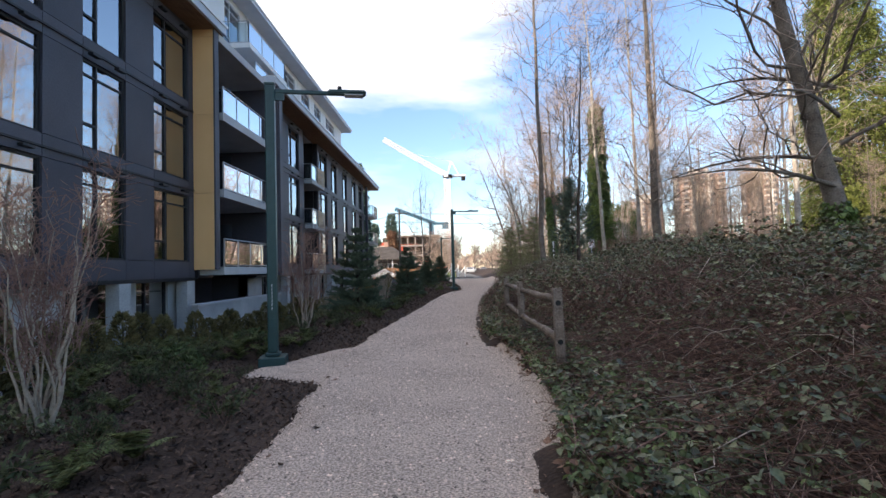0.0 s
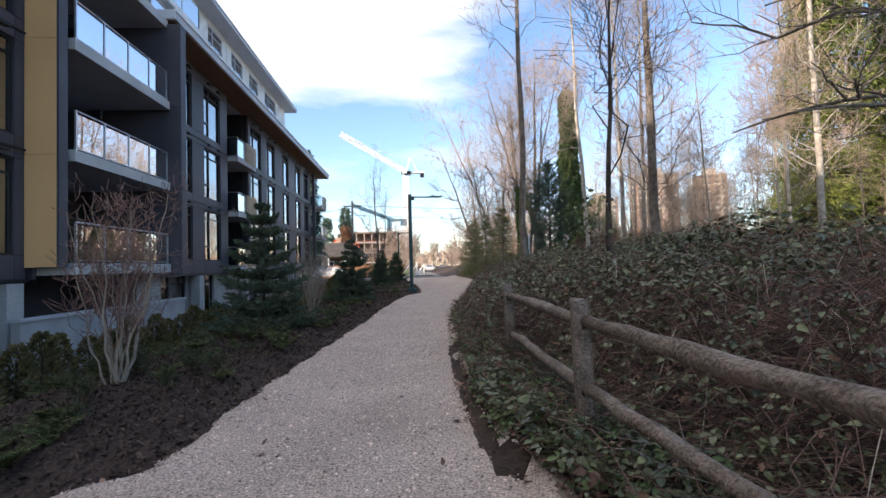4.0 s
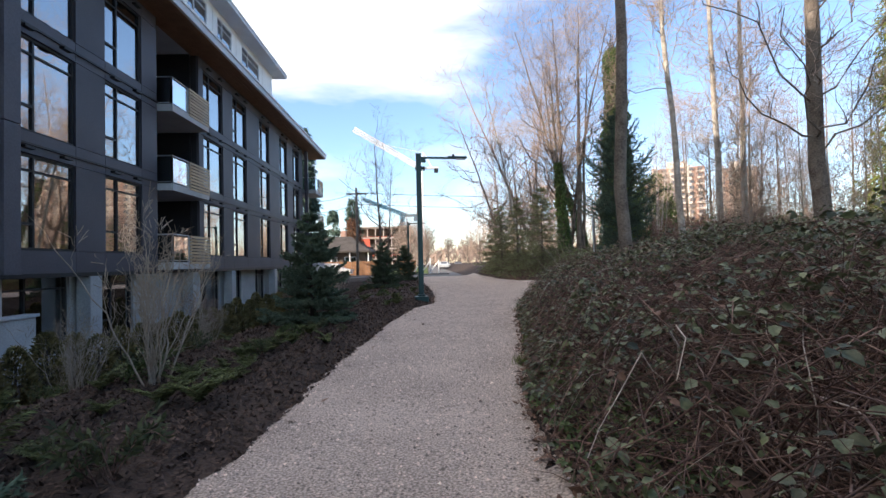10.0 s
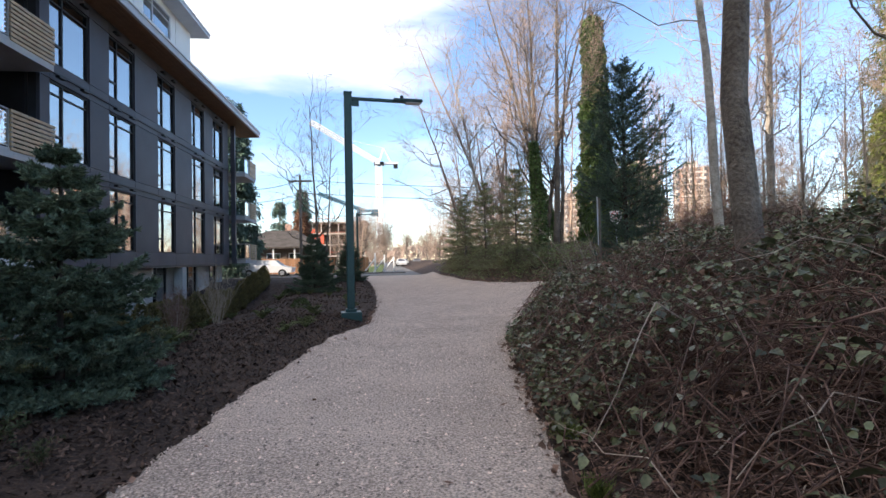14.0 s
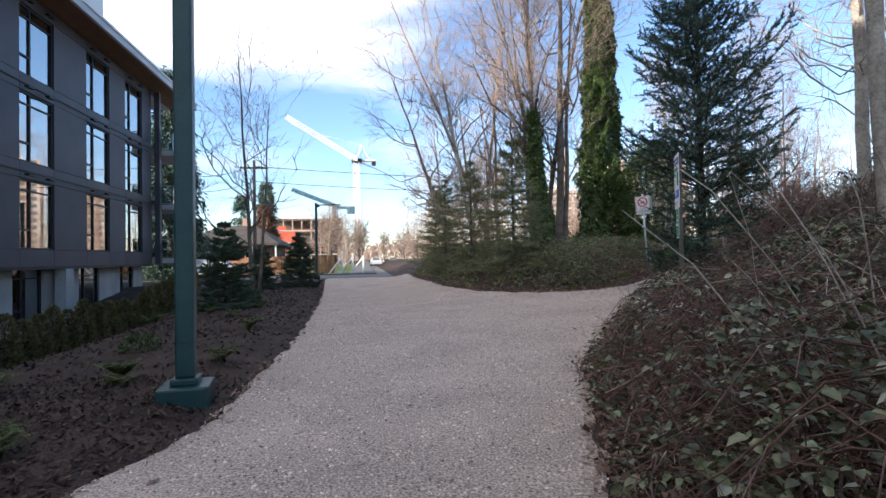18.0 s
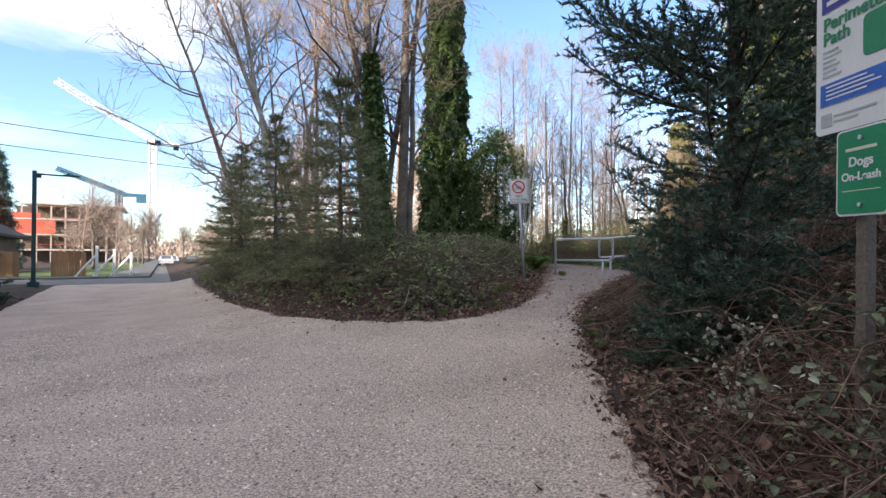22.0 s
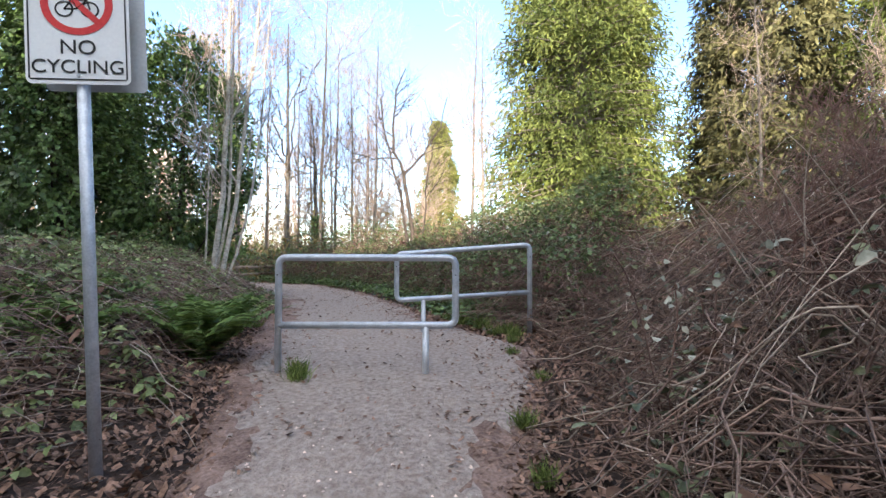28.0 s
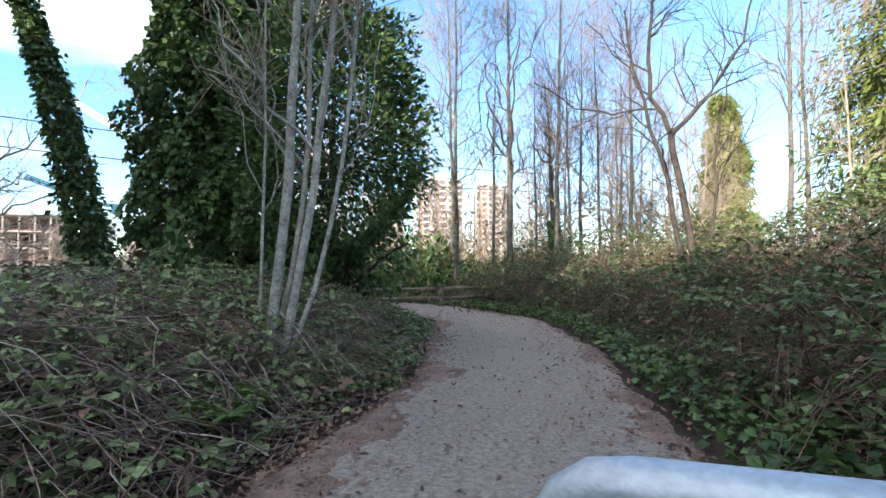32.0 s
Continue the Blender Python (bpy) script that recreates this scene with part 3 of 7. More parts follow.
wx, wy = sample(46000, 5.0, 16.5, 31, 43.5, lambda x, y: (path_sd(x, y) > -0.25) & (path_sd(x, y) < 1.0) & (x + y > 39))
wk = rng.uniform(size=len(wx)) < np.exp(-np.maximum(path_sd(wx, wy), 0) * 4.2) * 0.75 * (0.55 + 0.45 * wob(wx, wy, 3.0))
wx, wy = wx[wk], wy[wk]
v, f = scatter_quads(np.stack([wx, wy, dirt_z(wx, wy) + 0.010], -1), rng.uniform(0.010, 0.034, len(wx)), 0.35, 0.55)
solid("leaf_litter", raw_mesh("leaf_litter", v, f), "litter", "reddish-brown leaves strewn in from the trail edges", "leaf litter", "stuff")

# ---- apartment building along the path ----
FX = -9.43
ROWS_Z = [(1.80, 4.15), (4.70, 7.05), (7.60, 9.95)]
COLS = [(-9.0, -7.0), (-5.6, -3.6), (-2.0, 0.0), (1.4, 3.4), (5.0, 6.8), (9.2, 11.35), (12.6, 14.25), (15.6, 17.65)]
COLS2 = [(25.1, 27.2), (28.45, 30.35), (35.0, 37.05), (38.27, 40.15), (42.2, 44.0), (46.1, 47.9), (49.35, 51.1)]
block = thing("apartment_building", "modern apartment block with dark grey panels, timber soffits and a white set-back top", "building", kind="structure")
wins = {}


def window_mesh(w, h):
    """Dark frame with a fixed light, a side light with a vent, transom bar and panes: meshes by size."""
    key = (round(w, 2), round(h, 2))
    if key in wins:
        return wins[key]
    fr, t, d = MB(), 0.06, 0.10
    split = w * 0.34
    tz = h - 0.42
    for y0, z0, y1, z1 in ((0, 0, w, t), (0, h - t, w, h), (0, t, t, h - t), (w - t, t, w, h - t), (split - t / 2, t, split + t / 2, h - t), (t, 0.62, split - t / 2, 0.62 + t)):
        fr.box(-d, y0, z0, 0, y1, z1)
    fr.box(-d * 0.8, split + t / 2, tz, -0.01, w - t, tz + t * 0.8)
    fr.box(-d * 0.8, t, tz, -0.01, split - t / 2, tz + t * 0.8)
    panes = []
    for y0, z0, y1, z1 in ((t, t, split - t / 2, 0.62), (t, 0.62 + t, split - t / 2, tz), (t, tz + t * 0.8, split - t / 2, h - t), (split + t / 2, t, w - t, tz), (split + t / 2, tz + t * 0.8, w - t, h - t)):
        panes.append(MB().box(-0.06, y0, z0, -0.05, y1, z1).mesh("pane"))
    wins[key] = (fr.mesh("window_frame"), panes)
    return wins[key]


def window(x, y0, y1, z0, z1, curtain=0.0, parent=block, hood=True, paint="black"):
    fm, panes = window_mesh(y1 - y0, z1 - z0)
    w = part("window", MB().bbox(x - 0.02, y0 - 0.04, z0 - 0.05, x + 0.05, y1 + 0.04, z0, 0.008), "black", parent)
    fo = part("window_frame", fm.copy() if paint != "black" else fm, "black", w, at=pose(x, y0, z0))
    if paint != "black":
        fo.data.materials[0] = M[paint]
    for pm in panes:
        p = part("pane", pm, "pane", w, at=pose(x, y0, z0))
        p.visible_shadow = False
    if curtain:
        cb, n = MB(), 14
        for ca, cz in ((y0 + 0.05, y0 + 0.05 + curtain * (y1 - y0)),):
            yy = np.linspace(ca, cz, n * 2)
            xx = x - 0.28 + 0.04 * np.sin(np.arange(n * 2) * 1.5)
            vv = np.concatenate([np.stack([xx, yy, np.full_like(yy, z0 + 0.02)], -1), np.stack([xx, yy, np.full_like(yy, z1 - 0.05)], -1)])
            cb.add(vv, [(i, i + 1, i + 1 + 2 * n, i + 2 * n) for i in range(2 * n - 1)])
        part("curtain", cb, "curtain", w, "pale curtain drawn partly across")
    if hood:
        hb = MB()
        for a in (0.12, 0.72):
            yc = y0 + a * (y1 - y0)
            hb.bbox(x + 0.16, yc - 0.16, z1 + 0.06, x + 0.30, yc + 0.16, z1 + 0.13, 0.01)
        part("vent_hood", hb, "black", w)
    return w


def facade(cols, y_lo, y_hi, extra=()):
    """Panels round the openings, over a backing wall with true holes."""
    back, pn = MB(), []
    zs = [1.22] + [z for r in ROWS_Z for z in r] + [10.45]
    edges = [y_lo] + [y for c in cols for y in c] + [y_hi]
    for i in range(0, len(edges), 2):
        a, b = edges[i], edges[i + 1]
        back.box(FX - 0.32, a, zs[0], FX - 0.10, b, zs[-1])
        nsplit = max(1, round((b - a) / 1.6))
        for k in range(nsplit):
            ya, yb = a + (b - a) * k / nsplit, a + (b - a) * (k + 1) / nsplit
            for j in range(0, len(zs) - 1):
                pn.append((ya, yb, zs[j], zs[j + 1]))
    for a, b in cols:
        for j in range(0, len(zs) - 1, 2):
            back.box(FX - 0.32, a, zs[j], FX - 0.10, b, zs[j + 1])
            pn.append((a, b, zs[j], zs[j + 1]))
    bw = part("wall_east", back, "panel_join", block)
    cache = {}
    for ya, yb, za, zb in pn:
        key = (round(yb - ya, 2), round(zb - za, 2))
        if key not in cache:
            g = 0.008
            cache[key] = MB().box(-0.10, g, g, 0.0, key[0] - g, key[1] - g).mesh("panel")
        part("panel", cache[key], "panel", bw, at=pose(FX, ya, za))
    for z in (4.36, 7.27):
        part("ledge_trim", MB().box(FX, y_lo, z, FX + 0.05, y_hi, z + 0.05), "black", block)
    for ci, (a, b) in enumerate(cols):
        for ri, (z0, z1) in enumerate(ROWS_Z):
            window(FX - 0.06, a, b, z0, z1, (0.0, 0.45, 0.0, 0.3, 0.0, 0.6, 0.25)[(ci * 3 + ri * 2) % 7])


# the unseen stretch below y 9 is added to keep sun off the path
facade(COLS, -25, 18.0)
facade(COLS2[:2], 23.4, 31.3)
facade(COLS2[2:], 34.55, 52.2)

# rooms behind the glass, one slab a storey
for y0, y1 in ((-25, 18), (23.6, 31.2), (34.7, 52)):
    rm = MB()
    for z in (1.3, 4.25, 7.15, 10.15):
        rm.box(FX - 5.0, y0, z, FX - 0.4, y1, z + 0.28)
    rm.box(FX - 5.3, y0, 1.3, FX - 5.0, y1, 10.3)
    for k in np.arange(y0, y1 + 0.1, (y1 - y0) / max(1, round((y1 - y0) / 6.8))):
        rm.box(FX - 5.0, k - 0.1, 1.3, FX - 0.4, k + 0.1, 10.3)
    part("interior_wall", rm, "room", block)

core = MB().box(-26, -25, 1.2, FX - 5.35, 52.2, 10.4).box(FX - 5.3, -25.3, 1.2, FX - 0.1, -25.05, 10.4)
part("wall_core", core, "panel", block)
part("wall_north", MB().box(-26, 52.2, 1.2, -10.9, 52.45, 10.4).box(-11.2, 52.45, 1.2, -10.9, 55.4, 10.4), "panel", block)

# ground storey: recessed concrete base with openings
gb = MB()
gb.box(-10.2, -25, -2.0, -9.9, 18.5, -0.95).box(-10.2, 23.4, -2.0, -9.9, 52.2, -0.95)
for y0, y1 in ((-25, 2.0), (3.6, 5.6), (7.4, 9.2), (11.0, 12.6), (14.6, 15.4), (17.1, 18.5), (23.4, 25.4), (27.6, 29.0), (30.6, 35.6), (37.6, 38.6), (40.4, 42.6), (44.2, 46.4), (48.0, 49.8), (51.2, 52.2)):
    gb.box(-10.2, y0, -0.95, -9.9, y1, 1.21)
part("base_wall", gb, "concrete", block, "grey concrete base wall")
for y0, y1 in ((2.0, 3.6), (5.6, 7.4), (9.2, 11.0), (12.6, 14.6), (15.4, 17.1), (25.4, 27.6), (29.0, 30.6), (35.6, 37.6), (38.6, 40.4), (42.6, 44.2), (46.4, 48.0), (49.8, 51.2)):
    window(-9.98, y0, y1, -0.95, 1.21, 0.3 if y0 % 2 > 1 else 0, hood=False)
part("interior_wall", MB().box(-14, -25, -1.5, -13.8, 52, 1.2), "room", block)
# dark panel colour stands in for the shade of the recess on these walls
part("wall_return", MB().box(-11.8, 18.2, -2.0, -11.5, 23.4, 1.2).box(-11.5, 18.2, -2.0, -9.9, 18.5, 1.2).box(-11.5, 23.4, -2.0, -9.9, 23.7, 1.2), "panel", block)
part("underside_trim", MB().box(FX - 0.35, -25, 1.12, FX + 0.06, 18.0, 1.22).box(FX - 0.35, 23.4, 1.12, FX + 0.06, 52.2, 1.22), "black", block)
for k, y in enumerate((8.4, 14.1, 17.6, 27.9, 34.0, 38.0, 44.8)):
    part("pillar", MB().bbox(-9.75, y - 0.25, -2.0, -9.35, y + 0.25, 1.12, 0.02), "concrete", block)

# orange fin at the end of the first wing: four stacked panels on a slab
fin = part("fin_wall", MB().box(-9.43, 18.0, 1.5, -8.66, 18.22, 10.75), "panel_join", block)
for z0, z1 in ((1.5, 4.28), (4.29, 7.2), (7.21, 10.1), (10.11, 10.74)):
    part("panel", MB().bbox(-9.42, 17.93, z0, -8.66, 17.998, z1, 0.006), "orange", fin, "warm orange cladding panel")
part("panel", MB().box(-8.66, 17.93, 1.5, -8.60, 18.24, 10.75), "panel", fin)
# dark pier at the start of the second wing
pier = part("pier_wall", MB().box(-11.4, 23.42, 1.22, -8.2, 23.75, 10.25), "panel_join", block)
for z0, z1 in ((1.22, 4.3), (4.32, 7.24), (7.26, 10.25)):
    part("panel", MB().bbox(-11.4, 23.34, z0, -8.2, 23.41, z1, 0.006), "panel", pier)
    part("panel", MB().bbox(-8.195, 23.34, z0, -8.13, 23.75, z1, 0.006), "panel", pier)
# wall behind the balconies of the recess
rw = MB().box(-12.9, 18.2, 1.2, -12.6, 23.42, 10.4).box(-12.6, 18.22, 1.2, -9.43, 18.35, 10.4)
part("recess_wall", rw, "panel", block)
for z in (1.55, 4.4, 7.3):
    window(-12.55, 18.9, 20.6, z + 0.1, z + 2.3, hood=False)
    window(-12.55, 21.2, 22.9, z + 0.1, z + 2.3, 0.3, hood=False)


def railing(parent, p0, p1, z, h=1.05, posts=4, material="rail_glass"):
    p0, p1 = np.array(p0), np.array(p1)
    d = (p1 - p0) / np.linalg.norm(p1 - p0)
    n = np.array([-d[1], d[0]])
    r = part("railing", MB().tube([(*p0, z + h), (*p1, z + h)], 0.025, 8), "steel", parent)
    for k in range(posts):
        q = p0 + (p1 - p0) * k / (posts - 1)
        part("post", MB().box(q[0] - 0.025, q[1] - 0.025, z, q[0] + 0.025, q[1] + 0.025, z + h), "steel", r)
        if k:
            a = p0 + (p1 - p0) * (k - 1) / (posts - 1) + d * 0.05
            b = q - d * 0.05
            g = part("pane", MB().add([(*(a + n * 0.006), z + 0.08), (*(b + n * 0.006), z + 0.08), (*(b + n * 0.006), z + h - 0.08), (*(a + n * 0.006), z + h - 0.08),
                                       (*(a - n * 0.006), z + 0.08), (*(b - n * 0.006), z + 0.08), (*(b - n * 0.006), z + h - 0.08), (*(a - n * 0.006), z + h - 0.08)],
                                      [(0, 1, 2, 3), (7, 6, 5, 4), (0, 4, 5, 1), (3, 2, 6, 7)]), material, r)
            g.visible_shadow = False
    part("bottom_rail", MB().box(min(p0[0], p1[0]) - 0.015, min(p0[1], p1[1]) - 0.015, z + 0.05, max(p0[0], p1[0]) + 0.015, max(p0[1], p1[1]) + 0.015, z + 0.08), "steel", r)
    return r


for z in (1.30, 4.20, 7.10):
    bal = part("balcony", MB().bbox(-12.6, 18.36, z, -8.5, 23.30, z + 0.30, 0.01), "slab", block, "concrete balcony slab with glass railing")
    railing(bal, (-8.58, 18.5), (-8.58, 23.22), z + 0.30, posts=5)
    railing(bal, (-8.60, 23.24), (-9.6, 23.24), z + 0.30, posts=2)
    part("divider", MB().bbox(-11.6, 20.7, z + 0.3, -9.3, 20.76, z + 2.1, 0.01), "rail_glass", bal, "obscured glass privacy screen")
part("balcony_roof", MB().bbox(-12.6, 18.3, 10.1, -8.6, 23.40, 10.4, 0.01), "slab", block)


def slat_balcony(y0, y1, z, x_out, back_x):
    """Balcony in a recess: slab, short glass rail and a timber slat screen."""
    b = part("balcony", MB().bbox(back_x, y0, z, x_out, y1, z + 0.26, 0.01), "slab", block, "balcony with timber slat screen")
    railing(b, (x_out - 0.06, y0 + 0.06), (x_out - 0.06, y0 + 0.42 * (y1 - y0)), z + 0.26, 1.02, 2)
    railing(b, (x_out - 0.06, y0 + 0.06), (back_x + 0.3, y0 + 0.06), z + 0.26, 1.02, 2)
    for k in range(9):
        zz = z + 0.20 + k * 0.125
        part("slat", MB().bbox(x_out - 0.02, y0 + 0.42 * (y1 - y0), zz, x_out + 0.03, y1, zz + 0.085, 0.006), "slat", b)
    for yy in (y0 + 0.45 * (y1 - y0), y1 - 0.08):
        part("post", MB().box(x_out - 0.07, yy, z + 0.26, x_out - 0.02, yy + 0.05, z + 1.3), "steel", b)


part("recess_wall", MB().box(-11.6, 31.3, 1.22, -11.4, 34.55, 10.4).box(-11.4, 31.3, 1.22, FX - 0.33, 31.42, 10.4).box(-11.4, 34.43, 1.22, FX - 0.33, 34.55, 10.4), "black", block)
for z in (1.25, 4.12, 7.02):
    slat_balcony(31.45, 34.42, z, -8.95, -11.4)
    window(-11.36, 31.9, 33.9, z + 0.3, z + 2.5, hood=False)
    slat_balcony(52.6, 55.3, z, -8.5, -10.9)
part("corner_post", MB().box(-9.3, 52.25, 1.22, -9.05, 52.5, 10.3), "panel", block)

# eaves: pale fascia over timber soffit boards
for y0, y1, x_out in ((-25, 18.6, -8.45), (23.3, 55.8, -8.28)):
    roof = part("roof", MB().bbox(-26, y0, 10.42, x_out, y1, 10.78, 0.02), "fascia", block, "flat roof with pale metal fascia")
    part("drip_edge", MB().box(x_out - 0.04, y0 - 0.02, 10.70, x_out + 0.05, y1 + 0.02, 10.80), "white", roof)
    w = (x_out - 0.1 - (FX - 0.3)) / 7
    for k in range(7):
        xa = FX - 0.3 + k * w
        part("soffit_board", MB().box(xa + 0.004, y0 + 0.04, 10.39, xa + w - 0.004, y1 - 0.04, 10.417), "soffit", roof)

# white set-back storeys
WX = -11.75
ph = MB()
wcols = [(-6, -4), (0, 2), (5, 7), (11, 12.8), (15.4, 17.4), (20.3, 22.2), (25.5, 27.4), (30.2, 32.2), (34.8, 37.0), (38.6, 40.8), (42.2, 44.3), (46.0, 49.3)]
e = [-25] + [y for c in wcols for y in c] + [52.3]
for i in range(0, len(e), 2):
    ph.box(WX - 0.25, e[i], 10.78, WX, e[i + 1], 16.35)
for a, b in wcols:
    ph.box(WX - 0.25, a, 10.78, WX, b, 11.0).box(WX - 0.25, a, 13.1, WX, b, 13.35).box(WX - 0.25, a, 16.0, WX, b, 16.35)
part("wall_top_storeys", ph, "white", block, "smooth white wall of the set-back storeys")
part("wall_top_north", MB().box(-26, 52.05, 10.78, WX - 0.26, 52.3, 16.35).box(-26, -25, 10.78, WX - 4, 52, 16.3), "white", block)
for k, (a, b) in enumerate(wcols):
    window(WX - 0.03, a, b, 11.0, 13.1, 0.4 if k % 2 else 0, hood=False)
    window(WX - 0.03, a, b, 13.35, 16.0, 0.4 if k % 3 == 0 else 0, hood=False, paint="fascia")
    part("joint", MB().box(WX + 0.001, b + 0.7, 10.8, WX + 0.006, b + 0.72, 16.3), "concrete", block)
top = part("top_roof", MB().bbox(-26, -25.5, 16.35, -10.75, 53.0, 16.62, 0.02), "fascia", block, "thin overhanging top roof with pale edge")
part("drip_edge", MB().box(-10.78, -25.5, 16.55, -10.70, 53.0, 16.64), "white", top)
terr = part("terrace", MB().box(-11.7, -24, 10.785, -8.9, 18, 10.83).box(-11.7, 24, 10.785, -8.9, 55, 10.83), "slab", block)
railing(terr, (-9.6, 24.2), (-9.6, 54.6), 10.83, 1.05, 22)
railing(terr, (-9.6, 54.6), (-12.5, 54.6), 10.83, 1.05, 3)
railing(terr, (-9.6, -10), (-9.6, 18), 10.83, 1.05, 20)
ub = part("balcony", MB().bbox(-11.7, 23.3, 12.2, -9.5, 28.5, 12.45, 0.01), "white", block, "upper white balcony with clear glass rail")
railing(ub, (-9.6, 23.4), (-9.6, 28.4), 12.45, 1.1, 4)
railing(ub, (-9.6, 23.4), (-11.6, 23.4), 12.45, 1.1, 2)
railing(ub, (-9.6, 28.4), (-11.6, 28.4), 12.45, 1.1, 2)
lowwall = thing("retaining_wall", "low grey concrete wall below the balconies", "wall", kind="structure")
part("wall_panel", MB().bbox(-9.0, 17.0, -1.6, -8.8, 25.0, 0.25, 0.015), "concrete", lowwall)
part("cap", MB().bbox(-9.05, 16.95, 0.25, -8.75, 25.05, 0.32, 0.01), "slab", lowwall)


# ---- lamps ----
def lamp_post():
    lp = thing("street_lamp", "dark green square steel lamp post with a side arm", "street lamp", group="path lamps")
    part("footing", MB().bbox(-0.19, -0.19, -0.4, 0.19, 0.19, 0.005, 0.002), "concrete", lp, "concrete footing")
    part("base_cover", MB().bbox(-0.20, -0.20, 0.006, 0.20, 0.20, 0.215, 0.02).bbox(-0.11, -0.11, 0.215, 0.11, 0.11, 0.27, 0.015), "lamp_green", lp)
    part("pole", MB().bbox(-0.075, -0.075, 0.27, 0.075, 0.075, 4.30, 0.018), "lamp_green", lp)
    part("cap", MB().bbox(-0.082, -0.082, 4.30, 0.082, 0.082, 4.335, 0.01), "lamp_green", lp)
    part("hand_hole_cover", MB().bbox(-0.045, -0.082, 0.55, 0.045, -0.076, 0.78, 0.003), "lamp_green", lp)
    arm = part("arm", MB().bbox(0.07, -0.03, 4.19, 0.95, 0.03, 4.25, 0.012), "lamp_green", lp)
    part("bracket", MB().box(0.07, -0.02, 4.08, 0.22, 0.02, 4.19), "lamp_green", arm)
    bm = bmesh.new()
    bmesh.ops.create_cube(bm, size=1, matrix=Matrix.Translation((1.22, 0, 4.235)) @ Matrix.Diagonal((0.62, 0.24, 0.075, 1)))
    for vv in bm.verts:
        if vv.co.x > 1.22:
            vv.co.z += 0.012 * (1 if vv.co.z < 4.235 else -0.6)
            vv.co.y *= 0.85
        else:
            vv.co.y *= 0.55
    bmesh.ops.bevel(bm, geom=bm.edges[:], offset=0.02, segments=2, affect="EDGES")
    me = bpy.data.meshes.new("lamp_head")
    bm.to_mesh(me)
    bm.free()
    head = part("lamp_head", me, "lamp_green", arm)
    part("lens", MB().box(1.18, -0.08, 4.185, 1.48, 0.08, 4.196), "lens", head, "milky lamp lens")
    part("sensor", MB().tube([(1.10, 0, 4.27), (1.10, 0, 4.33)], 0.035, 10), "black", head)
    return lp


lamp = lamp_post()
lamp.matrix_basis = pose(-2.87, 8.05, -0.22, 0, 0, 12) @ Matrix.Diagonal((1, 1, 1.055, 1))
copy_thing(lamp, pose(-0.03, 29.1, -0.03, 0, 0, 8) @ Matrix.Diagonal((1.04, 1.04, 1.05, 1)))
copy_thing(lamp, pose(-1.37, 55.85, 0.05, 0, 0, 8) @ Matrix.Diagonal((1, 1, 1.05, 1)))
vine = MB()
for k in range(7):
    a = 0.35 + 0.1 * k
    vine.add([(-0.012, -0.079, a * 0.6), (0.004, -0.079, a * 0.6 + 0.01), (0.014, -0.079, a * 0.6 + 0.05), (-0.004, -0.079, a * 0.6 + 0.03)], [(0, 1, 2, 3)])
sg = solid("graffiti_tag", vine, "galv", "pale scratched paint marks on the lamp post", "graffiti", at=pose(-2.87, 8.05, 0.52, 0, 0, 12))


# ---- split-rail fence ----
def rough_pole(p0, p1, r0, r1, sides=10, seg=10, jit=0.008, square=False):
    p0, p1 = np.array(p0, float), np.array(p1, float)
    t = np.linspace(0, 1, seg)
    pts = p0 + (p1 - p0) * t[:, None]
    pts[1:-1] += rng.normal(0, jit, (seg - 2, 3))
    mb = MB().tube(pts, r0 + (r1 - r0) * t + rng.normal(0, jit * 0.4, seg), sides)
    vv = mb.v[0]
    vv += rng.normal(0, jit * 0.35, vv.shape)
    return mb


def post_mesh():
    mb = MB().bbox(-0.048, -0.055, -0.45, 0.048, 0.055, 1.07, 0.012)
    vv = mb.v[0]
    vv += rng.normal(0, 0.005, vv.shape)
    return mb


fence = thing("post_and_rail_fence", "weathered timber post and rail fence half swallowed by brambles", "fence", kind="structure")
FP = [(1.17, 5.85), (1.12, 8.5), (1.16, 11.1)]
for x, y in FP:
    p = part("post", post_mesh(), "rail_wood", fence, at=pose(x, y, gz(x, y) - 0.02, 1.0, -1.5, rng.uniform(-4, 4)))
    # mortises are flat black discs; the hole's inner shade is put into the colour
    for hz in (0.91, 0.48):
        part("mortise_dark_disc", MB().tube([(0.0, -0.060, hz), (0.0, -0.052, hz)], 0.03, 10), "ink", p)
for (xa, ya), (xb, yb) in zip(FP[:-1], FP[1:]):
    for hz in (0.91, 0.48, 0.08):
        za, zb = gz(xa, ya) + hz, gz(xb, yb) + hz
        part("rail", rough_pole((xa, ya + 0.05, za), (xb, yb - 0.05, zb), 0.046, 0.038).mesh("rail", True), "rail_wood", fence)

# ---- signs ----
def text_mesh(body, size, depth=0.002, align="CENTER", bold=0.0):
    cu = bpy.data.curves.new("lettering", "FONT")
    cu.body, cu.size, cu.extrude, cu.align_x, cu.align_y, cu.offset = body, size, depth, align, "CENTER", bold
    ob = bpy.data.objects.new("lettering", cu)
    scene.collection.objects.link(ob)
    dg = bpy.context.evaluated_depsgraph_get()
    me = bpy.data.meshes.new_from_object(ob.evaluated_get(dg))
    bpy.data.objects.remove(ob)
    me.name = "lettering"
    return me


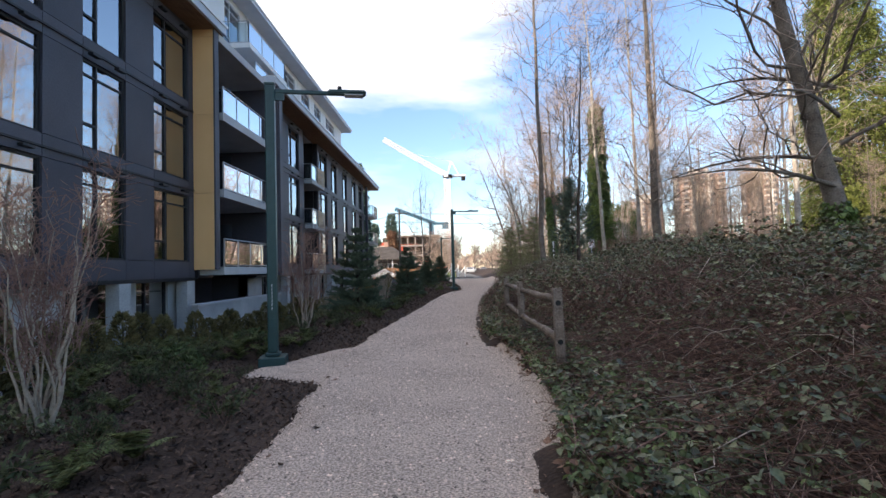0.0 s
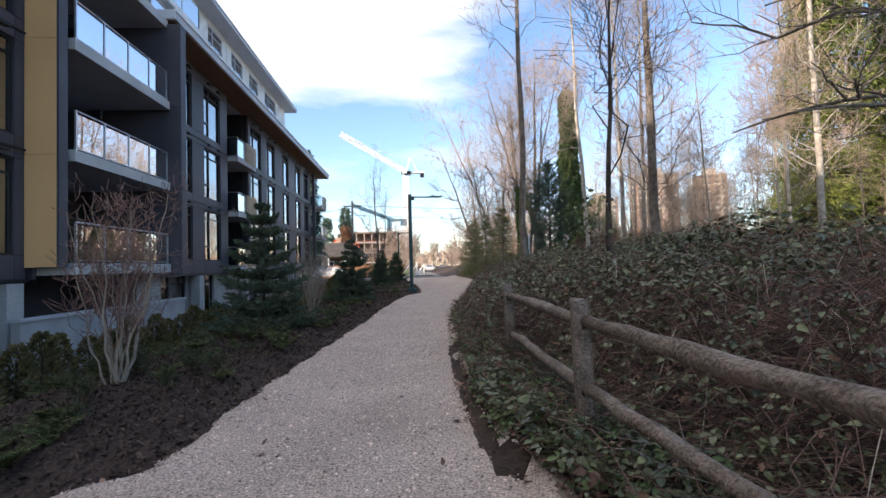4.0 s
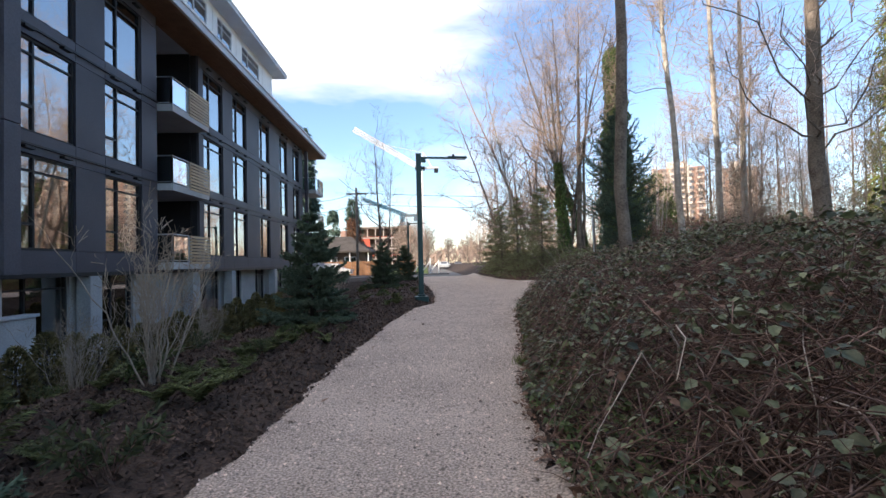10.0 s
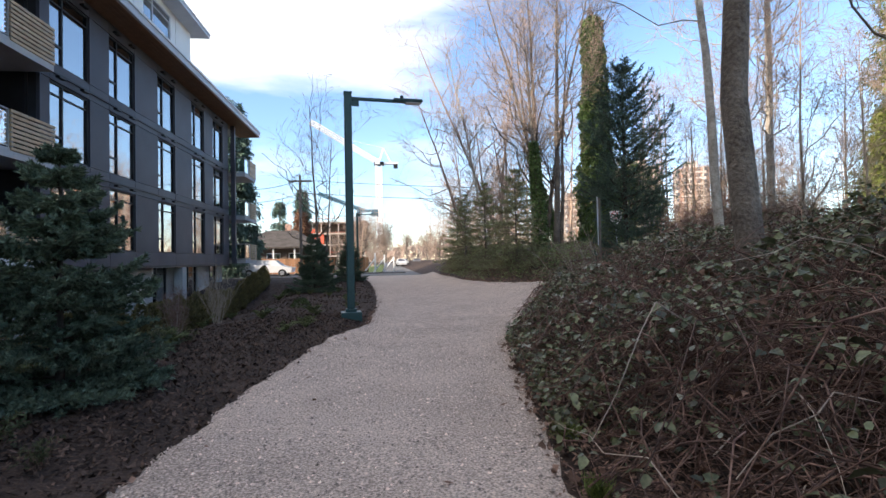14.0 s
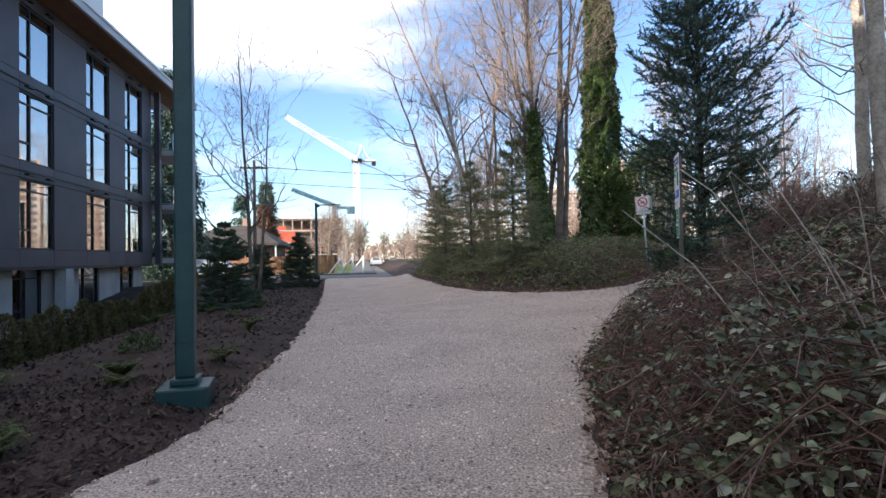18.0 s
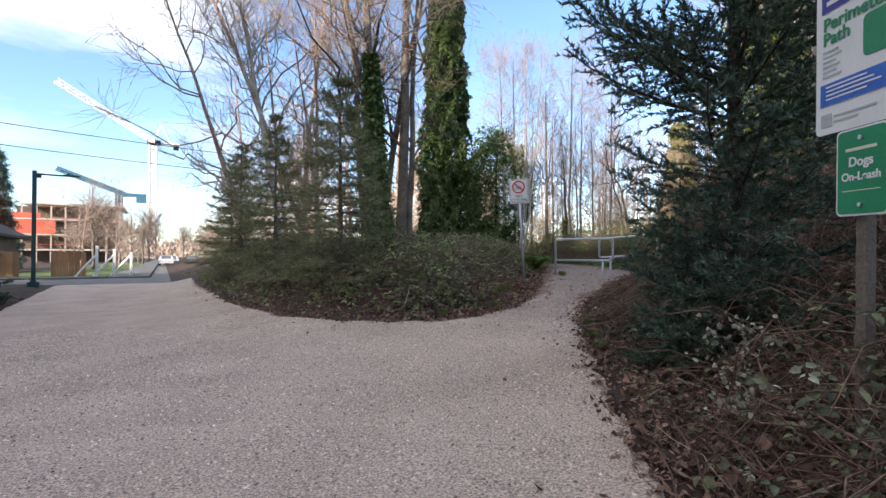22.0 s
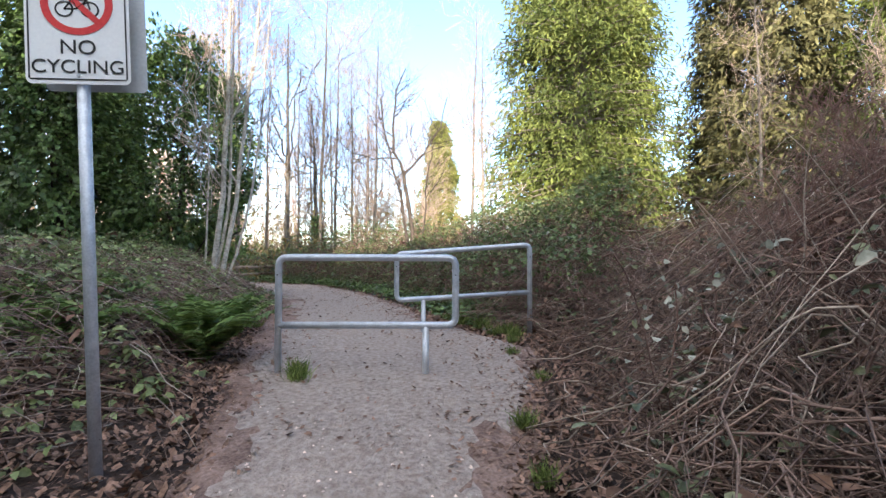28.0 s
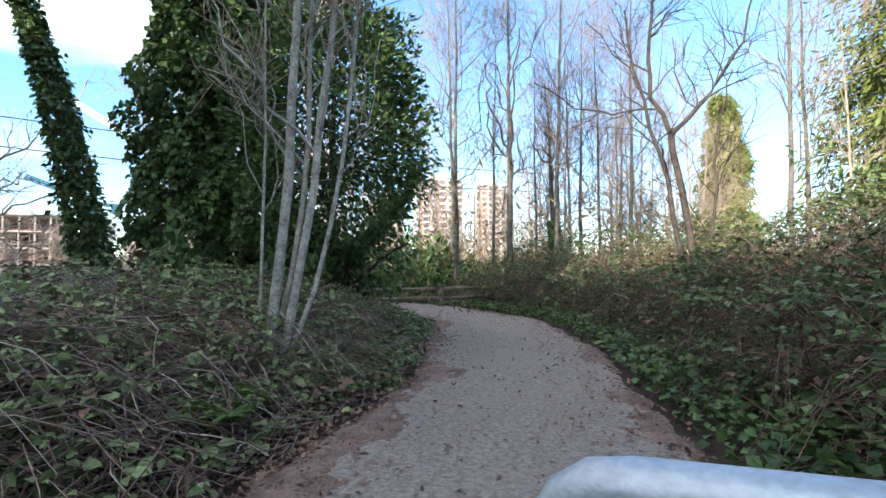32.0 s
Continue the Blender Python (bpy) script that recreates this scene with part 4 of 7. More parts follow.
def plate(w, h, t=0.004, r=0.03, n=5):
    """Rounded sheet in the x-z plane, facing -y."""
    pts = []
    for cx, cz, a0 in ((w / 2 - r, h / 2 - r, 0), (-w / 2 + r, h / 2 - r, 90), (-w / 2 + r, -h / 2 + r, 180), (w / 2 - r, -h / 2 + r, 270)):
        for k in range(n):
            a = radians(a0 + 90 * k / (n - 1))
            pts.append((cx + r * math.cos(a), cz + r * math.sin(a)))
    m = len(pts)
    v = [(x, -t / 2, z) for x, z in pts] + [(x, t / 2, z) for x, z in pts]
    return MB().add(v, [tuple(range(m)), tuple(range(2 * m - 1, m - 1, -1))] + [(i, i + m, (i + 1) % m + m, (i + 1) % m) for i in range(m)])


def ring(r0, r1, y, n=40):
    a = np.linspace(0, 2 * math.pi, n, endpoint=False)
    v = np.concatenate([np.stack([r * np.cos(a), np.full(n, yy), r * np.sin(a)], -1) for r, yy in ((r0, y), (r1, y), (r1, y + 0.003), (r0, y + 0.003))])
    f = []
    for q in range(3):
        f += [(q * n + i, q * n + (i + 1) % n, (q + 1) * n + (i + 1) % n, (q + 1) * n + i) for i in range(n)]
    return MB().add(v, f)


def letter(parent, body, size, x, z, material, y=-0.006, bold=0.0, align="CENTER"):
    part("lettering", text_mesh(body, size, 0.001, align, bold), material, parent, at=pose(x, y, z, 90, 0, 0))


def bar(parent, x0, z0, x1, z1, material, y=-0.005, name="printed_bar"):
    part(name, MB().box(x0, y - 0.001, z0, x1, y + 0.001, z1), material, parent)


# no-cycling sign on a round galvanised pole that leans a little
nc = thing("no_cycling_sign", "white no cycling sign on a galvanised pole at the trail mouth", "sign")
nc.matrix_basis = pose(11.1, 39.79, 0.75, -1.5, -3.2, -46)
part("pole", MB().tube([(0, 0.03, -0.3), (0, 0.03, 2.62)], 0.03, 14).mesh("pole", True), "galv", nc)
pl = part("sign_plate", plate(0.47, 0.62), "sign_white", nc, at=pose(0, -0.01, 2.23))
part("back_plate", plate(0.47, 0.62), "sign_back", nc, at=pose(0.05, 0.07, 2.22))
bd = MB()
for x0, z0, x1, z1 in ((-0.215, 0.283, 0.215, 0.290), (-0.215, -0.290, 0.215, -0.283), (-0.222, -0.283, -0.215, 0.283), (0.215, -0.283, 0.222, 0.283)):
    bd.box(x0, -0.005, z0, x1, -0.003, z1)
part("border", bd, "ink", pl)
part("red_ring", ring(0.128, 0.163, -0.0065), "red", pl, at=pose(0, 0, 0.105))
part("red_slash", MB().add([(-0.108, -0.007, 0.086), (-0.086, -0.007, 0.108), (0.108, -0.007, -0.086), (0.086, -0.007, -0.108)], [(0, 3, 2, 1)]), "red", pl, at=pose(0, 0, 0.105))
cyc = MB()
for cx in (-0.058, 0.058):
    rr = ring(0.034, 0.042, -0.0045, 20)
    rr.v[0][:, 0] += cx
    rr.v[0][:, 2] += 0.075
    cyc.add(rr.v[0], rr.f)
for p0, p1 in (((-0.058, 0.075), (-0.02, 0.125)), ((-0.02, 0.125), (0.045, 0.125)), ((0.045, 0.125), (0.058, 0.075)), ((-0.058, 0.075), (0.0, 0.078)), ((0.0, 0.078), (0.045, 0.125)), ((0.0, 0.078), (-0.028, 0.14))):
    cyc.tube([(p0[0], -0.0045, p0[1]), (p1[0], -0.0045, p1[1])], 0.004, 4)
part("bicycle_symbol", cyc, "ink", pl)
letter(pl, "NO", 0.105, 0, -0.125, "ink")
letter(pl, "CYCLING", 0.098, 0, -0.225, "ink")
for z in (0.27, -0.268):
    part("bolt", MB().tube([(0, -0.012, z), (0, -0.002, z)], 0.009, 8), "steel", pl)

# path information sign with a dog sign below, on a timber post
ps = thing("path_information_sign", "white path map sign above a green dog sign, on a post", "sign")
ps.matrix_basis = pose(6.34, 31.25, gz(6.34, 31.25), 0, 1.5, -118)
part("post", MB().bbox(-0.032, 0.008, -0.4, 0.032, 0.06, 2.75, 0.006), "pole_wood", ps)
p1 = part("sign_plate", plate(0.55, 0.82), "sign_white", ps, at=pose(0, -0.01, 2.36))
bar(p1, -0.235, 0.255, 0.235, 0.345, "navy", name="title_band")
for x0, x1 in ((-0.20, -0.06), (-0.04, 0.05), (0.07, 0.20)):
    bar(p1, x0, 0.288, x1, 0.312, "sign_white", y=-0.0075)
letter(p1, "Perimeter", 0.098, -0.225, 0.185, "green", bold=0.002, align="LEFT")
letter(p1, "Path", 0.098, -0.225, 0.105, "green", bold=0.002, align="LEFT")
part("map_shape", plate(0.19, 0.21, 0.003, 0.03), "green", p1, at=pose(0.12, -0.004, 0.035))
for k in range(6):
    bar(p1, -0.225, 0.035 - k * 0.027, -0.225 + (0.10, 0.12, 0.08, 0.11, 0.09, 0.12)[k], 0.045 - k * 0.027, "sign_back")
bar(p1, -0.24, -0.255, 0.24, -0.135, "blue", name="notice_band")
for k in range(4):
    bar(p1, -0.20, -0.160 - k * 0.022, 0.05 + 0.04 * (k % 3), -0.152 - k * 0.022, "sign_white", y=-0.0075)
bar(p1, -0.235, -0.37, -0.165, -0.30, "sign_back", name="crest")
for k in range(2):
    bar(p1, -0.15, -0.325 - k * 0.03, 0.1 - k * 0.1, -0.315 - k * 0.03, "sign_back")
p2 = part("dog_sign_plate", plate(0.30, 0.45), "sign_white", ps, at=pose(0.02, -0.012, 1.72))
part("green_field", plate(0.28, 0.43, 0.003, 0.024), "green", p2, at=pose(0, -0.003, 0))
letter(p2, "Dogs", 0.068, 0, 0.05, "sign_white", bold=0.0015)
letter(p2, "On-Leash", 0.058, 0, -0.025, "sign_white", bold=0.0015)
bar(p2, -0.09, 0.108, 0.09, 0.124, "cream")
bar(p2, -0.11, -0.098, 0.11, -0.094, "cream")
for z in (0.17, -0.17):
    part("bolt", MB().tube([(0, -0.014, z), (0, -0.004, z)], 0.012, 8), "steel", p2)


# ---- chicane barriers of bent galvanised pipe ----
def bent(points, r, bend=0.075, n=5):
    """Pipe with rounded corners."""
    pts = [np.array(p, float) for p in points]
    out = [pts[0]]
    for a, b, c in zip(pts[:-2], pts[1:-1], pts[2:]):
        u, w = (a - b) / np.linalg.norm(a - b), (c - b) / np.linalg.norm(c - b)
        for k in range(n):
            t = k / (n - 1)
            p, q = b + u * bend * (1 - t), b + w * bend * t
            out.append(p * (1 - t) + q * t)
    out.append(pts[-1])
    return MB().tube(out, r, 14).mesh("pipe", True)


def barrier(name, foot, head, zf, zh, rise, low, foot_post):
    """foot: outer post's place; head: the free end's place. zf, zh: top heights; low: the lower bar's drop."""
    g = thing(name, "galvanised steel pipe barrier set across the trail", "barrier", group="chicane barriers")
    f, h = np.array(foot, float), np.array(head, float)
    d = h - f
    gf, gh = gz(*foot) - 0.3, gz(*head)
    part("loop", bent([(*f, gf), (*f, zf), (*h, zh), (*h, zh - low), (*f, zf - low - rise)], 0.03), "galv", g)
    q = f + d * foot_post
    part("post", MB().tube([(*q, gz(*q) - 0.3), (*q, zf - low - rise + (zh - zf + rise) * foot_post - 0.01)], 0.028, 12).mesh("post", True), "galv", g)
    for p, zz in ((h, zh - 0.11), (h, zh - low + 0.09), (f, zf - 0.11)):
        part("collar", MB().tube([(*p, zz - 0.008), (*p, zz + 0.008)], 0.034, 14), "galv", g)
    for p, zz in ((h, zh - 0.15), (f, zf - 0.15)):
        part("screw", MB().tube([(p[0] - 0.035, p[1] - 0.02, zz), (p[0] + 0.0, p[1], zz)], 0.006, 6), "black", g)
    return g


barrier("trail_barrier", (12.79, 40.47), (13.63, 39.19), 1.80, 1.80, 0.0, 0.585, 0.83)
barrier("trail_barrier", (15.58, 39.28), (14.70, 40.64), 1.97, 1.85, 0.02, 0.56, 0.80)


# old two-rail fence at the bend of the trail
of = thing("low_rail_fence", "low weathered rail fence behind the ivy at the trail bend", "fence", kind="structure")
for k in range(4):
    x, y = 19.3 + 2.1 * k, 53.9 - 0.45 * k
    part("post", MB().bbox(x - 0.07, y - 0.07, gz(x, y) - 0.4, x + 0.07, y + 0.07, gz(x, y) + 0.72, 0.02), "rail_wood", of)
    if k:
        for hz in (0.55, 0.28):
            part("rail", rough_pole((x - 2.1, y + 0.45, gz(x - 2.1, y + 0.45) + hz), (x, y, gz(x, y) + hz), 0.055, 0.05, 8, 6).mesh("rail", True), "rail_wood", of)

# ---- plants: builders ----
def multi_tube(P, R, sides=3):
    """Tubes along many curves at once. P (n,k,3), R (n,k)."""
    n, k, _ = P.shape
    d = np.gradient(P, axis=1)
    d /= np.linalg.norm(d, axis=2, keepdims=True) + 1e-9
    ref = np.where(np.abs(d[..., 2:3]) < 0.8, np.array([0, 0, 1.0]), np.array([1.0, 0, 0]))
    a = np.cross(d, ref)
    a /= np.linalg.norm(a, axis=2, keepdims=True) + 1e-9
    b = np.cross(d, a)
    th = np.arange(sides) * 2 * math.pi / sides
    v = P[:, :, None] + R[:, :, None, None] * (np.cos(th)[:, None] * a[:, :, None] + np.sin(th)[:, None] * b[:, :, None])
    i, s, j = np.meshgrid(np.arange(n), np.arange(k - 1), np.arange(sides), indexing="ij")
    j2 = (j + 1) % sides
    base = i * k * sides
    q = np.stack([base + s * sides + j, base + s * sides + j2, base + (s + 1) * sides + j2, base + (s + 1) * sides + j], -1).reshape(-1, 4)
    return v.reshape(-1, 3), q


def join(*sets):
    vs, qs, n = [], [], 0
    for v, q in sets:
        vs.append(v)
        qs.append(q + n)
        n += len(v)
    return np.concatenate(vs), np.concatenate(qs)


def unit(a):
    return a / (np.linalg.norm(a, axis=-1, keepdims=True) + 1e-9)


def leaves(c, axis, size, width=0.55, fold=0.25, up=None):
    """Folded leaf blades: base at c, pointing along axis."""
    n = len(c)
    size = np.broadcast_to(size, (n,))[:, None]
    axis = unit(axis)
    ref = rng.normal(0, 1, (n, 3)) if up is None else up + rng.normal(0, 0.45, (n, 3))
    side = unit(np.cross(axis, ref))
    nrm = np.cross(side, axis)
    m = c + axis * size * 0.45
    v = np.stack([c, m + side * size * width / 2 + nrm * size * fold * 0.5, c + axis * size - nrm * size * 0.12, m - side * size * width / 2 + nrm * size * fold * 0.5], 1)
    return v.reshape(-1, 3), np.arange(4 * n).reshape(-1, 4)


def leaves_rich(c, axis, size, width=0.7, fold=0.2, up=None):
    """Ovate blades of six points, for plants close by."""
    n = len(c)
    size = np.broadcast_to(size, (n,))[:, None]
    axis = unit(axis)
    ref = rng.normal(0, 1, (n, 3)) if up is None else up + rng.normal(0, 0.45, (n, 3))
    side = unit(np.cross(axis, ref))
    nrm = np.cross(side, axis)
    w = width / 2
    p = lambda a, s, h: c + axis * size * a + side * size * s + nrm * size * h
    v = np.stack([p(0, 0, 0), p(0.28, w, fold * 0.6), p(0.70, w * 0.72, fold * 0.4), p(1, 0, -0.12), p(0.70, -w * 0.72, fold * 0.4), p(0.28, -w, fold * 0.6), p(0.5, 0, 0)], 1).reshape(-1, 3)
    b = np.arange(n)[:, None] * 7
    t1 = b + np.array([[6, 2, 3]])
    t2 = b + np.array([[6, 3, 4]])
    quads = np.concatenate([b + np.array([[0, 1, 2, 6]]), b + np.array([[0, 6, 4, 5]])])
    tri = np.concatenate([quads[:, [0, 1, 2]], quads[:, [0, 2, 3]], t1, t2])
    return v, tri


def arcs(start, vec, rise, k=7, sag=0.5, jit=0.04):
    """Arching canes from start, reaching along vec, rising then drooping."""
    n = len(start)
    t = np.linspace(0, 1, k)[None, :, None]
    up = np.zeros((n, k, 3))
    tt = t[..., 0]
    up[..., 2] = rise[:, None] * (tt * (1.9 - 0.9 * tt - sag * tt ** 2.5))
    P = start[:, None] + vec[:, None] * t + up
    P[:, 1:] += np.cumsum(rng.normal(0, jit, (n, k - 1, 3)), 1) * 0.6
    return P


def branch_set(P, R, count, k, lo, hi, length, spread, upward, taper=0.6, jit=0.06, grav=0.0):
    """Side branches on every curve of P: start between lo and hi of its length."""
    n, kk, _ = P.shape
    m = n * count
    par = np.repeat(np.arange(n), count)
    t = rng.uniform(lo, hi, m)
    f = t * (kk - 1)
    i = np.minimum(f.astype(int), kk - 2)
    w = (f - i)[:, None]
    s = P[par, i] * (1 - w) + P[par, i + 1] * w
    r = R[par, i] * (1 - w[:, 0]) + R[par, i + 1] * w[:, 0]
    d0 = unit(P[par, i + 1] - P[par, i])
    rnd = unit(rng.normal(0, 1, (m, 3)))
    out = unit(rnd - (rnd * d0).sum(1, keepdims=True) * d0)
    d = unit(d0 * (1 - spread) + out * spread + np.array([0, 0, upward]))
    L = length * (1 - 0.55 * (t - lo) / max(hi - lo, 1e-3)) * rng.uniform(0.6, 1.25, m)
    tt = np.linspace(0, 1, k)[None, :, None]
    Q = s[:, None] + d[:, None] * L[:, None, None] * tt
    Q[:, :, 2] += (upward * 0.35 * L)[:, None] * tt[..., 0] ** 2 - grav * L[:, None] * tt[..., 0] ** 2
    Q[:, 1:] += np.cumsum(rng.normal(0, 1, (m, k - 1, 3)), 1) * (L * jit)[:, None, None]
    rr = np.minimum(r * taper, L * 0.03 + 0.003)
    RR = rr[:, None] * np.linspace(1, 0.35, k)[None]
    return Q, RR


def trunk_curve(h, r, lean=(0, 0), k=14, wobble=0.03):
    t = np.linspace(0, 1, k)
    P = np.zeros((1, k, 3))
    P[0, :, 2] = t * h - 0.3
    P[0, :, 0] = lean[0] * t ** 1.2 * h
    P[0, :, 1] = lean[1] * t ** 1.2 * h
    P[0, 2:, :2] += np.cumsum(rng.normal(0, wobble, (k - 2, 2)), 0) * h / 14
    R = (r * (1 - 0.86 * t ** 1.1))[None]
    R[0, 0] *= 1.35
    return P, R


def bare_tree(name, label, h, r, bark="bark", twig="twig", lean=(0, 0), limbs=18, sub=6, twigs=6, lo=0.3, spread=0.55, up=0.55, stems=1, at=None, group="", limb_len=0.26, taper=0.5, ivy=0.0, extra=None, fan=0.09, forms=None):
    tr = thing(name, label, "tree", at, group)
    wood, wood2, fine = [], [], []
    ivs = []
    for s in range(len(forms) if forms else stems):
        ln = lean if stems == 1 else (lean[0] + rng.normal(0, fan), lean[1] + rng.normal(0, fan))
        P, R = trunk_curve(h * (1 if s == 0 else rng.uniform(0.7, 1)), r * (1 if s == 0 else rng.uniform(0.6, 0.9)), ln, wobble=0.03 if stems < 5 else 0.16)
        if forms:
            ox, oy, lx, ly, rf, hf, *bow = forms[s]
            P, R = trunk_curve(h * hf, r * rf, (lx, ly))
            P[0, :, :2] += np.array([ox, oy])
            if bow:
                P[0, :, :2] += np.outer(1 - np.exp(-np.maximum(P[0, :, 2], 0) / 1.3), bow)
        elif stems > 1:
            P[0, :, :2] += rng.normal(0, r * 1.2, 2)
        wood.append(multi_tube(P, R, 12))
        B, BR = branch_set(P, R, limbs, 8, lo, 0.97, h * limb_len, spread, up, taper)
        if extra is not None:
            B = np.concatenate([B, extra]) if extra.shape[1] == 8 else B
            BR = np.concatenate([BR, np.linspace(0.06, 0.012, 8)[None].repeat(len(extra), 0)])
        wood2.append(multi_tube(B, BR, 6))
        C, CR = branch_set(B, BR, sub, 6, 0.15, 0.98, h * limb_len * 0.42, 0.55, up * 0.5, 0.6)
        wood2.append(multi_tube(C, CR, 4))
        if twigs:
            D, DR = branch_set(C, CR, twigs, 3, 0.1, 1.0, h * limb_len * 0.30, 0.6, up * 0.3, 0.7)
            fine.append(multi_tube(D, np.maximum(DR, 0.0028 + 0.0002 * h), 3))
        if ivy:
            n = int(900 * ivy * h)
            t = rng.uniform(0.02, ivy, n)
            f = t * (P.shape[1] - 1)
            i = f.astype(int)
            c = P[0, i] * (1 - (f - i))[:, None] + P[0, i + 1] * (f - i)[:, None]
            a = rng.uniform(0, 2 * math.pi, n)
            o = np.stack([np.cos(a), np.sin(a), np.zeros(n)], -1)
            rad = (r * 1.3 + 0.10 + np.abs(rng.normal(0, 0.12, n))) * (1 - 0.6 * t / ivy)
            ivs.append(leaves(c + o * rad[:, None], o * 0.7 + np.array([0, 0, -0.7]) + rng.normal(0, 0.4, (n, 3)), rng.uniform(0.08, 0.15, n), 0.8, 0.2, np.array([0, 0, 1.0])))
    if len(wood) < 8:
        for w in wood:
            part("trunk", raw_mesh("trunk", *w, True), bark, tr)
    else:
        part("trunk", raw_mesh("trunk", *join(*wood), True), bark, tr)
    part("crown", raw_mesh("crown", *join(*wood2), True), bark if twig != "twig_red" else twig, tr)
    if fine:
        tagged(part("twig_spray", raw_mesh("twig_spray", *join(*fine)), twig, tr), kind="stuff")
    if ivs:
        part("ivy", raw_mesh("ivy", *join(*ivs)), "ivy", tr, "glossy ivy climbing the trunk")
    return tr


def spray_conifer(name, label, h, r, mat_name, at=None, whorls=14, per=7, pairs=9, needles=16, droop=0.15, rise=0.3, nl=0.05, bare=0.06, group="", bark="bark_dark", power=0.8, flat=0.3, side=0.42, thick=0.12, tiers=0.5, wild=0.2):
    """Conifer of tiered boughs: each bough a flat spray of side shoots set with needles."""
    tr = thing(name, label, "tree", at, group)
    P, R = trunk_curve(h, 0.011 * h + 0.015, k=10, wobble=0.012)
    part("trunk", raw_mesh("trunk", *multi_tube(P, R, 9), True), bark, tr)
    n = whorls * per
    wh = np.repeat(np.arange(whorls), per)
    t = bare + (0.97 - bare) * (wh + rng.normal(0, 0.5 - 0.45 * tiers, n)) / (whorls - 1)
    t = np.clip(t, 0.01, 0.985)
    a = (np.tile(np.arange(per), whorls) + rng.normal(0, 0.22, n)) * 2 * math.pi / per + wh * 1.1
    L = r * ((1 - t) ** power) * rng.uniform(0.92 - wild, 1.12, n) + 0.045 * r
    if at is not None:
        for _ in range(9):
            over = (path_sd(at.translation.x + np.cos(a) * L * 1.1, at.translation.y + np.sin(a) * L * 1.1) > -0.12) & (t * h < 2.4)
            L = np.where(over, L * 0.84, L)
    if h > 6:
        L = np.minimum(L, 0.95 + 0.5 * np.maximum(t * h - 1.5, 0))
    k = 8
    tt = np.linspace(0, 1, k)[None]
    B = np.zeros((n, k, 3))
    bend = rng.normal(0, 0.10, n)[:, None] * tt
    B[..., 0] = np.cos(a[:, None] + bend) * L[:, None] * tt
    B[..., 1] = np.sin(a[:, None] + bend) * L[:, None] * tt
    tz = t[:, None]
    B[..., 2] = (t * h)[:, None] - 0.3 + L[:, None] * ((rise * (0.25 + 1.5 * tz)) * tt - droop * (1.4 - tz) * tt ** 1.6 + 0.16 * tt ** 4)
    B[..., 2] = np.maximum(B[..., 2], 0.06 + 0.05 * tt)
    BR = (0.004 + 0.010 * L)[:, None] * np.linspace(1, 0.3, k)[None]
    part("crown", raw_mesh("crown", *multi_tube(B, BR, 4)), bark, tr)
    s = np.linspace(0.12, 0.96, pairs)
    m = n * pairs * 2
    par = np.repeat(np.arange(n), pairs * 2)
    ss = np.clip(np.tile(np.repeat(s, 2), n) + rng.normal(0, 0.02, m), 0.05, 0.98)
    sg = np.tile([1.0, -1.0], n * pairs)
    f = ss * (k - 1)
    i = np.minimum(f.astype(int), k - 2)
    w = (f - i)[:, None]
    st = B[par, i] * (1 - w) + B[par, i + 1] * w
    d0 = unit(B[par, i + 1] - B[par, i])
    lat = unit(np.cross(d0, np.array([0, 0, 1.0]))) * sg[:, None]
    d = unit(d0 * 0.72 + lat * 0.75 + rng.normal(0, flat * 0.5, (m, 3)) + np.array([0, 0, 0.06]))
    ln = L[par] * side * (1.05 - 0.85 * ss) * rng.uniform(0.7, 1.2, m) + 0.05
    kt = 4
    u = np.linspace(0, 1, kt)[None, :, None]
    T = st[:, None] + d[:, None] * ln[:, None, None] * u
    T[..., 2] -= (droop * 0.6 * ln)[:, None] * u[..., 0] ** 2
    shoots = np.concatenate([T, B[:, k - 4:]])
    leng = np.concatenate([ln, L * 3 / (k - 1)])
    tagged(part("shoot_spray", raw_mesh("shoot_spray", *multi_tube(T[:, ::3], np.full((m, 2), 0.0022), 3)), bark, tr), kind="stuff")
    cnt = np.maximum((leng / max(leng.mean(), 1e-6) * needles).astype(int), 5)
    idx = np.repeat(np.arange(len(shoots)), cnt)
    q = rng.uniform(0, kt - 1.001, len(idx))
    j = q.astype(int)
    w = (q - j)[:, None]
    base = shoots[idx, j] * (1 - w) + shoots[idx, j + 1] * w
    ax = unit(shoots[idx, -1] - shoots[idx, 0])
    rnd = unit(rng.normal(0, 1, base.shape))
    nd = unit(ax * 0.8 + rnd * 0.8 + np.array([0, 0, 0.12]))
    le = nl * rng.uniform(0.7, 1.25, len(base))[:, None]
    sd = unit(np.cross(nd, rng.normal(0, 1, base.shape))) * nl * thick
    v = np.stack([base - sd, base + sd, base + nd * le], 1).reshape(-1, 3)
    part("needles", raw_mesh("needles", v, np.arange(len(v)).reshape(-1, 3)), mat_name, tr)
    return tr


